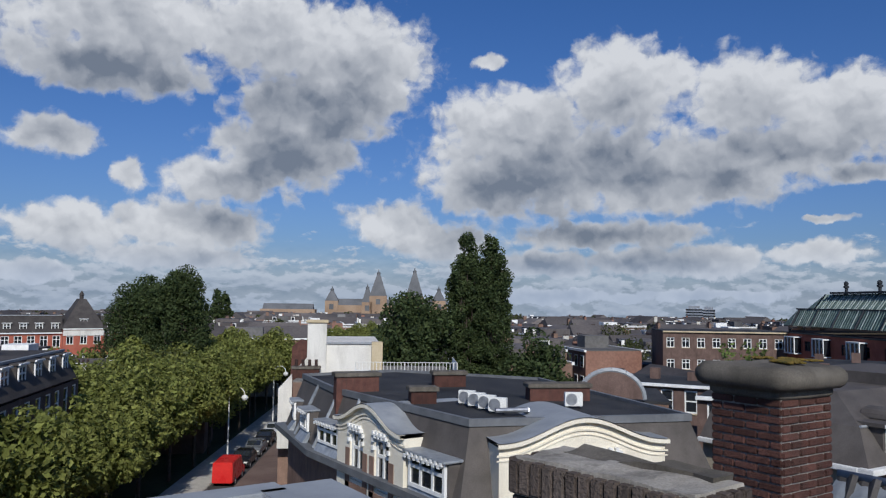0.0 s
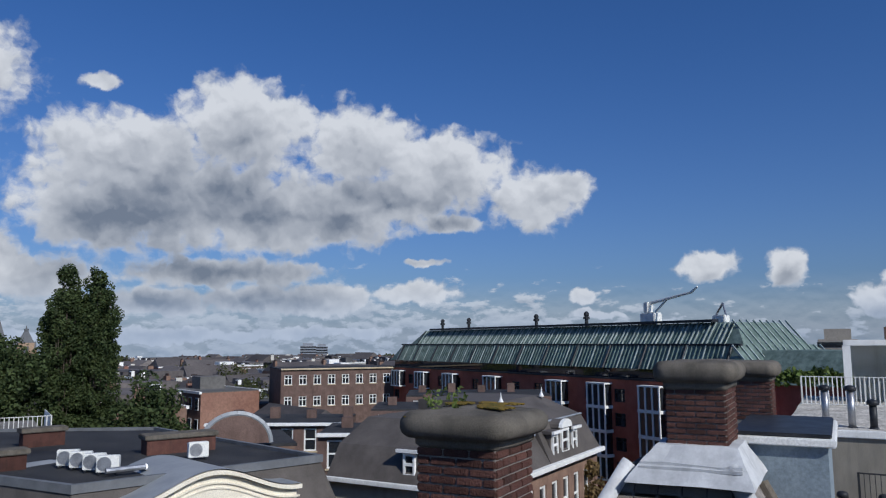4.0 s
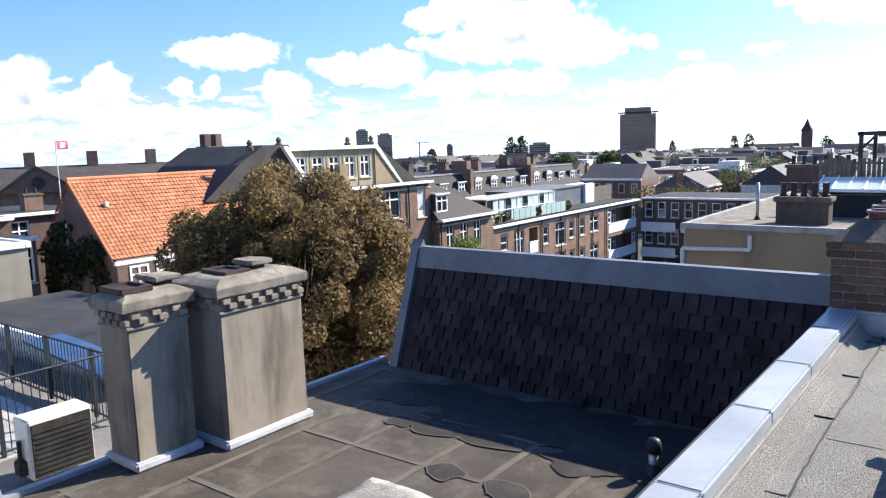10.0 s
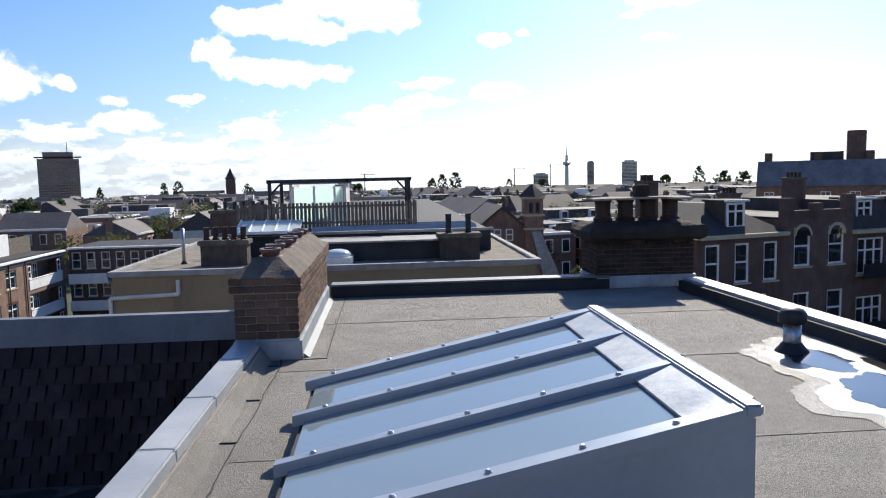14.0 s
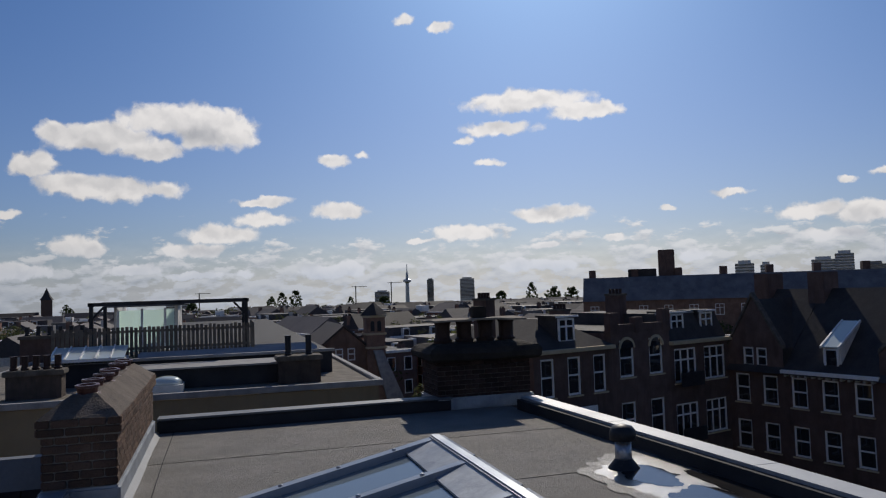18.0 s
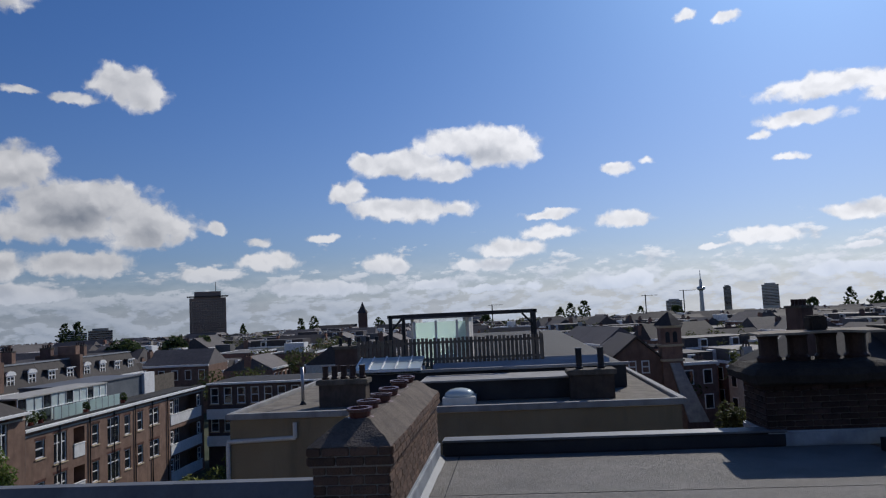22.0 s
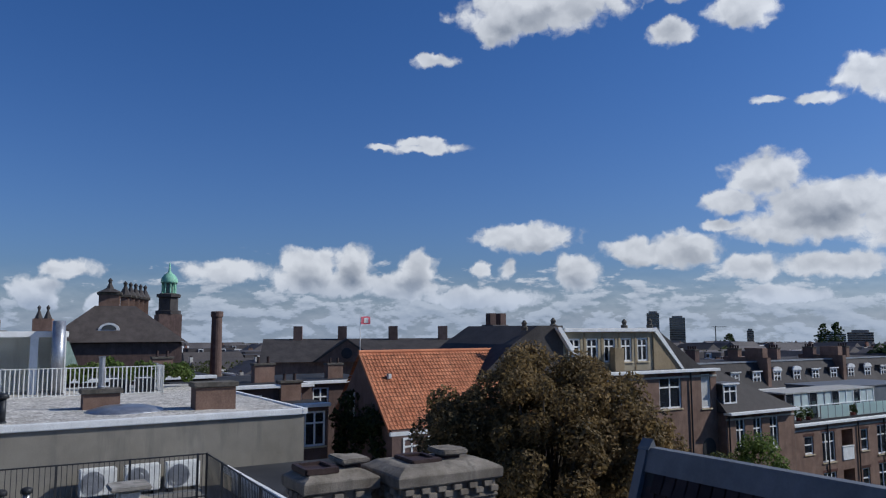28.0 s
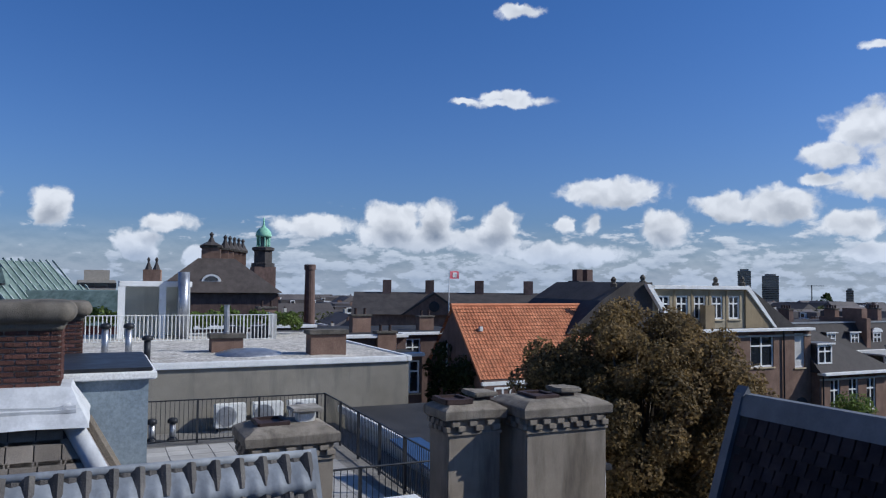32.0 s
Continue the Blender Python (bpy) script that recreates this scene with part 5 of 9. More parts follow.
def coped_wall():
    """Low brick shaft on the roof edge with a soldier course and a worn, overspilling concrete top."""
    t = thing("coped_chimney", "low brick chimney with a soldier course and worn concrete top", "chimney", (-1.31, -0.32, 0), 7.5)
    w, d, z = 0.155, 0.395, 15.425
    part("core", boxed(-w + 0.012, w - 0.012, -d + 0.012, d - 0.012, LOW, z - 0.02), MORTAR, t)
    brick_faces(t, -w, w, -d, d, z - 0.86, z - 0.135, BRICK_GREY, 0.2, 0.061, "XYy")
    me = brick_mesh("soldier_brick", 0.05, 0.05, 0.122, BRICK_GREY)
    for i in range(14):
        y = -d + (i + 0.5) * d * 2 / 14
        linked("soldier_brick", me, t, pose(w + 0.004, y, z - 0.062 + random.uniform(-0.004, 0.003), random.uniform(-1.5, 1.5), 0, 90))
    for i in range(5):
        for y in (-d - 0.004, d + 0.004):
            linked("soldier_brick", me, t, pose(-w + (i + 0.5) * w * 2 / 5, y, z - 0.062 + random.uniform(-0.004, 0.003)))
    part("concrete_top", rough_up(boxed(-w + 0.008, w - 0.008, -d + 0.008, d - 0.008, z - 0.05, z + 0.008), 0.014, 9.0, 6), CONCRETE, t)
    bm = boxed(-w - 0.02, -w + 0.1, -d + 0.1, d - 0.06, z - 0.02, z + 0.02)
    part("mortar_ridge", rough_up(bm, 0.03, 7.0, 5), CAPSTONE, t, "broken dark mortar ridge")


def tile_roof():
    """Pantiled slope with a dressed lead ridge."""
    t = thing("pantile_roof", "dark pantile roof slope with a dressed lead ridge", "roof", (0, 0, 0), 0, "", "structure")
    xr, zr, y0, y1 = -5.7, 14.57, -1.95, 1.63
    xe, ze = -4.75, LOW
    part("deck", prism(bmesh.new(), [(xr, zr), (xe, ze), (xe - 0.3, ze - 0.3), (xr - 0.9, ze - 0.3), (xr - 0.6, zr - 0.9)], "y", y0, y1), FELT_DARK, t)
    dn = Vector((xe - xr, 0, ze - zr))
    ln = dn.length
    dn.normalize()
    tilt = math.degrees(math.atan2(zr - ze, xe - xr))
    cols, rows = 19, 8
    w, hh = (y1 - y0) / cols, ln / rows
    bm = bmesh.new()
    prof = [(0.0, 0.0), (0.18, 0.012), (0.45, 0.006), (0.62, 0.03), (0.8, 0.05), (1.0, 0.03)]
    for k in range(len(prof) - 1):
        (a, za), (b, zb) = prof[k], prof[k + 1]
        poly(bm, ((0, a * w, za), (hh * 1.12, a * w, za + 0.02), (hh * 1.12, b * w, zb + 0.02), (0, b * w, zb)))
        poly(bm, ((hh * 1.12, a * w, za + 0.02), (hh * 1.12, a * w, za - 0.005), (hh * 1.12, b * w, zb - 0.005), (hh * 1.12, b * w, zb + 0.02)))
    bmesh.ops.remove_doubles(bm, verts=bm.verts[:], dist=0.0005)
    bmesh.ops.recalc_face_normals(bm, faces=bm.faces[:])
    me = mesh_of("pantile", bm, TILE)
    for j in range(rows):
        for i in range(cols):
            p = Vector((xr, 0, zr)) + dn * (j * hh - 0.02)
            linked("pantile", me, t, pose(p.x + 0.012, y0 + i * w, p.z + 0.012, 0, tilt + random.uniform(-1, 1), random.uniform(-0.5, 0.5)))
    # lead dressed over the ridge and down into the tile rolls
    bm = bmesh.new()
    m = cols * 6
    rowsv = []
    for s, o in ((-0.16, 0.0), (-0.03, 0.03), (0.05, 0.035), (0.16, 0.036), (0.24, 0.04), (0.3, 0.036), (0.315, -0.07)):
        row = []
        for k in range(m + 1):
            y = y0 + (y1 - y0) * k / m
            wave = 0.022 * max(0.0, math.sin(math.tau * (k % 6) / 6.0 - 0.9)) * min(1.0, max(0.0, (s - 0.08) / 0.15))
            p = Vector((xr, y, zr)) + (dn * s if s > 0 else Vector((s * 0.7, 0, s * 0.4))) + Vector((0.8, 0, 0.6)) * (o * 0.6 + wave + 0.055 * min(1.0, max(0.0, s / 0.2)))
            row.append(bm.verts.new(p + 0.006 * noise.noise_vector(p * 6)))
        rowsv.append(row)
    for a, b in zip(rowsv, rowsv[1:]):
        for k in range(m):
            bm.faces.new((a[k], a[k + 1], b[k + 1], b[k]))
    part("lead_ridge", bm, LEAD_DARK, t, "wavy lead ridge sheet", smooth=True)
    part("ridge_roll", rough_up(tube(bmesh.new(), (xr, y0, zr + 0.03), (xr, y1, zr + 0.03), 0.035, n=10), 0.006, 5.0, 0), LEAD_DARK, t, smooth=True)
    part("lead_verge", prism(bmesh.new(), [(xr, zr + 0.07), (xe, ze + 0.07), (xe, ze - 0.02), (xr, zr - 0.02)], "y", y1 - 0.02, y1 + 0.05), LEAD_DARK, t)


LEAD_DARK = surf("dark_dressed_lead", (0.15, 0.165, 0.185), (0.25, 0.27, 0.295), 3.0, 0.62, 0.1, 25, (0.10, 0.105, 0.115), 0.5, 0.0, grit=0.07, spec=0.3)
LEAD_BROWN = surf("stained_lead", (0.20, 0.17, 0.15), (0.36, 0.33, 0.31), 2.2, 0.6, 0.15, 40, (0.10, 0.08, 0.07), 0.6, 0.1)


def hip_roof_with_lead():
    """Small hipped roof in brown-grey shingles that carries two brick chimneys."""
    t = thing("hipped_roof", "hipped roof in brown-grey shingles with pale lead hips", "roof", (0, 0, 0), 0, "", "structure")
    lo = [(-5.75, 0.6), (-8.7, 0.6), (-8.7, -1.95), (-5.75, -1.95)]
    hi = [(-6.42, -0.25), (-8.7, -0.25), (-8.7, -1.1), (-6.42, -1.1)]
    bm = bmesh.new()
    a, b = skirt(bm, lo, 13.5, hi, 14.98)
    bm.faces.new(b)
    part("deck", bm, FELT_DARK, t)
    w = 0.2
    me = mesh_of("shingle", boxed(-w / 2 + 0.004, w / 2 - 0.004, -0.02, 0.19, 0, 0.014, 0.003), SLATE_BROWN)
    up = Vector((-0.67, 0, 1.48))
    ln = up.length
    up.normalize()
    tilt = math.degrees(math.atan2(1.48, 0.67))
    for j in range(9):
        f = j * 0.17 / ln
        ya, yb = -1.95 + 0.85 * f, 0.6 - 0.85 * f
        n = int((yb - ya) / w)
        for i in range(n):
            y = ya + (i + 0.5 + (0.4 if j % 2 else 0)) * w
            if y > yb:
                continue
            p = Vector((-5.75, y, 13.5)) + up * (j * 0.17)
            linked("shingle", me, t, Matrix.Translation(p + Vector((0.012, 0, 0))) @ pose(0, 0, 0, 0, 0, 90) @ pose(0, 0, 0, tilt))
    for p, q in (((-5.72, 0.62, 13.48), (-6.4, -0.25, 15.0)), ((-5.72, -1.97, 13.48), (-6.4, -1.1, 15.0))):
        part("lead_hip", rough_up(tube(bmesh.new(), p, q, 0.075, n=8), 0.012, 6.0), WHITE_LEAD, t, smooth=True)
    # weathered lead sheets on the slope towards the sun, with a pale pipe and two wooden rolls
    dn = Vector((0, 0.85, -1.48)).normalized()
    out = Vector((0, 1.48, 0.85)).normalized() * 0.02
    for k in range(3):
        xa, xb = -6.3 - k * 0.78, -6.3 - (k + 1) * 0.78 + 0.02
        bm = bmesh.new()
        tp = Vector((0, -0.25, 14.98)) + out
        a, b = tp + dn * 0.02, tp + dn * 1.66
        vs = [Vector((xa + (0.1 if k else 0), a.y, a.z)), Vector((xb, a.y, a.z)), Vector((xb, b.y, b.z)), Vector((xa + (0.55 if k == 0 else 0), b.y, b.z))]
        poly(bm, [v + out * (0.2 * k) for v in vs])
        bmesh.ops.solidify(bm, geom=bm.faces[:], thickness=0.01)
        part("lead_sheet", rough_up(bm, 0.012, 4.0, 5), LEAD_BROWN, t, "brown-stained lead sheet")
    for x, r, mat, nm in ((-8.62, 0.04, WHITE_LEAD, "pale_pipe"), (-7.1, 0.06, WOOD_GREY, "wooden_roll"), (-7.9, 0.05, WOOD_GREY, "wooden_roll")):
        a, b = Vector((x, -0.25, 14.98)) + dn * 0.25 + out * 2.4, Vector((x + 0.25, -0.25, 14.98)) + dn * 1.35 + out * 2.4
        part(nm, rough_up(tube(bmesh.new(), a, b, r, n=8), 0.004, 5.0), mat, t)
    part("lead_saddle", rough_up(boxed(-7.25, -6.3, -1.02, -0.12, 14.93, 15.02, 0.03), 0.014, 7.0, 3), WHITE_LEAD, t, "white-streaked lead saddle")
    bm = bmesh.new()
    a, b = skirt(bm, [(-6.2, -0.05), (-7.3, -0.05), (-7.3, -1.1), (-6.2, -1.1)], 14.86, [(-6.48, -0.2), (-7.1, -0.2), (-7.1, -0.88), (-6.48, -0.88)], 15.16)
    bm.faces.new(b)
    part("lead_skirt", rough_up(bm, 0.015, 6.0, 4), WHITE_LEAD, t)
    # drawn back to its true distance from the ridge of the pantile roof
    t.matrix_world = Matrix.Translation((0.33, 0.5, 16.06)) @ Matrix.Scale(1.09, 4) @ Matrix.Translation((-0.33, -0.5, -16.06))
    b = thing("stair_box", "blue-grey clad stair box under a flat roof", "stair box", (0, 0, 0), 0, "", "structure")
    part("cladding", boxed(-9.9, -7.98, -0.4, 0.46, 8.0, 15.02), surf("blue_grey_cladding", (0.20, 0.25, 0.29), (0.26, 0.31, 0.35), 1.0, 0.6, 0.1, 30), b)
    part("roof_slab", boxed(-9.98, -7.9, -0.48, 0.54, 15.02, 15.1, 0.012), WHITE, b, "white roof edge")
    part("roof_cover", boxed(-9.9, -7.96, -0.44, 0.5, 15.1, 15.14, 0.01), METAL_DARK, b)


own_house()
roof_light()
long_chimney()
big_stack()
lower_roof()
rendered_chimney(-7.35, -6.85, 3.48, 4.13, LOW, 14.72, "grey stuccoed chimney with dentilled head beside its twin")
rendered_chimney(-7.3, -6.55, 4.3, 5.38, LOW, 14.74, "broad grey stuccoed chimney streaked with soot, dentilled head")
rendered_chimney(-7.75, -7.05, 1.37, 2.24, 12.0, 14.55, "grey stuccoed chimney with an open flue and cover stone", True)
flue_chimney()
brick_chimney(-4.17, -3.61, -1.655, -1.14, 13.6, 15.46, "dark red brick chimney with a mossy rounded capstone", 0.185, 0.105, True)
brick_chimney(-7.95, -7.2, -0.92, -0.36, 15.06, 15.62, "red brick chimney with rounded capstone on a lead base")
brick_chimney(-11.4, -10.8, -0.74, -0.24, 14.98, 15.53, "red brick chimney with rounded capstone behind its twin")
coped_wall()
tile_roof()
hip_roof_with_lead()
vent_pipe(3.42, 6.05, UP, 0.26, 0.075, "grey roof vent with a black rain cap")
def rain_puddle(cx, cy, ca, cb, grow, z, material, parent=None):
    """An uneven patch of water or of wet felt round it, drawn out along the fall of the roof."""
    bm = bmesh.new()
    rim = []
    for k in np.linspace(0, math.tau, 260, endpoint=False):
        c, q = math.cos(k), math.sin(k)
        wob = 1.0
        for f, amp in ((1.4, 0.42), (4.0, 0.16), (11.0, 0.05), (30.0, 0.035)):
            wob += amp * noise.noise((cx * 3 + f * c, cy + f * q, f + (3.0 if parent else 0.0)))
        rim.append(bm.verts.new((cx + (ca + grow) * c * wob, cy + (cb + grow * 1.6) * q * wob, z)))
    bm.faces.new(rim)
    return part("puddle" if not parent else "wet_margin", bm, material, parent)


for i, (cx, cy, ca, cb) in enumerate(((3.5, 5.75, 0.24, 0.34), (3.55, 4.6, 0.42, 0.62), (3.92, 5.0, 0.14, 0.75))):
    p = tagged(rain_puddle(cx, cy, ca, cb, 0.0, UP + 0.0165 + 0.0006 * i, WET), "shallow rain puddle shining on the grey felt roof", "puddle", "puddles on the roofs")
    rain_puddle(cx, cy, ca, cb, 0.24, UP + 0.0143 + 0.0006 * i, DAMP, p)
    rain_puddle(cx, cy, ca, cb, 0.4, UP + 0.0122 + 0.0006 * i, DRYING, p)


# ---- the neighbourhood ----
def house(name, label, loc, rz, w, d, h, floors, cols, wall, roof="flat", rh=2.4, rmat=None, ww=1.0, wh=1.65, kind="sash", vis=3, dormers=0,
          cornice=True, group="terraced houses", curved=False, chimneys=0, sills=True, trim=None):
    """A house with its front in the local plane y = 0: wall with true openings, windows, cornice and roof."""
    t = thing(name, label, "house", loc, rz, group)
    rmat = rmat or ROOF_DARK
    fh = h / floors
    ops = []
    for f in range(max(0, floors - vis), floors):
        for c in range(cols):
            ops.append((w * (c + 0.5) / cols, f * fh + fh * 0.28, ww, min(wh, fh * 0.62)))
    bm = facade(bmesh.new(), w, 0.0, h, ops)
    poly(bm, ((w, 0, 0), (w, d, 0), (w, d, h), (w, 0, h)))
    poly(bm, ((0, d, 0), (0, 0, 0), (0, 0, h), (0, d, h)))
    poly(bm, ((w, d, 0), (0, d, 0), (0, d, h), (w, d, h)))
    poly(bm, ((0, 0.2, h - 0.02), (w, 0.2, h - 0.02), (w, d, h - 0.02), (0, d, h - 0.02)))
    part("wall", bm, wall, t)
    for x, z, a, b in ops:
        window(t, pose(x, 0.06, z), a, b, kind, sill=sills)
    if cornice:
        part("cornice", boxed(-0.05, w + 0.05, -0.32, 0.15, h - 0.06, h + 0.14, 0.02), trim or WHITE, t, "white timber cornice")
    if roof == "flat":
        part("roof", boxed(0.02, w - 0.02, 0.1, d - 0.02, h + 0.0, h + 0.12), FELT_DARK, t)
    elif roof == "mansard":
        bm = bmesh.new()
        a, b = skirt(bm, [(0, 0.1), (w, 0.1), (w, d), (0, d)], h + 0.1, [(0.02, rh * 0.55), (w - 0.02, rh * 0.55), (w - 0.02, d - rh * 0.5), (0.02, d - rh * 0.5)], h + rh)
        bm.faces.new(b)
        part("roof", bm, rmat, t)
        part("roof_edge", boxed(0.0, w, rh * 0.55 - 0.12, rh * 0.55 + 0.05, h + rh - 0.06, h + rh + 0.08), ZINC, t)
    elif roof == "gable":
        part("roof", prism(bmesh.new(), [(-0.35, h - 0.1), (d / 2, h + rh), (d + 0.3, h - 0.1)], "x", 0.02, w - 0.02), rmat, t)
    elif roof == "hip":
        bm = bmesh.new()
        k = min(w, d) * 0.42
        a, b = skirt(bm, [(-0.3, -0.3), (w + 0.3, -0.3), (w + 0.3, d + 0.3), (-0.3, d + 0.3)], h, [(k, k), (w - k, k), (w - k, d - k), (k, d - k)], h + rh)
        bm.faces.new(b)
        part("roof", bm, rmat, t)
    for i in range(dormers):
        dormer(t, w * (i + 0.5) / dormers, 0.5, h + 0.35, min(1.1, w / dormers * 0.5), 1.25, 1.5, 0, curved, rmat)
    for i in range(chimneys):
        x = w * (0.0 if i == 0 else 1.0)
        c = new("chimney", None)
        c.parent = t
        c.matrix_local = pose(x, d * 0.45, h)
        zz = rh + 1.1 if roof != "flat" else 1.2
        me = mesh_of("shaft", boxed(-0.3, 0.3, -0.6, 0.6, 0, zz, 0.01), wall)
        linked("shaft", me, c, Matrix())
        linked("cap", mesh_of("cap", boxed(-0.36, 0.36, -0.66, 0.66, zz, zz + 0.12, 0.02), CAPSTONE), c, Matrix())
        pm = mesh_of("chimney_pot", lathe(bmesh.new(), ((0.1, 0), (0.11, 0.04), (0.085, 0.06), (0.095, 0.3)), n=8), POT_DARK)
        for k in range(4):
            linked("chimney_pot", pm, c, pose(0, -0.42 + k * 0.28, zz + 0.12))
    return t


def garden_front(name, label, loc, w, d, h, ops, wall, pipes=(), cornice=0.3, rz=90):
    """A house back with its own set of openings (x, z, width, height, kind); kind "loggia" is an open recess with a white front."""
    t = thing(name, label, "house", loc, rz, "terraced houses")
    bm = facade(bmesh.new(), w, 0.0, h, [o[:4] for o in ops], 0.16)
    poly(bm, ((w, 0, 0), (w, d, 0), (w, d, h), (w, 0, h)))
    poly(bm, ((0, d, 0), (0, 0, 0), (0, 0, h), (0, d, h)))
    poly(bm, ((w, d, 0), (0, d, 0), (0, d, h), (w, d, h)))
    part("wall", bm, wall, t)
    for x, z, a, b, kind in ops:
        if kind == "loggia":
            bm = bmesh.new()
            for q in (((x - a / 2, 0.16, z), (x - a / 2, 1.3, z), (x - a / 2, 1.3, z + b), (x - a / 2, 0.16, z + b)), ((x + a / 2, 1.3, z), (x + a / 2, 0.16, z), (x + a / 2, 0.16, z + b), (x + a / 2, 1.3, z + b)),
                      ((x - a / 2, 1.3, z), (x + a / 2, 1.3, z), (x + a / 2, 1.3, z + b), (x - a / 2, 1.3, z + b)), ((x - a / 2, 0.16, z + b), (x - a / 2, 1.3, z + b), (x + a / 2, 1.3, z + b), (x + a / 2, 0.16, z + b)),
                      ((x - a / 2, 1.3, z), (x - a / 2, 0.16, z), (x + a / 2, 0.16, z), (x + a / 2, 1.3, z))):
                poly(bm, q)
            part("loggia", bm, wall, t)
            f = part("balcony_front", boxed(x - a / 2, x + a / 2, -0.06, 0.02, z - 0.05, z + 0.95, 0.02), WHITE, t, "white panelled balcony front")
            part("hand_rail", boxed(x - a / 2 - 0.03, x + a / 2 + 0.03, -0.1, 0.06, z + 0.95, z + 1.02, 0.01), WHITE, f)
            if a > 2.5:
                for q in (0.24, 0.55):
                    window(t, pose(x - a / 2 + a * q, 1.22, z + 0.1), 1.0, b - 0.35, "double", sill=False)
                for q in (0.06, 0.94):
                    window(t, pose(x - a / 2 + a * q, 0.08, z + 1.05), 0.7, b - 1.25, "sash", sill=False)
            else:
                window(t, pose(x, 1.22, z + 0.1), a * 0.6, b - 0.35, "sash", sill=False)
        else:
            window(t, pose(x, 0.07, z), a, b, kind)
            part("lintel", boxed(x - a / 2 - 0.12, x + a / 2 + 0.12, -0.012, 0.05, z + b, z + b + 0.2), BRICK, t)
    part("cornice", boxed(-0.03, w + 0.03, -cornice, 0.15, h - 0.05, h + 0.13, 0.02), WHITE, t, "white timber cornice")
    part("frieze", boxed(0.0, w, -0.05, 0.02, h - 0.42, h - 0.3), PAINT_DULL, t)
    for x in pipes:
        part("downpipe", tube(bmesh.new(), (x, -0.09, 0.3), (x, -0.09, h - 0.06), 0.055, n=8), METAL_DARK, t)
    return t


# the garden side of the opposite row
def opposite_row():
    t = garden_front("brick_house", "tall brown brick house with white cornice and an attic storey", (-34.5, 29.5, 0), 13.8, 9, 13.3,
                     [(1.6, 10.95, 1.6, 2.0, "cross"), (4.6, 10.95, 1.1, 2.0, "sash"), (9.35, 10.95, 2.05, 2.05, "cross"), (12.75, 10.8, 0.92, 2.25, "single"),
                      (1.6, 7.2, 1.6, 2.2, "cross"), (4.6, 7.2, 1.1, 2.2, "sash"), (8.6, 7.2, 1.1, 2.2, "sash")], WALL_BROWN, (11.2,), 0.38)
    part("blind", boxed(12.32, 13.18, 0.1, 0.118, 10.85, 13.0), INTERIOR, t, "drawn white blind")
    part("roof", boxed(0.02, 13.78, 0.1, 8.98, 13.3, 13.42), FELT_DARK, t)
    # no recess here: a dark plate gives the arched niche its shade
    arch = [(12.2, 6.6), (13.5, 6.6)] + [(12.85 + 0.65 * math.cos(k), 8.2 + 0.65 * math.sin(k)) for k in np.linspace(0, math.pi, 11)]
    part("archway", prism(bmesh.new(), arch, "y", -0.02, 0.03), METAL_DARK, t, "flat dark plate standing for the shade in an arched niche")
    bm = facade(bmesh.new(), 7.6, 13.3, 16.0, [(0.9 + i * 1.45, 14.0, 0.95, 1.5) for i in range(5)])
    poly(bm, ((7.6, 0, 13.3), (7.6, 6, 13.3), (7.6, 6, 16), (7.6, 0, 16)))
    poly(bm, ((0, 6, 13.3), (0, 0, 13.3), (0, 0, 16), (0, 6, 16)))
    poly(bm, ((0, 0, 15.98), (7.6, 0, 15.98), (7.6, 6, 15.98), (0, 6, 15.98)))
    a = part("attic_wall", bm, surf("sand_plaster", (0.30, 0.255, 0.175), (0.37, 0.32, 0.23), 0.6, 0.92, 0.3, 50, (0.2, 0.17, 0.12), 0.5), t)
    a.matrix_local = pose(1.2, 0.9, 0)
    for i in range(5):
        window(a, pose(0.9 + i * 1.45, 0.06, 14.0), 0.95, 1.5, "cross", sill=True)
        part("lesene", boxed(0.17 + i * 1.45, 0.3 + i * 1.45, -0.03, 0.02, 13.35, 15.85), STUCCO_BEIGE, a)
    part("attic_chimney", boxed(4.9, 5.7, 0.35, 0.85, 13.4, 14.9, 0.02), STUCCO_BEIGE, t)
    part("attic_cornice", boxed(1.1, 8.9, 0.62, 1.1, 15.9, 16.14, 0.02), WHITE, t, "white attic cornice")
    part("side_roof", prism(bmesh.new(), [(8.8, 13.3), (8.8, 15.95), (9.4, 16.0), (13.7, 13.35)], "y", 0.95, 8.5), ROOF_DARK, t)
    part("white_coping", prism(bmesh.new(), [(8.75, 16.0), (11.3, 13.4), (11.55, 13.4), (9.0, 16.2)], "y", 0.7, 0.95), WHITE, t)
    part("slate_wall", prism(bmesh.new(), [(8.8, 13.35), (8.8, 15.95), (11.35, 13.35)], "y", 0.8, 0.9), STUCCO_BEIGE, t)
    part("side_roof", prism(bmesh.new(), [(-5.0, 13.3), (-2.6, 15.2), (-0.7, 16.3), (1.2, 16.3), (1.2, 13.3)], "y", 0.9, 8.5), ROOF_DARK, t)
    part("white_coping", prism(bmesh.new(), [(2.6, 13.4), (0.6, 16.0), (0.5, 16.2), (0.8, 16.2), (2.9, 13.4)], "y", 0.55, 0.85), WHITE, t)
    for x, z in ((-1.5, 16.2), (0.7, 16.35), (6.6, 16.3), (8.9, 16.35)):
        part("finial", lathe(bmesh.new(), ((0.2, 0), (0.22, 0.2), (0.12, 0.25), (0.17, 0.45), (0.05, 0.62)), (x, 1.2, z - 0.2), 8), CAPSTONE, t)
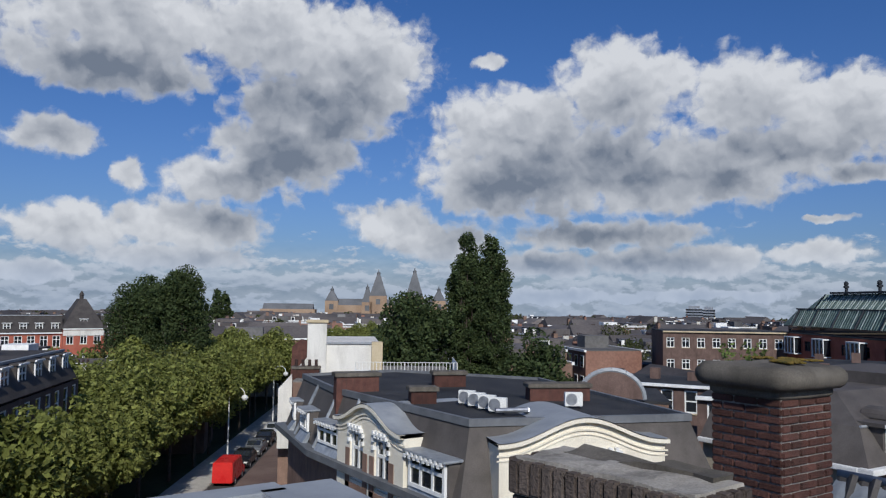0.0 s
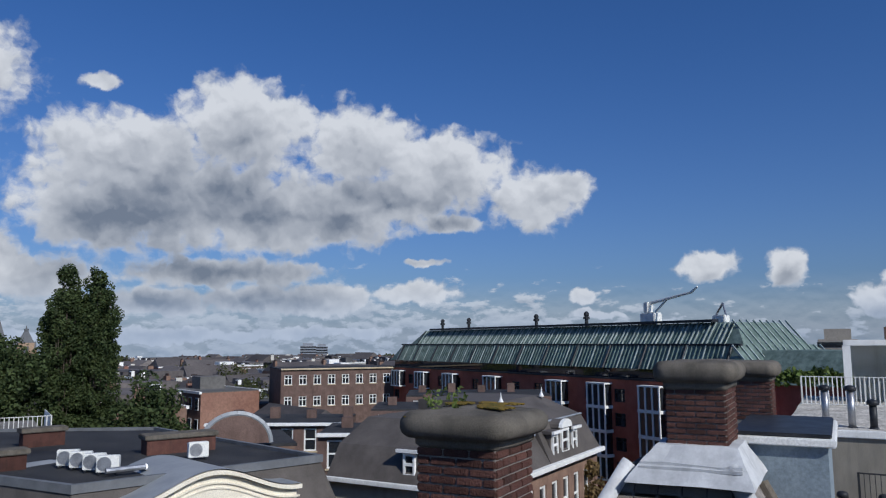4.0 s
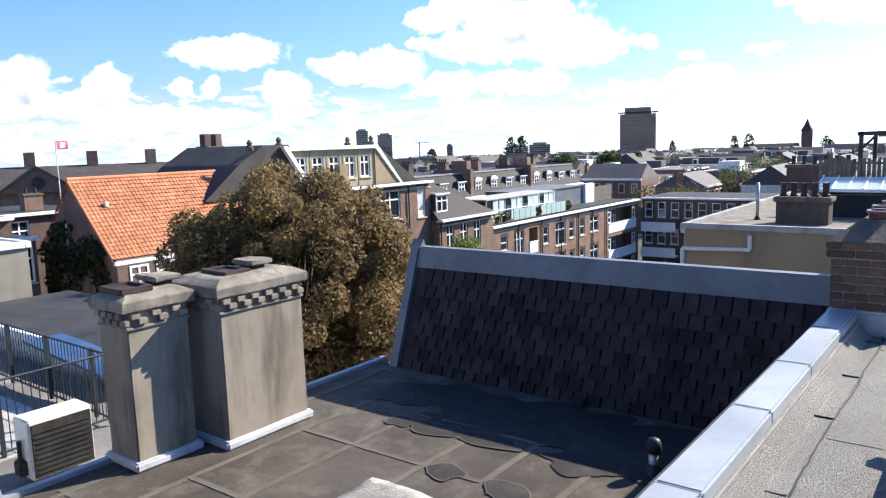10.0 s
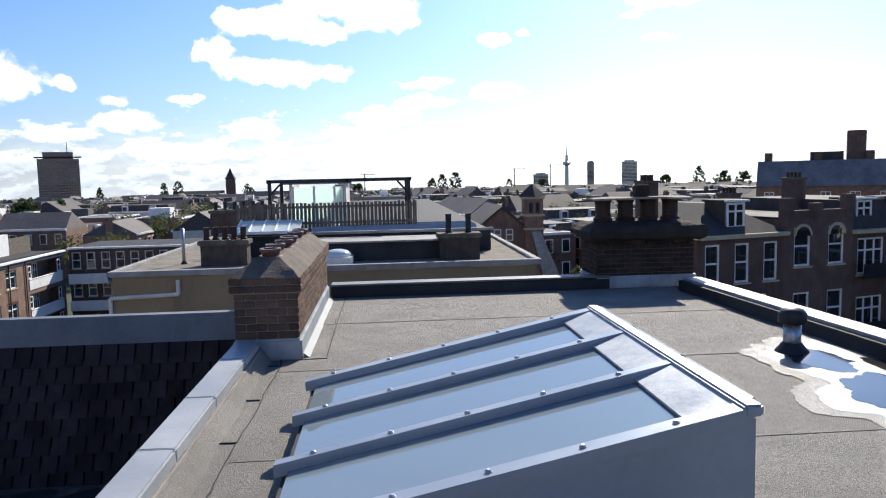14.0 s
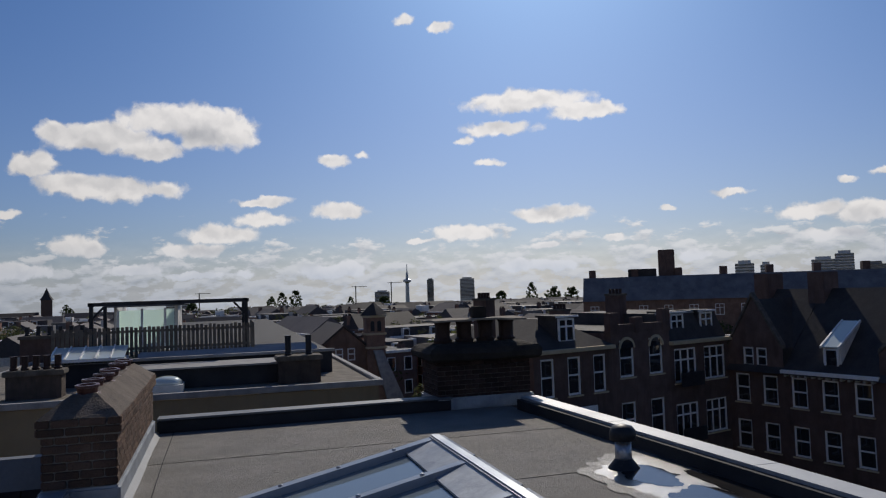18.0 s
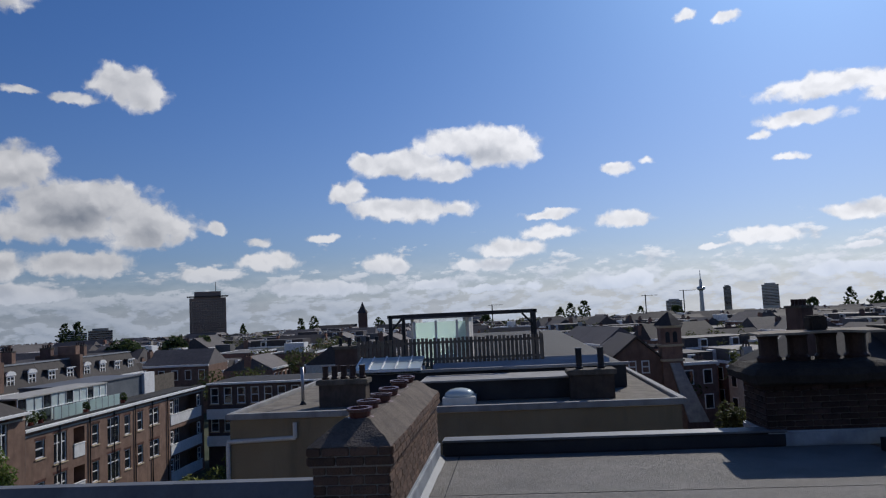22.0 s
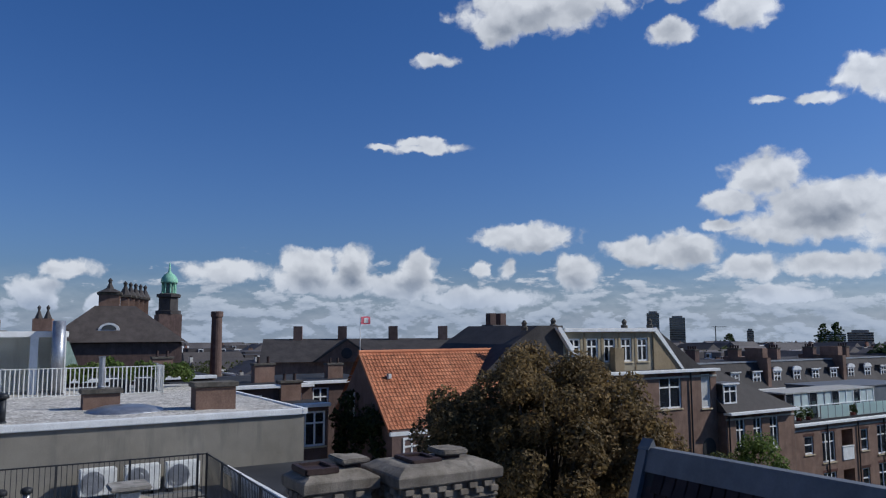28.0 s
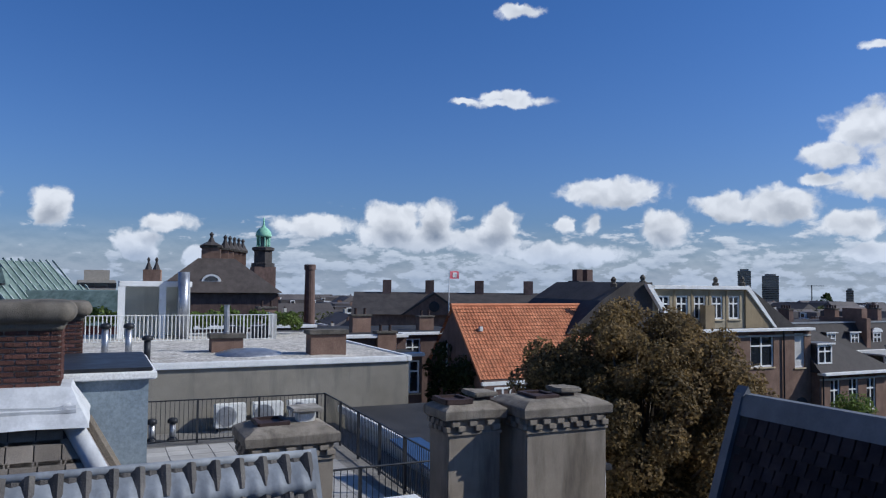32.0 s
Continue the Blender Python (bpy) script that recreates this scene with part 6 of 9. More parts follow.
    t2 = garden_front("brick_house", "lower brown brick house with slate roof, one dormer and tall sashes", (-33.9, 43.35, 0), 7.4, 9, 10.35,
                      [(1.5, 7.75, 0.95, 2.25, "cross"), (3.3, 7.75, 0.95, 2.25, "cross"), (5.1, 7.75, 0.95, 2.25, "cross"), (1.5, 4.2, 0.95, 2.3, "sash"), (3.3, 4.2, 0.95, 2.3, "sash"), (5.1, 4.2, 0.95, 2.3, "sash")], WALL_BROWN, (0.25,), 0.5)
    for x in (1.5, 3.3, 5.1):
        part("arch_head", prism(bmesh.new(), [(x + 0.6 * math.cos(k), 9.95 + 0.32 * math.sin(k)) for k in np.linspace(0, math.pi, 9)], "y", -0.02, 0.02), BRICK, t2)
    bm = bmesh.new()
    p, q = skirt(bm, [(-0.1, -0.2), (7.5, -0.2), (7.5, 8.9), (-0.1, 8.9)], 10.46, [(-0.1, 2.2), (1.6, 2.2), (1.6, 6.5), (-0.1, 6.5)], 13.3)
    bm.faces.new(q)
    part("roof", bm, ROOF_DARK, t2, "dark slate hipped roof")
    dormer(t2, 0.85, 0.25, 10.95, 1.35, 1.25, 1.6)
    # the long row: white French windows, small sashes and loggias between dark downpipes
    cells = ((2.0, 1.1, 1.3, "sash"), (4.45, 1.65, 2.25, "triple"), (6.9, 1.5, 2.25, "loggia"), (9.25, 1.0, 1.65, "sash"), (12.05, 2.0, 2.3, "triple"), (14.35, 1.0, 1.7, "sash"), (16.65, 1.0, 1.7, "sash"), (19.35, 1.9, 1.6, "cross"))
    cuts = (0.0, 8.2, 15.5, 21.9)
    rows = []
    for k in range(3):
        a, b = cuts[k], cuts[k + 1]
        ops = []
        for f in (6.05, 3.05):
            for x, w, hh, kind in cells:
                if a < x < b:
                    z = f if kind in ("triple", "loggia") else f + (2.2 - hh) * 0.85
                    ops.append((x - a, z, w, hh, kind))
        rows.append(garden_front("row_house", ("brown brick row house with loggia and a glass roof room", "brown brick row house with white French windows", "brown brick row house below a grey roof storey")[k],
                                 (-34.5, 51.3 + a, 0), b - a, 9, 8.95, ops, WALL_BROWN, (0.12, (b - a) * 0.52)))
    rows.append(garden_front("row_house", "brown brick row house with white balconies across its front", (-34.5, 73.2, 0), 8.9, 9, 8.95,
                             [(4.5, 5.95, 7.4, 2.5, "loggia"), (4.5, 3.0, 7.4, 2.5, "loggia"), (4.5, 0.3, 7.4, 2.5, "loggia")], WALL_BROWN, (0.12,)))
    for h, w in zip(rows, (8.2, 7.3, 6.4, 8.9)):
        part("roof", boxed(0.02, w - 0.02, 0.1, 8.98, 8.95, 9.04), FELT_DARK, h)
        part("roof_upstand", boxed(0.02, w - 0.02, 0.25, 0.4, 9.04, 9.22), FELT_DARK, h)
    g = thing("conservatory", "white framed glass roof room on a terrace", "roof room", (-36.2, 53.2, 9.04), 90)
    part("back_wall", boxed(0.0, 12.0, 2.9, 3.0, 0, 2.0), STUCCO_WHITE, g)
    part("roof", boxed(-0.1, 12.1, -0.1, 3.0, 2.0, 2.12, 0.02), PAINT_DULL, g)
    for i in range(13):
        part("post", boxed(i - 0.05, i + 0.05, -0.04, 0.06, 0, 2.0), WHITE if i > 6 else METAL_GREY, g)
    for i in range(12):
        part("pane", boxed(i + 0.05, i + 0.95, 0.0, 0.02, 0.05, 1.98), PANE_PALE if i % 3 else PANE, g)
    part("rail", boxed(0, 12.0, -0.05, 0.04, 0.98, 1.06), WHITE, g)
    for y0, n in ((55.6, 4), (60.4, 5)):
        f = thing("terrace_screen", "pale translucent screen along a roof terrace", "screen", (-34.9, y0, 9.1), 90, "terrace screens")
        for i in range(n):
            part("panel", boxed(i * 0.95, i * 0.95 + 0.9, 0.0, 0.03, 0.08, 1.05), PANE_MILK, f)
            part("post", boxed(i * 0.95 - 0.04, i * 0.95 + 0.02, -0.01, 0.05, 0, 1.12), METAL_GREY, f)
    for y, x, r in ((53.0, -35.0, 0.5), (54.3, -35.1, 0.4), (60.0, -35.0, 0.35), (66.2, -35.2, 0.4)):
        p = thing("terrace_plant", "dark potted shrub on a roof terrace", "plant", (x, y, 9.04), 0, "potted shrubs")
        part("pot", lathe(bmesh.new(), ((0.16, 0), (0.22, 0.4), (0.24, 0.42)), n=10), CLAY, p)
        c = new("foliage", leaf_mesh("foliage", 260, [(0, 0, 0.55 + r * 0.5, r * 0.8), (0.1, 0.1, 0.5, r * 0.6)], 0.09, LEAF_DARK))
        c.parent = p
    rs_ = thing("roof_storey", "long slate-grey roof storey with a white end", "roof storey", (-38.2, 63.5, 9.0), 90)
    part("wall", boxed(0, 12.0, 0, 5.0, 0, 1.95), surf("grey_blue_cladding", (0.10, 0.115, 0.13), (0.145, 0.16, 0.175), 0.8, 0.6, 0.1, 30), rs_)
    part("white_end", boxed(12.0, 14.2, -0.3, 0.2, 0, 2.15, 0.02), WHITE, rs_)
    part("roof", boxed(-0.1, 12.1, -0.12, 5.1, 1.95, 2.06, 0.02), ZINC_DULL, rs_)
    part("timber_screen", boxed(14.4, 19.0, -0.2, -0.15, 0.0, 1.7), WOOD_GREY, rs_, "weathered timber screen")
    x = -34.2
    for i in range(6):
        h = house("row_house", "dark brick row house with white balconies across its garden front", (x, 82.6, 0), 0, 4.6, 9, 9.1, 3, 3, WALL_DARK, "flat", ww=0.95, wh=1.8, vis=2)
        for f in (2.6, 5.5):
            b = part("balcony", boxed(0.3, 4.3, -1.1, 0.0, f - 0.1, f + 0.08), WHITE, h)
            part("balcony_front", boxed(0.3, 4.3, -1.12, -1.06, f + 0.08, f + 1.0), WHITE, b)
        x += 4.6
    # street side of that row, seen over its roofs
    y = 40.0
    for i in range(8):
        w = 6.2
        q = house("mansard_house", "brick house with a dark mansard roof and white arched dormers", (-45.5, y, 0), 90, w, 9, 10.3, 3, 3, WALL_BROWN if i % 3 else WALL_DARK, "mansard", 2.6, ROOF_DARK, 0.9, 1.6, "sash", 1, 2, True, "terraced houses", i % 2 == 0, 1)
        if i % 2 == 0:
            part("party_wall", boxed(-0.28, 0.28, 0.2, 5.2, 10.3, 13.3, 0.02), WALL_BROWN, q)
            part("gable_chimney", boxed(-0.4, 0.4, 0.6, 2.6, 13.3, 14.2, 0.02), WALL_BROWN, q)
        y += w


def rotated_right():
    """Dark brick houses across the street, whose fronts stand sixteen degrees off our own."""
    a, b = math.cos(radians(16)), math.sin(radians(16))
    cx, cy = 29.4, 38.7
    s = 15.2
    for i, w in enumerate((5.4, 4.6, 5.2)):
        loc = (cx - s * a, cy - s * b, 0)
        s -= w
        if i == 0:
            t = house("dark_house", "dark brick corner house under a leaden hipped roof with dormer", loc, 16, w, 9, 12.7, 4, 3, WALL_DARK, "hip", 1.6, ROOF_DARK, 0.9, 2.0, "sash", 3, 1, True, "houses across the street", False, 1, trim=STONE)
            part("balcony", boxed(w * 0.36, w * 0.66, -0.7, 0.0, 9.0, 9.12), WHITE, t)
            part("balcony_front", boxed(w * 0.36, w * 0.66, -0.72, -0.66, 9.12, 9.9), WHITE, t)
        elif i == 1:
            t = house("dark_house", "dark brick house with stepped parapet and arched attic windows", loc, 16, w, 9, 13.4, 4, 2, WALL_DARK, "flat", 2.0, ROOF_DARK, 1.1, 2.0, "sash", 3, 0, False, "houses across the street", chimneys=1)
            for q, zz in ((0.0, 14.5), (0.42, 14.2), (0.9, 14.6)):
                part("parapet_block", boxed(w * q - 0.1, w * q + 0.55, -0.05, 0.4, 13.35, zz, 0.03), WALL_DARK, t)
            part("parapet", boxed(0, w, 0.0, 0.3, 13.35, 13.85, 0.02), WALL_DARK, t)
            for q in (0.25, 0.75):
                arch = bmesh.new()
                prism(arch, [(w * q + 0.62 * math.cos(k), 12.55 + 0.62 * math.sin(k)) for k in np.linspace(0, math.pi, 11)], "y", -0.06, 0.02)
                part("arch_head", arch, STONE, t)
                arch = bmesh.new()
                prism(arch, [(w * q + 0.48 * math.cos(k), 12.55 + 0.48 * math.sin(k)) for k in np.linspace(0, math.pi, 11)], "y", -0.075, -0.055)
                part("arch_pane", arch, PANE, t)
        else:
            t = house("dark_house", "dark brick house with tiled mansard, lit dormers and French windows", loc, 16, w, 9, 12.55, 4, 2, WALL_DARK, "mansard", 1.7, ROOF_DARK, 1.9, 2.2, "triple", 3, 2, True, "houses across the street", False, 1, trim=STONE)
            for f in (2, 3):
                part("balcony_front", boxed(w * 0.06, w * 0.44, -0.5, -0.46, 12.55 / 4 * f + 0.7, 12.55 / 4 * f + 1.5), METAL_DARK, t)
    for i in range(4):
        w = (3.6, 5.3, 6.2, 6.0)[i]
        s = (0, 3.6, 8.9, 15.1)[i]
        gable = i in (0, 2)
        h = 10.8
        t = house("gabled_house", "dark brick house with a stepped stone-edged gable" if gable else "dark brick house with steep tiled roof and white cornice",
                  (cx + s * b, cy - s * a, 0), -74, w, 9, h, 4, 2 if i != 1 else 3, WALL_DARK, "gable", 4.6, ROOF_DARK, 0.95, 2.1, "sash", 3, 0, not gable, "houses across the street")
        if gable:
            bm = facade(bmesh.new(), w, h, h + 1.3, [(w * 0.38, h + 0.2, 0.7, 1.1), (w * 0.62, h + 0.2, 0.7, 1.1)])
            poly(bm, ((0, 0, h + 1.3), (w, 0, h + 1.3), (w / 2, 0, h + 4.2)))
            g = part("gable_wall", bm, WALL_DARK, t)
            part("gable_back", prism(bmesh.new(), [(0.05, h), (w - 0.05, h), (w - 0.05, h + 1.3), (w / 2, h + 4.1), (0.05, h + 1.3)], "y", 0.15, 4.0), ROOF_DARK, t)
            for q in (0.38, 0.62):
                window(g, pose(w * q, 0.05, h + 0.2), 0.7, 1.1, "sash", sill=False)
            for p, q in (((0, 1.3), (w / 2, 4.3)), ((w, 1.3), (w / 2, 4.3))):
                dx, dz = q[0] - p[0], q[1] - p[1]
                part("gable_coping", prism(bmesh.new(), [(p[0], h + p[1]), (q[0], h + q[1]), (q[0], h + q[1] + 0.22), (p[0], h + p[1] + 0.22)], "y", -0.1, 0.3), CAPSTONE, t)
        part("ridge_chimney", boxed(-0.5, 0.5, 3.6, 5.2, h + 3.0, h + 5.6, 0.02), WALL_DARK, t)
        if i == 1:
            g = new("dormer", None)
            g.parent = t
            g.matrix_local = pose(w * 0.5, 0.3, h + 0.3)
            linked("dormer_body", mesh_of("dormer_body", prism(bmesh.new(), [(0.06, 0.0), (0.06, 1.15), (2.1, 2.35), (1.4, 0.6)], "x", -0.5, 0.5), STUCCO_WHITE), g, Matrix())
            # the pane's pale colour is painted in for the bright reflection on the slope
            linked("sloping_glass", mesh_of("sloping_glass", prism(bmesh.new(), [(-0.12, 1.16), (2.1, 2.46), (2.1, 2.52), (-0.12, 1.22)], "x", -0.5, 0.5), PANE_PALE), g, Matrix())
            for sx in (-0.55, 0.45):
                linked("glazing_bar", mesh_of("glazing_bar", prism(bmesh.new(), [(-0.16, 1.12), (2.14, 2.44), (2.14, 2.58), (-0.16, 1.26)], "x", sx, sx + 0.1), WHITE), g, Matrix())
            fr, pa, si = window_meshes(0.8, 1.1, "single", WHITE, PANE)
            linked("window_frame", fr, g, pose(0, -0.04, 0.02))
            linked("pane", pa, g, pose(0, -0.04, 0.02))
            bracket = mesh_of("bracket", boxed(-0.06, 0.06, -0.3, 0.0, -0.16, 0.0), PAINT_DULL)
            for k in range(13):
                linked("bracket", bracket, t, pose(0.25 + k * (w - 0.5) / 12, -0.02, h - 0.06))


STONE_GREY = surf("grey_coping", (0.26, 0.255, 0.25), (0.36, 0.355, 0.345), 1.0, 0.85, 0.3, 40, (0.15, 0.145, 0.14), 0.5)


def beige_block():
    """The next part of our own row: stucco flank, gravelled roofs, roof lights and a timber terrace."""
    t = thing("beige_building", "beige stuccoed building with a gravelled flat roof and pale edge", "building", (0, 0, 0))
    part("wall", boxed(-7.7, 4.2, 21.0, 60.0, 0, 13.4), STUCCO_BEIGE, t)
    part("roof_edge", boxed(-7.8, 4.35, 20.9, 21.1, 13.42, 13.58, 0.02), STONE_GREY, t)
    part("roof_edge", boxed(-7.8, -7.6, 21.1, 60.0, 13.42, 13.58, 0.02), STONE_GREY, t)
    part("roof_edge", boxed(4.15, 4.35, 21.1, 60.0, 13.42, 13.58, 0.02), STONE_GREY, t)
    part("gravel", rough_up(boxed(-7.5, 4.1, 21.2, 60, 13.4, 13.5), 0.02, 3.0), GRAVEL_BROWN, t)
    part("upper_roof", boxed(-2.6, 2.4, 22.6, 24.2, 13.5, 14.05, 0.02), FELT_DARK, t)
    part("upper_roof_edge", boxed(-2.7, 2.5, 22.5, 24.3, 14.05, 14.1, 0.01), STONE_GREY, t)
    part("roof_deck", boxed(-5.2, 3.4, 24.6, 60.0, 13.5, 14.2, 0.02), FELT_DARK, t)
    part("roof_deck_edge", boxed(-5.3, 3.5, 24.5, 24.7, 14.18, 14.27, 0.02), STONE_GREY, t)
    for i in range(4):
        part("ridge_light", prism(bmesh.new(), [(25.2 + i * 0.55, 14.2), (25.4 + i * 0.55, 14.36), (25.6 + i * 0.55, 14.2)], "x", -2.6, 3.0), ZINC, t)
    part("downpipe", tube(bmesh.new(), (-5.9, 20.95, 13.3), (-5.9, 20.95, 12.9), 0.06, n=8), STUCCO_WHITE, t)
    part("downpipe", tube(bmesh.new(), (-5.9, 20.95, 12.9), (-7.75, 20.95, 12.84), 0.06, n=8), STUCCO_WHITE, t)
    part("downpipe", tube(bmesh.new(), (-7.75, 20.95, 12.84), (-7.75, 20.95, 8.0), 0.06, n=8), STUCCO_WHITE, t)
    s = thing("skylight", "long glazed roof light with white bars", "skylight", (-3.9, 24.9, 14.2), 0, "roof lights")
    part("curb", boxed(-1.1, 1.0, -0.4, 0.8, 0, 0.12), WHITE, s)
    for i in range(5):
        part("pane", prism(bmesh.new(), [(-0.4, 0.12), (0.75, 0.42), (0.75, 0.44), (-0.4, 0.14)], "x", -1.06 + i * 0.42, -1.06 + i * 0.42 + 0.38), PANE_PALE, s)
        part("glazing_bar", prism(bmesh.new(), [(-0.4, 0.12), (0.78, 0.43), (0.78, 0.48), (-0.4, 0.17)], "x", -1.1 + i * 0.42, -1.06 + i * 0.42), WHITE, s)
    for x, y in ((-1.55, 22.2), (-2.2, 26.8)):
        d = thing("dome_light", "white plastic dome roof light on the gravel roof", "skylight", (x, y, 13.5 if y < 24 else 14.2), 0, "roof lights")
        part("curb", boxed(-0.45, 0.45, -0.45, 0.45, 0, 0.2), METAL_WHITE, d)
        part("dome", lathe(bmesh.new(), ((0.44, 0.2), (0.4, 0.3), (0.28, 0.38), (0.1, 0.42)), n=18), PANE_PALE, d, smooth=True)
    stack("roof_chimney", "low stuccoed chimney with five dark pots on the gravel roof", -4.9, 22.6, 13.5, 1.35, 0.6, 0.62, BRICK_GREY, 5, None, 0, POT_DARK)
    stack("roof_chimney", "dark brick chimney with two tall black cowls", 2.1, 22.4, 13.5, 1.2, 0.7, 0.65, BRICK_GREY, 2, None, 0, METAL_DARK, tall=0.55)
    stack("roof_chimney", "long brick chimney with dark pots near the terrace", -7.0, 36.0, 13.5, 2.6, 0.7, 1.0, WALL_DARK, 6, None, 0, METAL_DARK)
    vent_pipe(-6.3, 23.2, 13.5, 1.1, 0.05, "thin grey vent pipe on the gravel roof", None, False)
    p = thing("roof_pergola", "timber roof terrace with dark pergola frame and white glazed hut", "pergola", (0, 26.4, 14.2))
    for x in (-3.55, -1.6):
        part("hut_wall", boxed(x, x + 0.1, 1.0, 3.6, 0.0, 1.62), STUCCO_WHITE, p)
    part("hut_pane", boxed(-3.4, -1.65, 3.5, 3.53, 0.1, 1.6), PANE_SKY, p).visible_shadow = False
    part("hut_roof", boxed(-3.75, -1.3, 0.8, 1.12, 1.62, 1.74, 0.02), ZINC_DULL, p)
    part("hut_door_glass", boxed(-3.4, -1.62, 0.96, 0.99, 0.1, 1.5), PANE_MILK, p, "milky glass")
    for x in (-3.42, -2.66, -1.92):
        part("hut_door_frame", boxed(x - 0.04, x + 0.04, 0.93, 0.97, 0.05, 1.55), WHITE, p)
    for x in (-4.1, 0.75):
        part("post", boxed(x - 0.06, x + 0.06, -0.06, 0.06, 0, 1.72), METAL_DARK, p)
        s = 1 if x < 0 else -1
        part("brace", tube(bmesh.new(), (x, 0, 1.25), (x + 0.4 * s, 0, 1.68), 0.04, n=6), METAL_DARK, p)
        part("post", boxed(x - 0.06, x + 0.06, 3.0, 3.12, 0, 1.72), METAL_DARK, p)
    for y in (0.0, 3.05):
        part("beam", boxed(-4.2, 0.85, y - 0.05, y + 0.05, 1.68, 1.8), METAL_DARK, p)
    for x in (-4.1, -1.4, 0.75):
        part("beam", boxed(x - 0.05, x + 0.05, -0.05, 3.1, 1.7, 1.79), METAL_DARK, p)
    f = thing("timber_fence", "weathered timber slat fence round a roof terrace", "fence", (0, 26.0, 14.2))
    for z in (0.25, 0.8):
        part("rail", boxed(-5.2, 1.0, 0.03, 0.07, z, z + 0.08), WOOD_GREY, f)
    me = mesh_of("slat", boxed(-0.05, 0.05, 0, 0.025, 0.03, 0.98, 0.004), WOOD_GREY)
    for i in range(46):
        linked("slat", me, f, pose(-5.15 + i * 0.135, 0, random.uniform(-0.02, 0.02)))
    for i in range(24):
        linked("slat", me, f, pose(1.0, 0.1 + i * 0.135, 0, 0, 0, 90))
    # low roofs between us and that flank
    g = thing("low_link_building", "low brick link with a dark felt roof", "building", (0, 0, 0))
    part("wall", boxed(-7.0, 4.0, 10.6, 20.9, 0, 10.4), WALL_BROWN, g)
    part("roof", boxed(-7.1, 4.1, 10.5, 20.95, 10.4, 10.55, 0.02), FELT_DARK, g)


def west_terraces():
    """Roof terraces, grey flank and rooftop odds and ends towards the dome."""
    t = thing("terrace_building", "low building with a paved roof terrace", "building", (0, 0, 0))
    part("wall", boxed(-20.9, -8.3, -3.0, 6.4, 0, 11.93), WALL_BROWN, t)
    part("felt", boxed(-20.9, -8.3, -3.0, 6.4, 11.93, 11.96), FELT_GREY, t)
    me = mesh_of("paving_tile", boxed(-0.245, 0.245, -0.245, 0.245, 0, 0.04, 0.006), PAVING)
    for i in range(16):
        for j in range(13):
            linked("paving_tile", me, t, pose(-18.7 + i * 0.5, -1.2 + j * 0.5, 11.96 + random.uniform(0, 0.006)))
    railing("terrace_railing", "dark thin-barred railing round a roof terrace", [(-19.3, 0.8), (-19.1, 5.6), (-11.0, 5.4), (-11.0, 2.9)], 12.0, 1.1, METAL_DARK)
    g = thing("grey_flank_building", "building with a blind dark-grey stucco flank and gravel roof", "building", (0, 0, 0))
    part("wall", boxed(-34.0, -21.0, -0.8, 8.8, 0, 13.68), STUCCO_DARK, g)
    part("roof_edge", boxed(-34.0, -20.93, 8.72, 8.88, 13.66, 13.84, 0.02), WHITE, g)
    part("roof_edge", boxed(-21.08, -20.92, -0.8, 8.72, 13.66, 13.84, 0.02), WHITE, g)
    part("gravel", rough_up(boxed(-33.9, -21.15, -0.8, 8.7, 13.68, 13.8), 0.05, 2.0, 6), GRAVEL, g)
    for y in (3.35, 4.37, 5.35):
        u = outdoor_unit(-20.6, y, 12.0, 90)
    part("bracket", boxed(-20.98, -20.4, 3.0, 5.8, 11.96, 12.0), METAL_GREY, g)
    for y in (0.45, 1.3, 1.8):
        vent_pipe(-19.9, y, 11.96, 0.45, 0.08, "short black-capped vent pipe on the terrace roof")
    for y, h in ((0.17, 1.0), (0.77, 1.0), (1.26, 0.65)):
        vent_pipe(-22.0, y, 13.74, h, 0.09, "grey flue pipe standing on the gravel roof", METAL_GREY if y < 1 else METAL_DARK)
    stack("roof_chimney", "square brown brick chimney with four vents near the roof edge", -22.6, 6.6, 13.74, 0.6, 1.15, 0.7, WALL_BROWN, 0)
    stack("roof_chimney", "low brown brick chimney with one steel flue on the gravel roof", -24.5, 3.8, 13.74, 0.6, 1.0, 0.5, WALL_BROWN, 1, None, 0, METAL_GREY, tall=0.9)
    d = thing("dome_light", "flat grey roof light on the gravel roof", "skylight", (-23.2, 4.3, 13.74), 0, "roof lights")
    part("dome", lathe(bmesh.new(), ((1.1, 0), (1.0, 0.12), (0.6, 0.22), (0.1, 0.25)), n=20), METAL_GREY, d, smooth=True)
    railing("white_railing", "white-barred railing of a roof terrace", [(-29.5, -0.7), (-29.5, 6.5), (-33.0, 6.7)], 13.74, 1.05, METAL_WHITE, 0.14, 0.02)
    f = thing("glazed_roof_hut", "white framed glazed hut on a roof terrace", "roof hut", (-31.0, 0.8, 13.74))
    part("frame_back", boxed(-1.6, -1.5, 0, 2.5, 0, 2.2), STUCCO_WHITE, f)
    part("roof", boxed(-1.7, 0.15, -0.1, 2.6, 2.1, 2.32, 0.02), WHITE, f)
    for y in (0.0, 1.5, 2.4):
        part("post", boxed(0.0, 0.14, y - 0.13, y + 0.13, 0, 2.12), WHITE, f)
    part("pane", boxed(0.03, 0.06, 0.08, 1.42, 0.1, 2.1), PANE_SKY, f).visible_shadow = False
    part("pane", boxed(0.03, 0.06, 1.58, 2.32, 0.1, 2.1), PANE_SKY, f).visible_shadow = False
    part("side", boxed(-1.6, 0.0, 2.42, 2.5, 0, 2.1), STUCCO_WHITE, f)
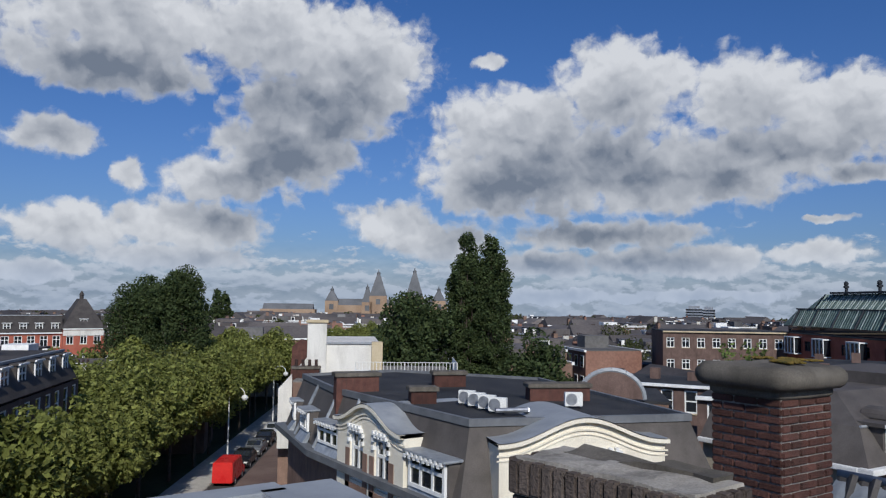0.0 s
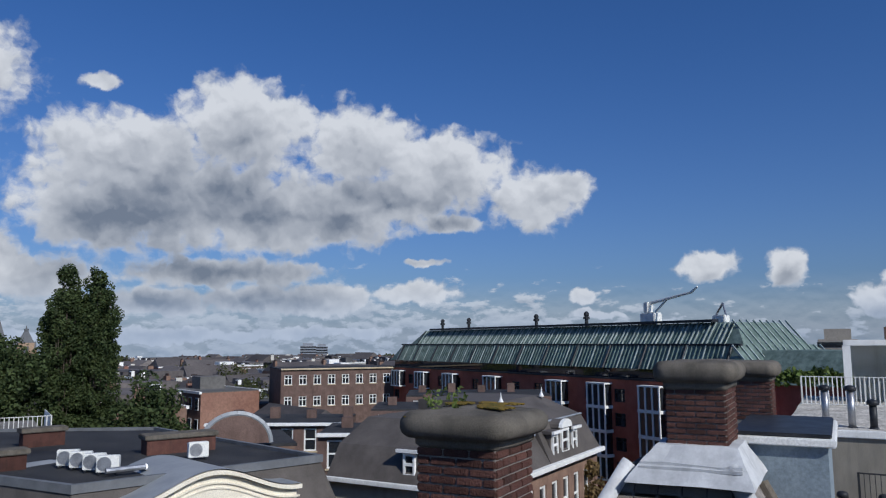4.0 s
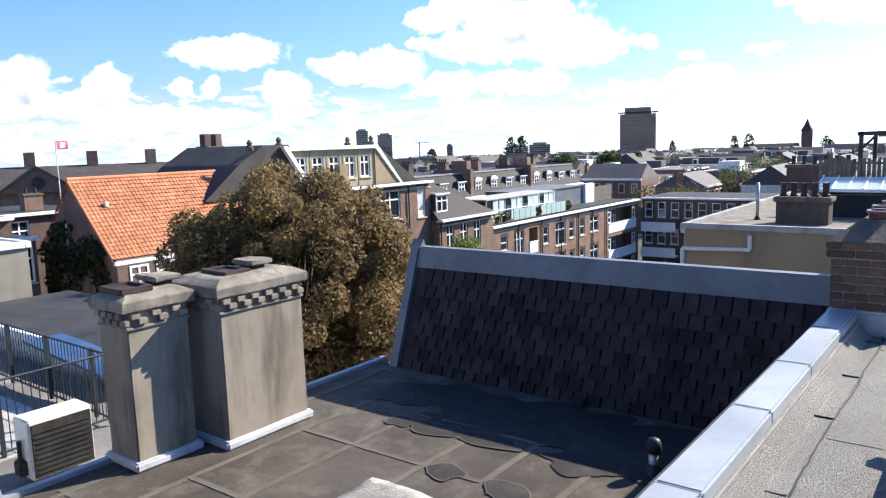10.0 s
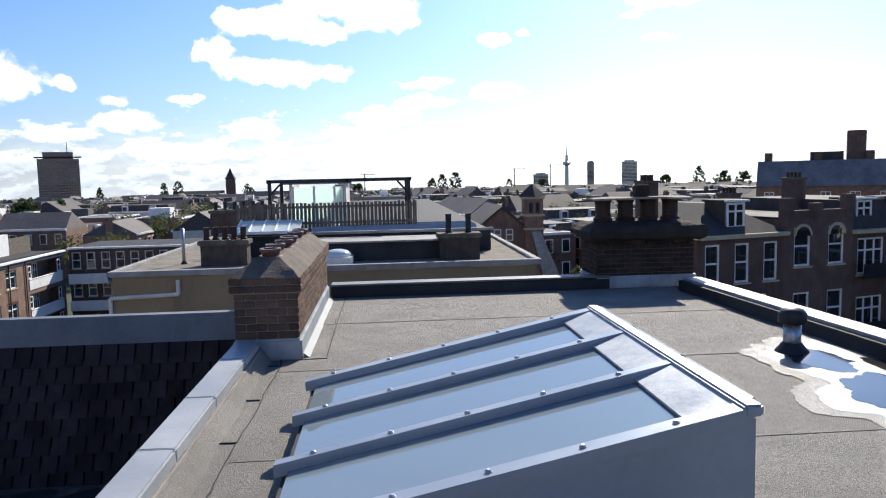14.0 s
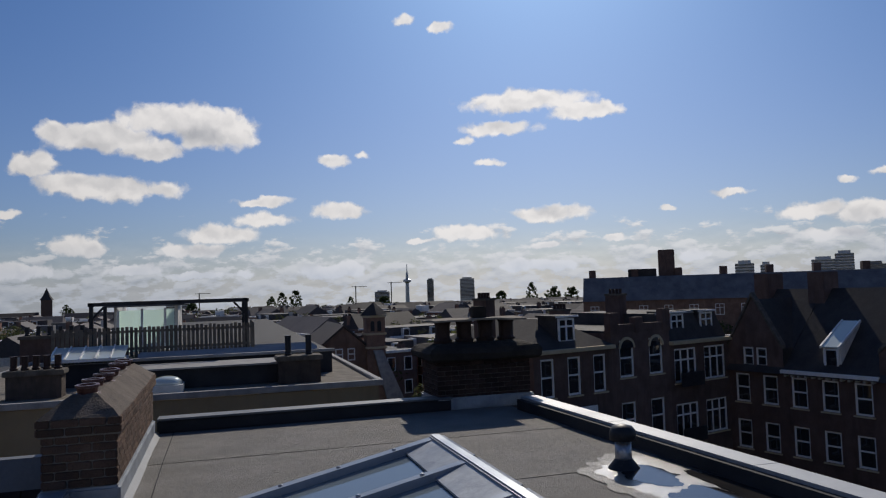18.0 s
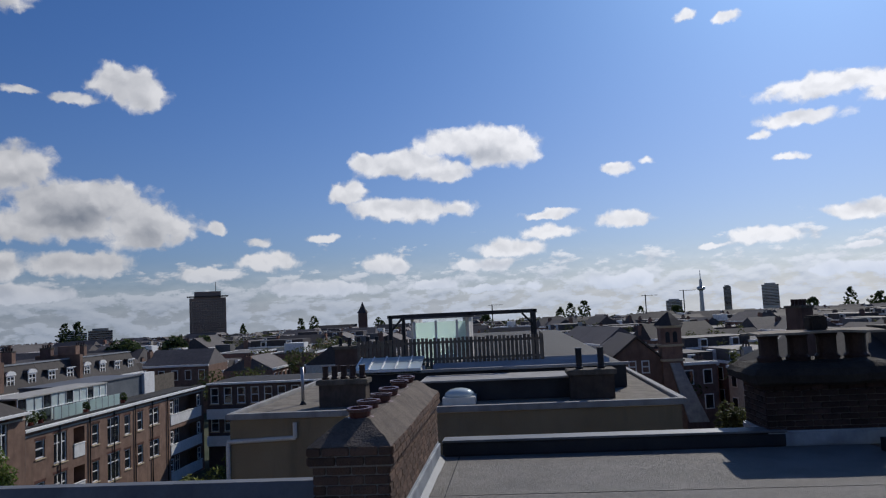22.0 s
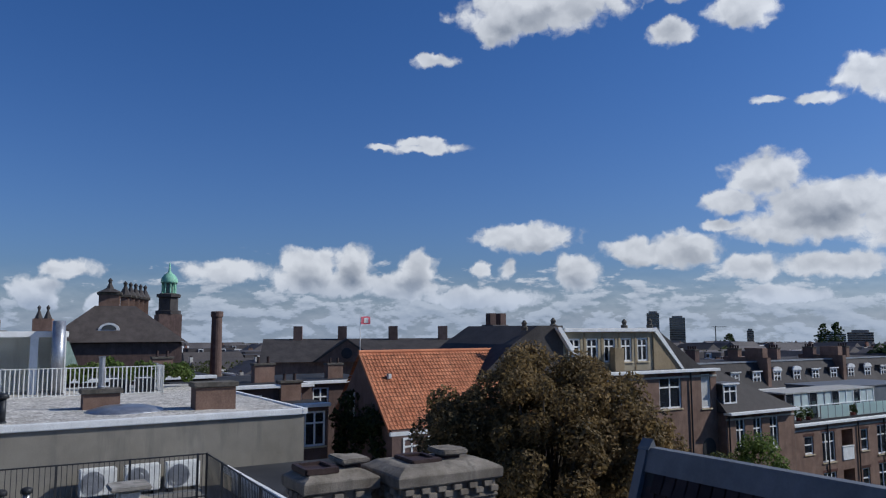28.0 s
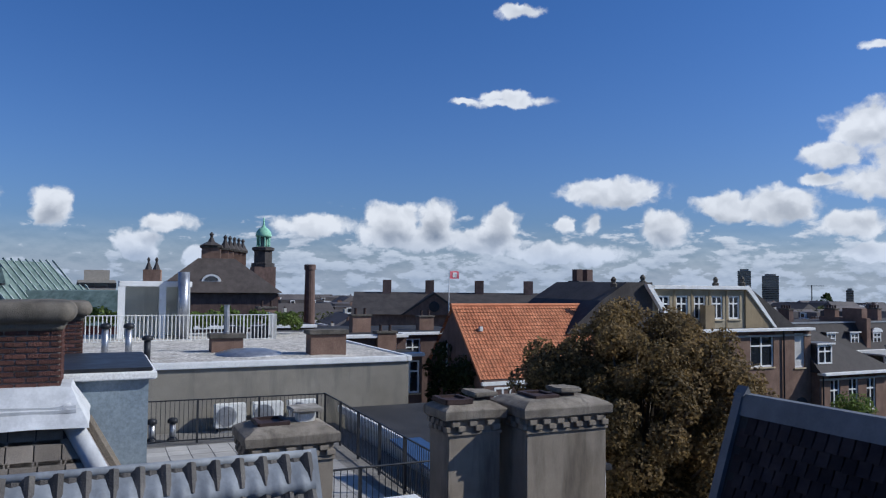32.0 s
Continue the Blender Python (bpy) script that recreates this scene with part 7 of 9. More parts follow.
    vent_pipe(-30.6, 3.05, 13.74, 2.7, 0.22, "broad shining steel flue on the roof terrace", METAL_GREY, False)
    for y in (4.5, 5.4):
        p = thing("planter", "dark planter with grasses on a roof terrace", "planter", (-30.2, y + 0.6, 13.74), 0, "planters")
        part("tub", boxed(-0.3, 0.3, -0.3, 0.3, 0, 0.55, 0.02), METAL_DARK, p)
    w = thing("dark_outdoor_unit", "black louvred heat-pump unit with a white top", "heat pump", (-9.75, 3.7, 12.0))
    part("casing", boxed(-0.4, 0.0, 0.0, 0.8, 0.05, 0.82, 0.02), METAL_WHITE, w)
    part("louvre", boxed(0.0, 0.03, 0.03, 0.77, 0.08, 0.76), SOOT_STONE, w)
    for i in range(9):
        part("slat", boxed(0.03, 0.042, 0.06, 0.74, 0.13 + i * 0.065, 0.145 + i * 0.065), METAL_DARK, w)
    part("pipe", tube(bmesh.new(), (-0.2, -0.04, 0.2), (-0.2, -0.04, 0.55), 0.03, n=8), METAL_DARK, w)
    part("pipe_box", boxed(-0.3, -0.1, -0.09, 0.0, 0.1, 0.3, 0.02), METAL_DARK, w)
    b = part("blue_awning", rough_up(prism(bmesh.new(), [(-14.2, 12.75), (-11.6, 12.55), (-11.6, 12.6), (-14.2, 12.8)], "y", 5.6, 6.3), 0.02, 2.0, 3), BLUE)
    tagged(b, "blue sun awning beside the terrace railing", "awning")
    r = thing("annex", "small annex with a flat dark roof and pale edge", "building", (0, 0, 0))
    part("wall", boxed(-20.5, -12.0, 6.6, 9.5, 0, 12.3), STUCCO_WHITE, r)
    part("roof", boxed(-20.6, -11.9, 6.5, 9.6, 12.3, 12.42, 0.02), FELT_DARK, r)
    part("roof_edge", boxed(-20.65, -11.85, 6.42, 6.55, 12.3, 12.5, 0.02), WHITE, r)


def orange_house():
    t = thing("orange_roofed_house", "brick house with a bright orange pantile roof and ivy-grown gable", "house", (0, 0, 0))
    xr, zr, xe, ze, y0, y1 = -37.2, 14.85, -33.6, 11.15, 18.0, 29.3
    part("gable_wall", prism(bmesh.new(), [(-40.7, 0), (xe + 0.1, 0), (xe + 0.1, ze - 0.1), (xr, zr - 0.12), (-40.7, ze - 0.1)], "y", y0 + 0.1, y1 - 0.1), WALL_DARK, t)
    # pantile courses: every tile a raised roll
    cols, rows = 54, 20
    bm = bmesh.new()
    for side in (1, -1):
        dn = Vector((side * (xe - xr), 0, ze - zr))
        nrm = Vector((-dn.z * side, 0, dn.x * side)).normalized()
        w, hh = (y1 - y0) / cols, 1.0 / rows
        for j in range(rows):
            for i in range(cols):
                y = y0 + i * w
                lift = random.uniform(0, 0.01)
                a0, a1 = Vector((xr, 0, zr)) + dn * (j * hh), Vector((xr, 0, zr)) + dn * ((j + 1.12) * hh)
                prof = ((0.0, 0.0), (0.4, 0.004), (0.7, 0.032), (1.0, 0.016))
                for (u, du), (v, dv) in zip(prof, prof[1:]):
                    poly(bm, (a0 + nrm * (du + lift) + Vector((0, y + u * w, 0)), a1 + nrm * (du + lift + 0.06) + Vector((0, y + u * w, 0)),
                              a1 + nrm * (dv + lift + 0.06) + Vector((0, y + v * w, 0)), a0 + nrm * (dv + lift) + Vector((0, y + v * w, 0))))
    bmesh.ops.remove_doubles(bm, verts=bm.verts[:], dist=0.0008)
    tagged(part("roof_tiles", bm, ORANGE, t, "courses of orange pantiles"), kind="stuff")
    part("ridge_tiles", tube(bmesh.new(), (xr, y0 - 0.05, zr + 0.03), (xr, y1, zr + 0.03), 0.11, n=10), ORANGE, t)
    part("verge", prism(bmesh.new(), [(xr, zr + 0.06), (xe, ze + 0.06), (xe, ze - 0.12), (xr, zr - 0.12)], "y", y0 - 0.06, y0 + 0.02), ORANGE, t)
    part("eaves_board", boxed(xe - 0.05, xe + 0.12, y0, y1, ze - 0.3, ze - 0.1, 0.01), WHITE, t)
    for y in (19.2, 20.6, 22.0):
        window(t, pose(xe + 0.14, y, ze - 1.7, 0, 0, 90), 1.0, 1.3, "double", sill=False)
    window(t, pose(-38.2, y0 + 0.02, 11.2), 0.6, 1.5, "sash", sill=False)
    part("roof_vent", boxed(-35.9, -35.7, 19.0, 19.2, 13.5, 13.75, 0.02), METAL_WHITE, t)


opposite_row()
rotated_right()
beige_block()
west_terraces()
orange_house()


# ---- towards the north: corner building, street, far roofs ----
def ccw(p):
    a = sum(p[i][0] * p[(i + 1) % len(p)][1] - p[(i + 1) % len(p)][0] * p[i][1] for i in range(len(p)))
    return p if a > 0 else p[::-1]


def wavy_gable(parent, m, w, zb, zs, rise, windows, ww, wh, wz):
    """Cream gable with a bell-shaped head; its front faces local -y and its foot is at zb."""
    g = new("gable", None)
    g.parent = parent
    g.matrix_local = m
    xs = np.linspace(-w / 2, w / 2, 33)
    top = [(x, zs + rise * (0.5 + 0.5 * math.cos(math.tau * x / w)) ** 1.2) for x in xs]
    ops = [(x, wz, ww, wh) for x in windows]
    bm = facade(bmesh.new(), w, zb, zs, [(x + w / 2, z, a, b) for x, z, a, b in ops])
    for v in bm.verts:
        v.co.x -= w / 2
    for (x0, z0), (x1, z1) in zip(top, top[1:]):
        poly(bm, ((x0, 0, zs), (x1, 0, zs), (x1, 0, z1), (x0, 0, z0)))
    for s in (-1, 1):
        poly(bm, ((s * w / 2, 0, zb), (s * w / 2, 2.2, zb), (s * w / 2, 2.2, zs), (s * w / 2, 0, zs)))
    me = mesh_of("gable_wall", bm, CREAM)
    linked("gable_wall", me, g, Matrix())
    for dz, dy, th, mat in ((0.0, -0.16, 0.1, CREAM), (-0.22, -0.05, 0.04, CREAM), (-0.34, -0.03, 0.03, CREAM)):
        bm = bmesh.new()
        for (x0, z0), (x1, z1) in zip(top, top[1:]):
            v = [bm.verts.new(p) for p in ((x0 * 1.03, dy, z0 + dz), (x1 * 1.03, dy, z1 + dz), (x1 * 1.03, dy, z1 + dz + th), (x0 * 1.03, dy, z0 + dz + th))]
            u = [bm.verts.new(p) for p in ((x0 * 1.03, 0.02, z0 + dz), (x1 * 1.03, 0.02, z1 + dz), (x1 * 1.03, 0.02, z1 + dz + th), (x0 * 1.03, 0.02, z0 + dz + th))]
            for q in ((v[0], v[1], v[2], v[3]), (v[3], v[2], u[2], u[3]), (v[1], v[0], u[0], u[1])):
                bm.faces.new(q)
        linked("moulding", mesh_of("moulding", bm, mat), g, Matrix())
    bm = bmesh.new()
    for (x0, z0), (x1, z1) in zip(top, top[1:]):
        poly(bm, ((x0 * 1.02, -0.15, z0 + 0.13), (x1 * 1.02, -0.15, z1 + 0.13), (x1 * 1.02, 3.2, z1 + 0.1), (x0 * 1.02, 3.2, z0 + 0.1)))
    linked("lead_roof", mesh_of("lead_roof", bm, ZINC), g, Matrix())
    for x, z, a, b in ops:
        fr, pa, si = window_meshes(a, b, "cross", WHITE, PANE)
        linked("window_frame", fr, g, pose(x, 0.06, z))
        window_bars(g, pose(x, 0.06, z), a, b, "cross", WHITE, PANE)
        linked("pane", pa, g, pose(x, 0.06, z))
        # toothed canopy of alternating blocks
        tm = mesh_of("block", boxed(-0.05, 0.05, -0.1, 0.02, 0, 0.12), WHITE)
        for k in range(8):
            linked("block", tm, g, pose(x - a / 2 + (k + 0.5) * a / 8 * 1.0, -0.02, z + b + (0.02 if k % 2 else 0.1)))
        for k in range(2):
            linked("block", tm, g, pose(x - a / 2 - 0.04, 0.03, z + b - 0.12 - k * 0.24))
            linked("block", tm, g, pose(x + a / 2 + 0.04, 0.03, z + b - 0.12 - k * 0.24))
        bm = bmesh.new()
        for sx in (-1, 1):
            box(bm, *sorted((x + sx * (a / 2 + 0.02), x + sx * (a / 2 + 0.3))), -0.02, 0.0, zb, z + b * 0.62)
        box(bm, x - a / 2 - 0.3, x + a / 2 + 0.3, -0.02, 0.0, zb, z - 0.1)
        linked("brick_panel", mesh_of("brick_panel", bm, WALL_BROWN), g, Matrix())
    return g


MANSARD = surf("dark_mansard_slate", (0.075, 0.066, 0.06), (0.115, 0.102, 0.094), 1.2, 0.7, 0.35, 40, (0.11, 0.10, 0.095), 0.3)


def corner_building():
    t = thing("corner_building", "brick corner building with slate mansard, cream wavy gables and flat roof", "building", (0, 0, 0))
    top = ccw([(-10.9, -14.6), (-16.7, -12.45), (-19.5, -22.0), (-16.0, -27.6), (-11.8, -27.6), (-10.85, -22.6)])
    eave, wall = ring(top, -0.72), ring(top, -0.6)
    bm = bmesh.new()
    skirt(bm, wall, 0, wall, 10.8)
    part("wall", bm, WALL_BROWN, t)
    bm = bmesh.new()
    a, b = skirt(bm, eave, 10.85, ring(top, -0.12), 12.78)
    part("mansard", bm, MANSARD, t, "dark brown-grey slate slopes")
    bm = bmesh.new()
    bm.faces.new([bm.verts.new((*p, 12.88)) for p in top])
    part("flat_roof", bm, FELT_DARK, t, "black felt")
    bm = bmesh.new()
    skirt(bm, ring(top, -0.17), 12.78, ring(top, -0.17), 12.98)
    skirt(bm, ring(top, -0.17), 12.98, ring(top, -0.03), 12.98)
    skirt(bm, ring(top, -0.03), 12.98, ring(top, -0.03), 12.85)
    part("zinc_edge", bm, ZINC_DULL, t)
    bm = bmesh.new()
    e2 = ring(top, -1.1)
    skirt(bm, ring(top, -0.6), 10.45, e2, 10.68)
    skirt(bm, e2, 10.68, e2, 10.9)
    skirt(bm, e2, 10.9, eave, 10.88)
    part("gutter", bm, ZINC_DULL, t)
    wavy_gable(t, pose(-9.95, -18.6, 0, 0, 0, 90), 4.2, 9.6, 12.22, 0.6, (-0.75, 0.85), 0.85, 1.5, 10.5)
    wavy_gable(t, pose(-13.05, -12.62, 0, 0, 0, 160.5), 4.6, 9.4, 12.4, 0.6, (-0.55, 0.65), 0.75, 1.05, 11.05)
    for m in (pose(-10.0, -15.45, 10.9, 0, 0, 90), pose(-10.05, -21.75, 11.1, 0, 0, 90) @ Matrix.Diagonal((0.9, 1, 0.8, 1)),
              pose(-10.35, -24.5, 11.2, 0, 0, 80) @ Matrix.Diagonal((0.62, 1, 0.8, 1)), pose(-11.0, -27.1, 11.2, 0, 0, 72) @ Matrix.Diagonal((0.5, 1, 0.8, 1))):
        d = new("dormer", None)
        d.parent = t
        d.matrix_local = m
        linked("dormer_body", mesh_of("dormer_body", boxed(-0.95, 0.95, 0.12, 1.6, -0.3, 1.0), MANSARD), d, Matrix())
        linked("dormer_roof", mesh_of("dormer_roof", boxed(-1.05, 1.05, -0.1, 1.9, 1.0, 1.07, 0.02), LEAD), d, Matrix())
        fr, pa, si = window_meshes(1.8, 0.85, "triple", WHITE, PANE)
        linked("window_frame", fr, d, pose(0, 0.02, 0.1))
        linked("pane", pa, d, pose(0, 0.02, 0.1))
        window_bars(d, pose(0, 0.02, 0.1), 1.8, 0.85, "triple", WHITE, PANE)
        linked("apron", mesh_of("apron", prism(bmesh.new(), [(-0.25, -0.55), (0.1, 0.08), (0.2, 0.08), (0.0, -0.55)], "x", -0.95, 0.95), LEAD), d, Matrix())
        tm = mesh_of("block", boxed(-0.05, 0.05, -0.1, 0.02, 0, 0.1), WHITE)
        for k in range(16):
            linked("block", tm, d, pose(-0.9 + k * 0.12, -0.02, 0.93 if k % 2 else 0.86))
    for p, q in (((-10.12, -22.95, 10.9), (-10.75, -22.35, 12.8)), ((-10.62, -25.85, 10.9), (-11.15, -24.9, 12.8)), ((-10.15, -20.75, 10.9), (-10.75, -20.7, 12.8))):
        part("lead_roll", tube(bmesh.new(), p, q, 0.07, n=8), LEAD, t)
    for z in (6.4, 2.6):
        for y in (-17.6, -19.4, -21.4, -23.0):
            window(t, pose(-10.23, y, z, 0, 0, 90), 1.1, 2.1, "cross")
    for k in range(4):
        outdoor_unit(-12.6 + 0.07 * k, -17.2 + 0.6 * k, 12.9, 128, 0.62)
    outdoor_unit(-15.1, -15.2, 12.9, 150, 0.64)
    stack("roof_chimney", "long low red brick chimney on a black felt roof", -11.3, -22.1, 12.9, 0.6, 1.5, 0.5, BRICK, 0, rz=75)
    stack("roof_chimney", "square low red brick chimney on a black felt roof", -11.7, -18.35, 12.9, 0.5, 0.8, 0.36, BRICK, 0, rz=70)
    stack("roof_chimney", "broad low red brick chimney on a black felt roof", -16.0, -16.9, 12.9, 0.6, 2.0, 0.4, BRICK, 0, rz=65)
    stack("roof_chimney", "low red brick chimney at the far roof edge", -15.0, -21.8, 12.9, 0.5, 1.2, 0.42, BRICK, 0, rz=70)
    for p, q in (((-12.0, -15.0, 13.05), (-12.9, -14.7, 13.05)), ((-12.9, -14.7, 13.05), (-13.2, -15.2, 12.9))):
        tagged(part("roof_duct", tube(bmesh.new(), p, q, 0.07, n=8), METAL_GREY, t))
    # the neighbour with the round zinc gable
    n = thing("round_gabled_building", "brick building with a round zinc-edged gable and flat roof", "building", (-21.3, -19.6, 0), 137)
    part("wall", boxed(-2.2, 2.2, 0.2, 5, 0, 12.1), WALL_BROWN, n)
    part("roof", boxed(-2.3, 2.3, 0.2, 5, 12.1, 12.22, 0.02), FELT_DARK, n)
    arc = [(1.25 * math.cos(a), 12.3 + 1.1 * math.sin(a)) for a in np.linspace(0, math.pi, 15)]
    part("gable", prism(bmesh.new(), arc, "y", 0.0, 0.25), WALL_DARK, n)
    bm = bmesh.new()
    for (x0, z0), (x1, z1) in zip(arc, arc[1:]):
        tube(bm, (x0, 0.1, z0), (x1, 0.1, z1), 0.13, n=6)
    part("zinc_edge", bm, ZINC, n)


def white_neighbour():
    t = thing("white_stucco_building", "white stuccoed building with tall broad chimney and brick flank", "building", (-16.17, -40.27, 0), 154)
    part("wall", boxed(1.2, 5.3, 0, 10, 0, 13.45), STUCCO_WHITE, t)
    part("roof_edge", boxed(2.1, 5.35, -0.1, 0.2, 13.45, 13.56, 0.02), ZINC, t)
    part("brick_flank", boxed(-0.6, 1.2, 0.4, 10, 0, 10.6), WALL_BROWN, t)
    part("brick_chimney_breast", prism(bmesh.new(), [(0.0, 11.0), (0.1, 13.3), (0.55, 13.7), (0.98, 13.6), (0.98, 11.0)], "y", 0.02, 1.0), BRICK, t)
    part("slope", prism(bmesh.new(), [(-0.6, 7.5), (-0.6, 10.9), (1.0, 12.7), (1.0, 14.75), (2.1, 14.75), (2.1, 7.5)], "y", -0.6, 0.0), STUCCO_WHITE, t)
    part("chimney_head", boxed(0.9, 2.2, -0.7, 0.6, 14.7, 14.88, 0.04), STONE, t)
    part("corner_pier", boxed(4.75, 5.4, -0.35, 0.5, 0, 13.6, 0.02), STONE, t)
    stack("roof_chimney", "brown brick chimney with clay pots against a white wall", -16.6, -38.9, 11.2, 1.5, 0.8, 0.9, BRICK, 4, rz=154)
    r = thing("roof_garden", "flat roof with light fence and benches", "roof terrace", (-21.0, -35.5, 0), 150, kind="structure")
    part("building", boxed(-6, 3, -1.0, 9, 0, 11.5), WALL_BROWN, r)
    part("roof", boxed(-6, 3, -1.0, 9, 11.5, 11.6), FELT_GREY, r)
    railing("roof_fence", "pale metal fence on a flat roof", [(-18.6, -36.6), (-23.5, -33.6), (-25.5, -37.0)], 11.6, 1.0, METAL_WHITE, 0.2, 0.02)
    outdoor_unit(-18.0, -34.6, 11.6, 140)


def crown_blobs(rx, rz, z, n, r, seed, taper=0.0):
    rs = random.Random(seed)
    out = []
    while len(out) < n:
        x, y, h = rs.uniform(-1, 1), rs.uniform(-1, 1), rs.uniform(-1, 1)
        d = x * x + y * y + h * h
        if (0.25 if not taper else 0.0) < d < 1.0:
            k = 1.0 - taper * (0.5 + 0.5 * h)
            out.append((x * rx * k, y * rx * k, z + h * rz, r * rs.uniform(0.7, 1.3) * (0.5 + 0.5 * k)))
    return out


def tree(name, label, loc, rx, rz, zc, count, size, material, blobs=40, r=0.8, seed=1, trunk=0.22, group="", taper=0.0):
    """Tapered trunk, forking limbs, and a crown of leaf clumps with gaps."""
    t = thing(name, label, "tree", loc, random.uniform(0, 360), group)
    bl = crown_blobs(rx, rz, zc, blobs, r, seed, taper)
    bm = bmesh.new()
    tube(bm, (0, 0, 0), (0, 0, zc - rz * 0.5), trunk, trunk * 0.7, 8)
    part("trunk", bm, BARK, t)
    bm = bmesh.new()
    for b in bl[::2]:
        s = Vector((0, 0, zc - rz * 0.55))
        e = Vector(b[:3])
        mid = s.lerp(e, 0.5) + Vector((0, 0, -0.15 * rz))
        tube(bm, s, mid, trunk * 0.35, trunk * 0.2, 5)
        tube(bm, mid, e, trunk * 0.2, trunk * 0.06, 5)
    part("branchwork", bm, BARK, t)
    c = new("crown", leaf_mesh("crown", count, bl, size, material))
    c.parent = t
    return t


def trees():
    tree("chestnut_tree", "large browning chestnut tree in the courtyard garden", (-17.05, 14.4, 0), 3.6, 3.5, 11.9, 170000, 0.06, LEAF_BROWN, 420, 0.44, 3, 0.32)
    tree("small_tree", "small green garden tree by the brick houses", (-29.0, 36.5, 0), 1.2, 1.8, 7.4, 3200, 0.1, LEAF_TOWN, 26, 0.5, 5, 0.12, "garden trees")
    tree("small_tree", "bright green garden tree against the brick houses", (-30.8, 42.6, 0), 1.35, 1.9, 7.9, 4200, 0.1, LEAF_LIGHT, 30, 0.5, 6, 0.12, "garden trees")
    for x, y, top, w, sd in ((-44.2, -57.7, 22.8, 2.0, 7), (-42.3, -59.3, 22.6, 2.0, 8)):
        tree("poplar", "tall slender dark green poplar", (x, y, 0), w * 1.2, 8.2, top - 8.1, 52000, 0.12, LEAF_DARK, 230, 0.7, sd, 0.3, "pair of poplars", 0.4)
    tree("elm_tree", "dark green bushy tree beside the poplars", (-36.5, -60.0, 0), 3.8, 4.6, 12.5, 18000, 0.18, LEAF_DARK, 90, 1.1, 9, 0.3, "dark trees")
    tree("elm_tree", "dark green bushy tree beside the poplars", (-44.5, -52.0, 0), 3.4, 3.6, 9.0, 6000, 0.22, LEAF_DARK, 45, 1.1, 10, 0.3, "dark trees")
    tree("elm_tree", "tall broad dark green tree above the street", (-23.4, -95.6, 0), 3.5, 8.2, 11.6, 42000, 0.17, LEAF_DARK, 170, 1.2, 11, 0.4, "dark trees")
    tree("elm_tree", "rounded dark green tree above the street", (-20.9, -101.9, 0), 4.2, 5.8, 12.7, 30000, 0.17, LEAF_DARK, 130, 1.2, 12, 0.4, "dark trees")
    d, side = Vector((-0.514, -0.858)), Vector((0.858, -0.514))
    o = Vector((-12.9, -44.3))
    p = o + side * 8.8 - d * 4.0
    base = tree("street_tree", "fresh green street tree with a loose crown", (p.x, p.y, 0), 3.2, 2.5, 6.7, 9000, 0.17, LEAF_GREEN, 60, 0.85, 13, 0.16, "street trees")
    for k in range(-2, 14):
        for s, u in ((8.8, 0.0), (15.0, 2.4), (21.0, 1.0)):
            if k == 0 and s == 8.8:
                continue
            q = o + d * (k * 6.2 - 4.0 + u) + side * (s + random.uniform(-0.6, 0.6))
            f = random.uniform(1.05, 1.25)
            copy_thing(base, pose(q.x, q.y, random.uniform(-1.8, 0.3), 0, 0, random.uniform(0, 360)) @ Matrix.Diagonal((f, f, f, 1)))
    # crowns that meet over the far end of the street
    for along, across in ((62, 2.6), (70, -1.5), (78, 3.0), (84, -3.5), (92, 0.5), (100, 3.5), (74, -6.5), (60, -7.0), (90, -7.5), (104, -4.0)):
        q = o + d * (along + 26) + side * across
        copy_thing(base, pose(q.x, q.y, random.uniform(-0.6, 0.8), 0, 0, random.uniform(0, 360)) @ Matrix.Diagonal((1.15, 1.15, 1.1, 1)))
    for k in range(9):
        p = o + d * (66.0 + k * 7.0) - side * 9.5 + Vector((random.uniform(-1, 1), 0))
        copy_thing(base, pose(p.x, p.y, random.uniform(0, 1.4), 0, 0, random.uniform(0, 360)))
    for along in (16, 25, 34, 44, 54):
        q = o + d * along - side * 9.6
        copy_thing(base, pose(q.x, q.y, -3.2, 0, 0, random.uniform(0, 360)) @ Matrix.Diagonal((0.8, 0.8, 0.9, 1)))
    # ivy on the gable of the orange-roofed house
    bl = [(-37.2 + random.uniform(-3.2, 3.2), 17.95, random.uniform(6, 12.6), 0.5) for _ in range(60)]
    bl = [b for b in bl if b[2] < 14.2 - abs(b[0] + 37.2) * 1.05]
    v = new("ivy", leaf_mesh("ivy", 4000, bl, 0.13, LEAF_IVY))
    tagged(v, "dark ivy growing over the gable wall", "ivy", kind="stuff")
    bl = [(-31.5 + random.uniform(-0.6, 0.3), 1.0 + k * 0.3, 14.25 + random.uniform(0, 0.55), 0.28) for k in range(-10, 24) if not -1 < k < 8]
    v = new("terrace_plants", leaf_mesh("terrace_plants", 4200, bl, 0.085, LEAF_LIGHT))
    tagged(v, "light green grasses in terrace planters", "plants", kind="stuff")
    bl = [(random.uniform(-32, -9), random.uniform(10, 80), random.uniform(0.4, 2.4), random.uniform(0.7, 1.5)) for k in range(90)]
    bl = [b for b in bl if not (-8 < b[0] and b[1] < 60)]
    v = new("garden_shrubs", leaf_mesh("garden_shrubs", 16000, bl, 0.2, LEAF_GREEN))
    tagged(v, "mixed green shrubs filling the courtyard gardens", "shrubs", kind="stuff")


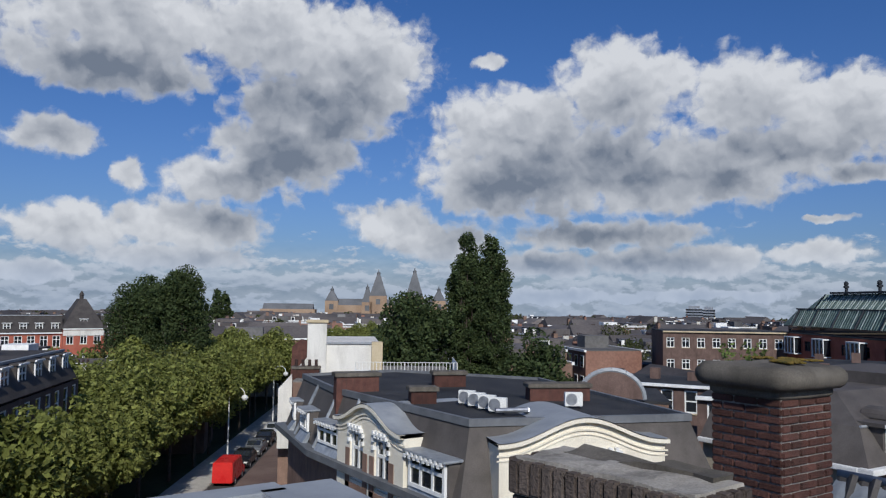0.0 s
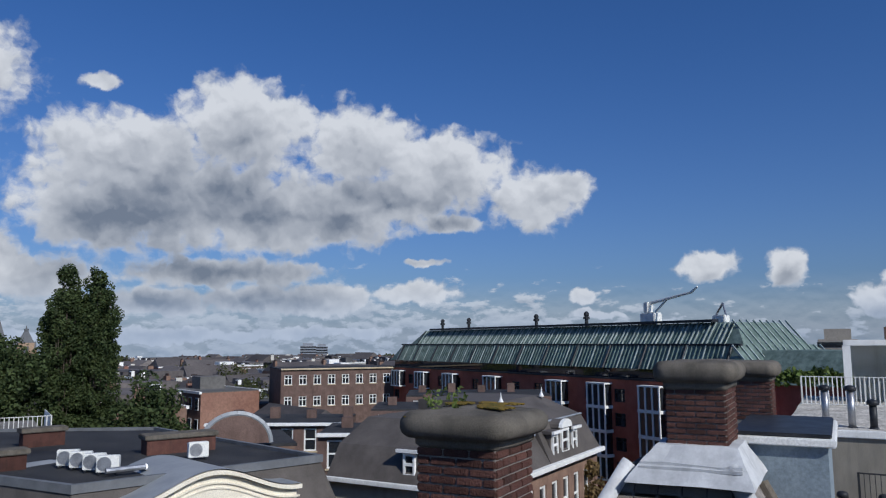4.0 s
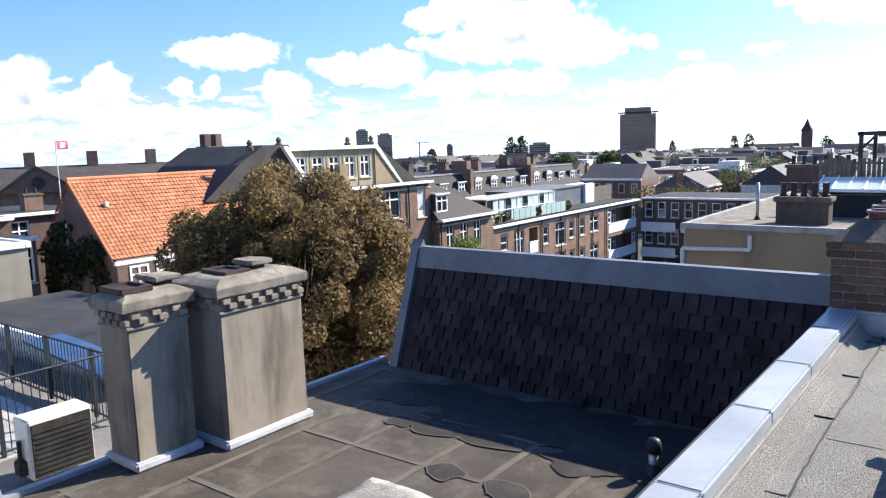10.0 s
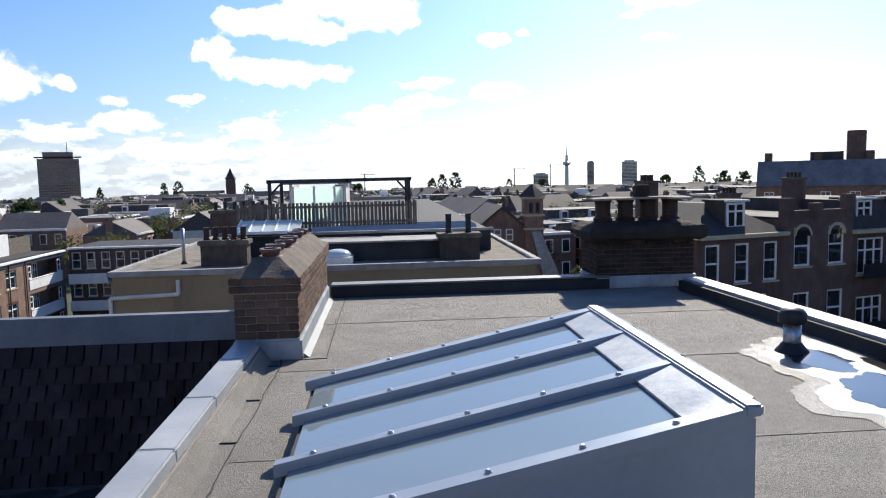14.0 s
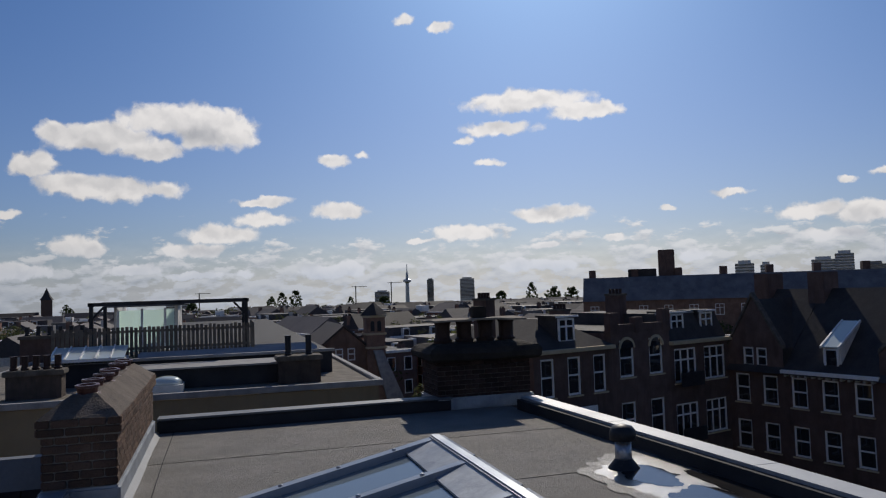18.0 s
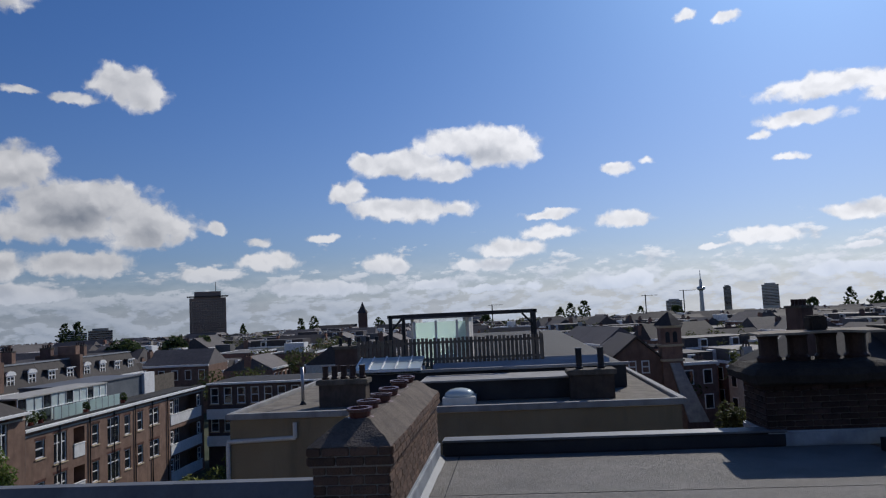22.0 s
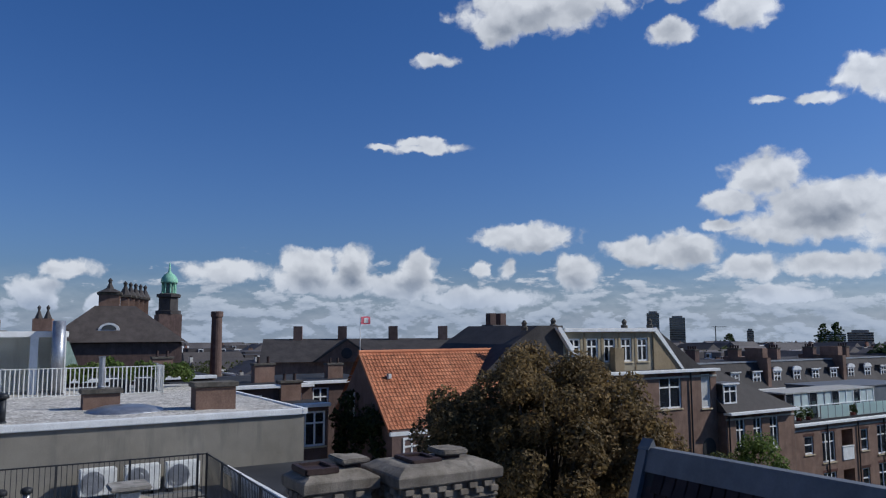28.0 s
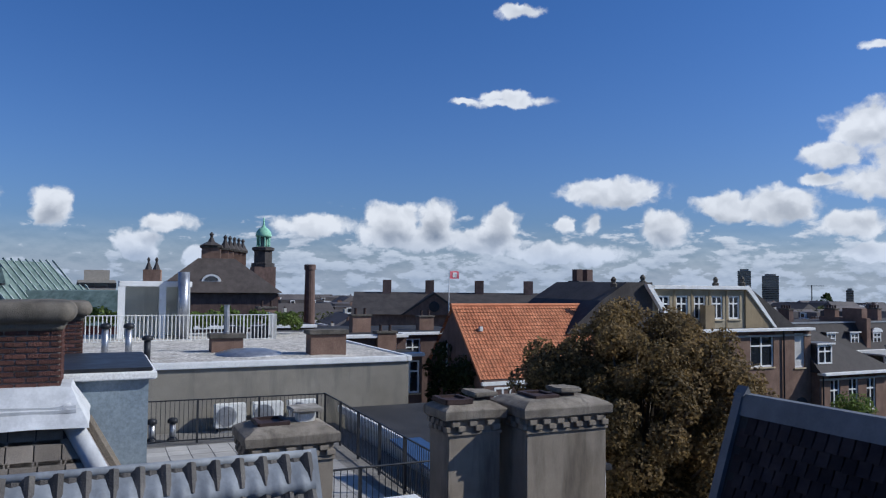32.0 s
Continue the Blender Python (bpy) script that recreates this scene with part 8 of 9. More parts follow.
def far_buildings():
    # red mansion at the end of the street
    t = house("red_mansion", "red brick mansion with slate roofs and white dormers", (-6.2, -141.0, 0), 180, 9.5, 12, 9.9, 3, 5, WALL_RED, "mansard", 3.0, ROOF_DARK, 1.2, 2.0, "cross", 2, 4, True, "red mansion wings")
    house("red_mansion", "red brick mansion with slate roofs and white dormers", (-21.8, -141.0, 0), 180, 9.0, 12, 9.9, 3, 4, WALL_RED, "mansard", 3.0, ROOF_DARK, 1.2, 2.0, "cross", 2, 3, True, "red mansion wings")
    c = house("mansion_pavilion", "red brick pavilion with tall pyramid slate roof and white frieze", (-15.6, -139.8, 0), 180, 6.4, 9, 10.6, 3, 3, WALL_RED, "hip", 5.2, ROOF_DARK, 1.1, 2.0, "cross", 2, 1)
    part("frieze", boxed(0, 6.4, -0.12, 0.0, 9.5, 10.4), STUCCO_WHITE, c)
    part("roof_lantern", lathe(bmesh.new(), ((0.35, 15.4), (0.35, 16.4), (0.45, 16.45), (0.1, 17.2)), (3.2, 4.5, 0), 8), ROOF_DARK, c)
    # dark row across the street
    u = Vector((-0.38, -0.925))
    for k in range(4):
        p = Vector((1.2, -34.6)) + u * (k * 5.2)
        house("shaded_house", "dark brick house with slate roof and glazed dormers in shade", (p.x, p.y, 0), -112.4, 5.2, 9, 10.6, 4, 3, WALL_DARK, "mansard", 1.9, ROOF_DARK, 1.0, 1.7, "sash", 2, 2, False, "shaded row", False, 1)
    # mansard building behind the mossy chimney: an end slope towards us, a sunny front beyond
    t = thing("mansard_building", "brick building with brown mansard, pale stucco end and white dormers", "building", (-20.6, -9.4, 0), 177.2)
    L, D, ez = 11.0, 5.6, 11.5
    ops = [(0.7 + i * 1.12, 9.2, 0.62, 1.7) for i in range(9)] + [(0.7 + i * 1.12, 6.0, 0.62, 1.9) for i in range(9)]
    bm = facade(bmesh.new(), L, 0, ez, ops)
    poly(bm, ((L, 0, 0), (L, D, 0), (L, D, ez), (L, 0, ez)))
    part("wall", bm, WALL_BROWN, t)
    part("end_wall", boxed(0.0, 0.2, 0.02, D, 0, ez), surf("sand_stucco", (0.36, 0.31, 0.24), (0.44, 0.385, 0.30), 0.8, 0.9, 0.2, 40, (0.26, 0.22, 0.17), 0.5), t, "plain sand-coloured stucco")
    for x, z, w, h in ops:
        window(t, pose(x, 0.06, z), w, h, "sash")
    part("white_gutter", boxed(-0.28, L + 0.1, -0.35, 0.1, ez - 0.05, ez + 0.12, 0.02), WHITE, t)
    part("white_gutter", boxed(-0.3, 0.1, 0.1, D, ez - 0.05, ez + 0.1, 0.02), WHITE, t)
    for xa, xb, zt in ((0.0, 5.6, 13.35), (5.62, L, 13.75)):
        ia, ib = (0.55, 0.0) if xa == 0 else (0.0, 0.5)
        bm = bmesh.new()
        skirt(bm, [(xa - ia * 0.3, -0.15), (xb, -0.15), (xb, D), (xa - ia * 0.3, D)], ez + 0.1, [(xa + ia, 0.5), (xb - ib, 0.5), (xb - ib, D), (xa + ia, D)], zt - 0.75)
        p, q = skirt(bm, [(xa + ia, 0.5), (xb - ib, 0.5), (xb - ib, D), (xa + ia, D)], zt - 0.75, [(xa + ia * 4, 2.2), (xb - ib * 2, 2.2), (xb - ib * 2, D), (xa + ia * 4, D)], zt)
        bm.faces.new(q)
        part("mansard", bm, MANSARD, t, "brown-grey mansard slopes")
        part("mansard_ridge", tube(bmesh.new(), (xa + ia, 0.48, zt - 0.74), (xb - ib, 0.48, zt - 0.74), 0.04, n=6), LEAD, t)
    for x, w, arch in ((1.3, 0.5, False), (2.1, 0.75, True), (3.1, 0.5, False), (6.4, 0.5, False), (7.4, 0.75, True), (8.4, 0.5, False)):
        dormer(t, x, 0.0, ez + 0.22, w, 0.95 if arch else 0.8, 1.1, 0, arch, MANSARD)
    dormer(t, 0.05, 2.4, ez + 0.25, 0.45, 0.7, 0.8, -90, False, MANSARD)
    part("finial", lathe(bmesh.new(), ((0.09, 0), (0.11, 0.06), (0.04, 0.2), (0.01, 0.42)), (5.7, 1.9, 13.7), 8), WHITE, t)
    part("finial", lathe(bmesh.new(), ((0.09, 0), (0.11, 0.06), (0.04, 0.2), (0.01, 0.42)), (9.6, 1.9, 13.7), 8), WHITE, t)
    bl = [(random.uniform(9.6, 10.9), -0.12, random.uniform(4, 11.2), 0.35) for _ in range(50)]
    v = new("creeper", leaf_mesh("creeper", 3000, bl, 0.1, LEAF_BROWN))
    v.parent = t
    tagged(v, "rust-brown creeper on the brick front", kind="stuff")
    tree("small_tree", "slim bright green tree in the gap between houses", (-20.6, -17.2, 0), 0.9, 2.4, 9.6, 3500, 0.1, LEAF_LIGHT, 26, 0.45, 33, 0.1, "garden trees")
    # low dark back buildings with chimneys, in front of the brown block
    for i, (x, y, w, d, h) in enumerate(((-36.0, -27.0, 12.0, 6.0, 10.6), (-47.0, -30.5, 12.0, 7.0, 11.0), (-40.0, -40.0, 10.0, 7.0, 10.2), (-58.0, -34.0, 13.0, 8.0, 11.2))):
        q = house("back_building", "low dark-roofed back building with a row of chimneys", (x, y, 0), 118, w, d, h, 4, 6, WALL_DARK, "flat", ww=0.9, wh=1.7, kind="sash", vis=1, group="back buildings", cornice=i % 2 == 0)
        for k in range(4):
            part("ridge_chimney", boxed(1.0 + k * 2.8, 1.7 + k * 2.8, d * 0.5, d * 0.5 + 0.6, h, h + 0.75 + 0.2 * (k % 2), 0.02), WALL_DARK, q)
    # long red building under a green copper roof
    d = Vector((31.5, 53.5)).normalized()
    t = thing("copper_roofed_building", "long red brick building with a tall green copper roof", "building", (-98.0, -60.5, 0), math.degrees(math.atan2(d.y, d.x)))
    L = 63.0
    ops = []
    for i in range(15):
        for f in range(5):
            ops.append((2.1 + i * 4.2, 0.7 + f * 2.35, 1.5, 1.3))
    bm = facade(bmesh.new(), L, 0, 12.4, ops, 0.25)
    poly(bm, ((L, 0, 0), (L, 14, 0), (L, 14, 12.4), (L, 0, 12.4)))
    poly(bm, ((0, 14, 0), (0, 0, 0), (0, 0, 12.4), (0, 14, 12.4)))
    part("wall", bm, WALL_RED, t)
    for x, z, a, b in ops:
        window(t, pose(x, 0.12, z), a, b, "double", METAL_DARK, sill=False)
    part("glass_band", boxed(0.3, L - 0.3, 0.6, 13.4, 12.4, 13.5), PANE, t)
    part("balcony_edge", boxed(-0.1, L + 0.1, -0.2, 0.1, 12.3, 12.5), METAL_DARK, t)
    for i, x in enumerate((3.5, 10.5, 18.0, 27.5, 39.5, 46.0, 53.0)):
        b = thing("bay_window", "white framed projecting bay with dark glass", "bay window", (0, 0, 0), 0, "white bays on the red building")
        b.parent = None
        b.matrix_world = t.matrix_world @ pose(x, 0, 0)
        n = 1 if i < 3 else 4
        for f in range(n):
            z = 9.6 - f * 2.35
            part("glazing", boxed(-1.2, 1.2, -0.95, 0, z + 0.1, z + 2.2), PANE, b)
            for q in (-1.25, -0.42, 0.42, 1.25):
                part("mullion", boxed(q - 0.07, q + 0.07, -1.05, -0.93, z, z + 2.35), WHITE, b)
            for zz in (z, z + 2.2):
                part("band", boxed(-1.35, 1.35, -1.08, 0, zz, zz + 0.14), WHITE, b)
    prof = [(-0.6, 13.4), (0.6, 15.6), (1.8, 15.7), (3.4, 17.7)]
    bm = bmesh.new()
    pts = [(y + 0.6, z) for y, z in prof] + [(14 - y - 0.6, z) for y, z in prof[::-1]]
    prism(bm, pts, "x", 0.0, L)
    for vv in bm.verts:
        k = (vv.co.z - 13.4) * 0.9
        vv.co.x = vv.co.x + k if vv.co.x < L / 2 else vv.co.x - k
    part("copper_roof", bm, COPPER, t, "streaky green patinated copper")
    part("ridge_walkway", boxed(6, L - 6, 3.4, 4.2, 17.75, 18.0), METAL_DARK, t)
    rib = mesh_of("standing_seam", boxed(-0.035, 0.035, -0.08, 0.06, 0, 2.5), COPPER)
    rib3 = mesh_of("standing_seam", boxed(-0.04, 0.04, -0.09, 0.06, 0, 2.5), COPPER_PALE)
    rib2 = mesh_of("glazing_rib", boxed(-0.05, 0.05, -0.13, 0.06, 0, 2.55), COPPER_PALE)
    for i in range(118):
        x = 2.0 + i * 0.5
        linked("standing_seam", rib if i % 4 else rib3, t, pose(x, 0.0, 13.4, -28))
        linked("glazing_rib" if i % 3 else "standing_seam", rib2 if i % 3 else rib, t, pose(min(max(x, 4), L - 4), 2.4, 15.7, -38.6))
    end_rib = mesh_of("end_rib", boxed(-0.05, 0.1, -0.06, 0.06, 0, 2.95), COPPER_PALE)
    for i in range(14):
        linked("end_rib", end_rib, t, pose(L, 0.7 + i * 0.97, 13.45, 0, -42))
        if 2 < i < 12:
            linked("end_rib", end_rib, t, pose(L - 2.05, 0.7 + i * 0.97, 15.7, 0, -42))
    part("tier_gutter", boxed(1.5, L - 1.5, 1.1, 1.5, 15.6, 15.78), METAL_DARK, t)
    for i in range(13):
        part("panel_divider", tube(bmesh.new(), (2.5 + i * 4.85, -0.1, 13.4), (2.5 + i * 4.85, 1.15, 15.65), 0.11, n=6), METAL_DARK, t)
    for x in (8, 15, 30, 39):
        part("roof_cowl", lathe(bmesh.new(), ((0.2, 17.6), (0.2, 18.5), (0.36, 18.55), (0.36, 18.8), (0.2, 18.85), (0.3, 18.95), (0.3, 19.2), (0.1, 19.4)), (x, 4.5, 0), 8), METAL_DARK, t)
    k = thing("roof_crane", "white window-cleaning crane on the copper roof", "crane", (0, 0, 0))
    k.matrix_world = t.matrix_world @ pose(48.5, 4.6, 17.6)
    part("body", boxed(-1.0, 1.0, -0.6, 0.6, 0, 1.3, 0.1), METAL_WHITE, k)
    part("mast", boxed(-0.7, 0.0, -0.4, 0.4, 1.3, 2.4, 0.1), METAL_WHITE, k)
    part("jib", tube(bmesh.new(), (-0.5, 0, 2.2), (5.2, 0, 3.1), 0.18, 0.12, 8), METAL_WHITE, k)
    part("hook_arm", tube(bmesh.new(), (5.2, 0, 3.1), (6.0, 0, 3.6), 0.15, 0.08, 8), METAL_WHITE, k)
    part("stay", tube(bmesh.new(), (0.4, 0, 1.2), (2.2, 0, 2.6), 0.12, 0.12, 8), METAL_WHITE, k)
    k = thing("roof_hoist", "small white hoist with a tripod on the copper roof", "hoist", (0, 0, 0))
    k.matrix_world = t.matrix_world @ pose(57.0, 4.6, 17.6)
    part("body", boxed(-0.7, 0.7, -0.4, 0.4, 0, 0.8, 0.08), METAL_WHITE, k)
    for sx in (-0.6, 0.6):
        part("leg", tube(bmesh.new(), (sx, 0, 0.7), (0.3, 0, 1.9), 0.1, n=6), METAL_GREY, k)
    w = thing("copper_roofed_wing", "rear wing with green copper roof", "building", (-68.0, -6.0, 0), 60)
    part("wall", boxed(-2, 9, 0, 12, 0, 12.5), WALL_RED, w)
    part("copper_roof", prism(bmesh.new(), [(-0.4, 12.5), (2.4, 15.2), (10, 15.2), (12.4, 12.5)], "x", -2, 9), COPPER, w)
    # brown block beside it
    house("brown_office", "long flat-roofed brown brick block with two rows of small windows", (-84.5, -70.5, 0), 140, 19.0, 10, 12.2, 4, 9, WALL_DARK, "flat", ww=1.1, wh=1.4, kind="double", vis=2, trim=STONE)
    # hipped hall with chimneys and the domed tower
    t = thing("hipped_hall", "large hall with hipped brown roof and row of tall chimneys", "building", (-105.0, 14.0, 0), 80)
    part("wall", boxed(-7, 9, 0, 22, 0, 14.5), WALL_DARK, t)
    bm = bmesh.new()
    a, b = skirt(bm, [(-7.6, -0.6), (9.6, -0.6), (9.6, 22.6), (-7.6, 22.6)], 14.6, [(-2.0, 4.5), (3.0, 4.5), (3.0, 18), (-2.0, 18)], 19.4)
    bm.faces.new(b)
    part("roof", bm, ROOF_BROWN, t)
    part("lunette", prism(bmesh.new(), [(1.3 * math.cos(q), 16.1 + 1.0 * math.sin(q)) for q in np.linspace(0, math.pi, 11)], "y", 1.0, 2.2), WHITE, t)
    part("lunette_glass", prism(bmesh.new(), [(0.9 * math.cos(q), 16.2 + 0.65 * math.sin(q)) for q in np.linspace(0, math.pi, 11)], "y", 0.95, 1.05), PANE, t)
    for i in range(6):
        x, y, w, z = (-0.3, 4.6, 1.3, 20.9) if i == 0 else (0.9 + i * 0.62, 5.0 + i * 2.4, 0.55, 20.7)
        c = part("tall_chimney", boxed(x - w, x + w, y, y + 1.6, 18.4, z, 0.05), WALL_BROWN, t)
        part("chimney_cornice", boxed(x - w - 0.25, x + w + 0.25, y - 0.2, y + 1.8, z, z + 0.35, 0.05), CAPSTONE, c)
        part("chimney_cap", lathe(bmesh.new(), ((w + 0.3, z + 0.35), (0.5, z + 0.9), (0.18, z + 1.6), (0.3, z + 2.0), (0.05, z + 2.3)), (x, y + 0.8, 0), 8), ROOF_DARK, c)
    c = part("tall_chimney", boxed(-8.6, -6.4, -1.0, 0.6, 14.0, 17.6, 0.05), WALL_BROWN, t)
    for x in (-8.0, -7.0):
        part("chimney_cap", lathe(bmesh.new(), ((0.5, 17.6), (0.3, 18.1), (0.12, 18.6), (0.22, 19.0), (0.03, 19.3)), (x, -0.2, 0), 8), ROOF_DARK, c)
    s = thing("domed_tower", "slender tower with a verdigris copper dome and lantern", "tower", (-168.0, 33.5, 0))
    part("shaft", boxed(-2.4, 2.4, -2.4, 2.4, 0, 19.5, 0.1), WALL_DARK, s)
    part("drum", lathe(bmesh.new(), ((2.6, 19.5), (2.6, 20.3), (2.0, 20.4), (2.0, 23.0), (2.5, 23.2), (2.5, 23.8), (1.7, 24.0)), n=8), ROOF_DARK, s)
    for q in range(8):
        part("lantern_column", tube(bmesh.new(), (1.35 * math.cos(q * math.pi / 4), 1.35 * math.sin(q * math.pi / 4), 23.9), (1.35 * math.cos(q * math.pi / 4), 1.35 * math.sin(q * math.pi / 4), 26.3), 0.2, n=6), COPPER_BRIGHT, s)
    part("lantern_core", tube(bmesh.new(), (0, 0, 23.9), (0, 0, 26.3), 0.7, n=8), COPPER, s)
    part("dome", lathe(bmesh.new(), ((1.75, 26.2), (1.8, 26.6), (1.6, 27.3), (1.1, 28.0), (0.4, 28.5), (0.25, 29.0), (0.1, 30.6)), n=16), COPPER_BRIGHT, s, smooth=True)
    c = thing("factory_chimney", "dark round brick chimney above the roofs", "chimney", (-113.0, 29.8, 0))
    part("shaft", lathe(bmesh.new(), ((1.0, 0), (0.75, 18.0), (0.9, 18.1), (0.9, 18.8), (0.75, 18.9)), n=16), WALL_DARK, c)
    # long slate roofs with pediment
    t = thing("long_slate_hall", "long building with dark slate roof, pediment and chimneys", "building", (-92.0, 36.0, 0), 68)
    part("wall", boxed(-6, 34, 0, 12, 0, 12.0), WALL_BROWN, t)
    part("roof", prism(bmesh.new(), [(-0.5, 12.0), (6, 14.9), (12.5, 12.0)], "x", -6, 34), ROOF_DARK, t)
    part("pediment", prism(bmesh.new(), [(1.0, 12.0), (9.0, 12.0), (5.0, 14.7)], "y", -0.9, 5.0), WALL_BROWN, t)
    part("pediment_edge", prism(bmesh.new(), [(0.6, 12.0), (5.0, 15.0), (9.4, 12.0), (9.0, 12.0), (5.0, 14.7), (1.0, 12.0)], "y", -1.1, 5.0), ROOF_DARK, t)
    part("round_window", lathe(bmesh.new(), ((0.7, 0), (0.7, 0.1), (0.5, 0.12)), n=16), METAL_DARK, t).matrix_local = pose(5, -0.92, 13.1, 90)
    for x in (-2, 4, 11, 18, 25):
        part("chimney", boxed(x, x + 1.2, 5.5, 6.6, 14.5, 16.6, 0.03), WALL_BROWN, t)
    f = thing("flagpole", "white pole with a red and white flag above the roofs", "flag", (-61.5, 29.3, 12.0))
    part("pole", tube(bmesh.new(), (0, 0, 0), (0, 0, 5.4), 0.05, 0.03, 8), WHITE, f)
    part("white_stripe", rough_up(boxed(0.03, 0.09, 0.3, 0.72, 4.72, 5.12), 0.1, 1.5, 4), WHITE, f)
    part("flag", rough_up(boxed(0.05, 0.07, 0.02, 0.95, 4.6, 5.25), 0.1, 1.5, 4), surf("pink_flag_cloth", (0.65, 0.12, 0.16), (0.75, 0.2, 0.24), 3.0, 0.8, 0.05), f)
    t = thing("hipped_house", "house with hipped slate roof and two chimneys", "house", (-66.0, 50.0, 0), 90, group="hipped roofs")
    part("wall", boxed(-4, 4, 0, 8, 0, 13.4), WALL_BROWN, t)
    bm = bmesh.new()
    a, b = skirt(bm, [(-4.4, -0.4), (4.4, -0.4), (4.4, 8.4), (-4.4, 8.4)], 13.4, [(-1, 3), (1, 3), (1, 5), (-1, 5)], 16.6)
    bm.faces.new(b)
    part("roof", bm, ROOF_DARK, t)
    for x in (-1.0, 0.4):
        part("chimney", boxed(x, x + 0.8, 3.5, 4.4, 16.2, 17.9, 0.02), WALL_DARK, t)
    # low roofs in front of them
    for x, y, w, d, h, rz in ((-41.5, 10.0, 7.0, 9, 12.9, 90), (-47.5, 4.0, 9.0, 8, 13.2, 90), (-50.0, 16.0, 10.0, 9, 12.4, 90), (-39.0, 12.5, 4.5, 5, 12.0, 90)):
        house("flat_roofed_house", "brown brick house with flat roof and white roof edge", (x, y, 0), rz, w, d, h, 4, 3, WALL_DARK, "flat", ww=1.2, wh=1.9, kind="cross", vis=1)
        stack("roof_chimney", "brown brick chimney on a flat roof", x - 2.5, y + w * 0.7, h + 0.1, 0.7, 1.2, 1.0, WALL_BROWN, 2)
    # museum with twin towers
    t = thing("museum", "sandstone and brick museum with twin slate-roofed towers", "museum", (-348.5, -607.0, 0), 150)
    MUSEUM = surf("museum_brick_and_stone", (0.27, 0.185, 0.125), (0.37, 0.27, 0.19), 0.05, 0.9, 0.2, 2.0)
    SLATE_PALE = surf("pale_far_slate", (0.10, 0.104, 0.112), (0.15, 0.154, 0.162), 0.08, 0.8, 0.2, 2.0)
    part("wall", boxed(-66, 48, 0, 30, -8, 12), MUSEUM, t)
    part("roof", prism(bmesh.new(), [(0, 12), (9, 18), (21, 18), (30, 12)], "x", -66, 48), SLATE_PALE, t)
    for x, w, h, tip in ((-17, 8, 21, 46), (17, 8, 21, 48), (40, 6, 17, 31), (-60, 6, 16, 30), (-27, 5, 15, 32)):
        k = part("tower", boxed(x - w, x + w, -3, 2 * w - 3, -8, h, 0.2), MUSEUM, t)
        bm = bmesh.new()
        a, b = skirt(bm, [(x - w, -3), (x + w, -3), (x + w, 2 * w - 3), (x - w, 2 * w - 3)], h, [(x - 1.6, w - 4.6), (x + 1.6, w - 4.6), (x + 1.6, w - 1.4), (x - 1.6, w - 1.4)], tip - 5)
        bm.faces.new(b)
        part("tower_roof", bm, SLATE_PALE, k)
        part("lantern", lathe(bmesh.new(), ((1.6, tip - 5), (1.8, tip - 3), (0.6, tip - 2.4), (0.2, tip)), (x, w - 3, 0), 8), SLATE_PALE, k)
        part("tower_window", boxed(x - 2, x + 2, -3.3, -2.9, h - 8, h - 3), SLATE_PALE, k)
    g = part("gallery_roof", prism(bmesh.new(), [(-20, 8), (-14, 13), (-8, 8)], "x", -120, -75), SLATE_PALE, t)
    part("gallery_wall", boxed(-122, -73, -22, -6, -8, 8), MUSEUM, t)
    # tower block
    t = thing("tower_block", "brown high-rise block with a projecting roof plate", "high-rise", (-384.0, 921.0, 0), 22.6)
    # brown panels, paled in their base colour in place of distance haze
    TB = surf("brown_concrete_panel", (0.22, 0.17, 0.14), (0.28, 0.22, 0.185), 0.05, 0.85, 0.1, 3.0)
    part("body", boxed(-22, 22, -12, 12, -20, 46), TB, t)
    part("plant_storey", boxed(-16, 16, -9, 9, 46, 54), TB, t)
    part("roof_plate", boxed(-25, 25, -14, 14, 47.5, 48.4), METAL_DARK, t)
    part("mast", tube(bmesh.new(), (10, 0, 50), (10, 0, 66), 0.4, n=6), METAL_DARK, t)
    bm = bmesh.new()
    for i in range(14):
        for f in range(18):
            x, z = -20.5 + i * 3.0, -11 + f * 3.1
            box(bm, x, x + 1.5, -12.3, -11.9, z, z + 1.4)
    tagged(part("glazing", bm, PANE, t), kind="stuff")
    c = thing("church", "dark church tower with pointed spire beside poplars", "church", (-196.0, 975.0, 0), 11)
    part("tower", boxed(-6, 6, -6, 6, -15, 18, 0.2), WALL_DARK, c)
    part("spire", lathe(bmesh.new(), ((7.5, 18), (4, 23), (0.3, 32)), n=8), ROOF_DARK, c)
    part("nave", prism(bmesh.new(), [(-10, -15), (-10, -2), (0, 4), (10, -2), (10, -15)], "x", -70, -8), ROOF_DARK, c)
    m = thing("television_tower", "slim television tower with a round platform", "tower", (715.0, 2904.0, 0))
    part("shaft", lathe(bmesh.new(), ((9, -60), (7, 45), (16, 50), (16, 58), (6, 62), (5, 85), (2, 88), (1.2, 122)), n=12), METAL_GREY, m)
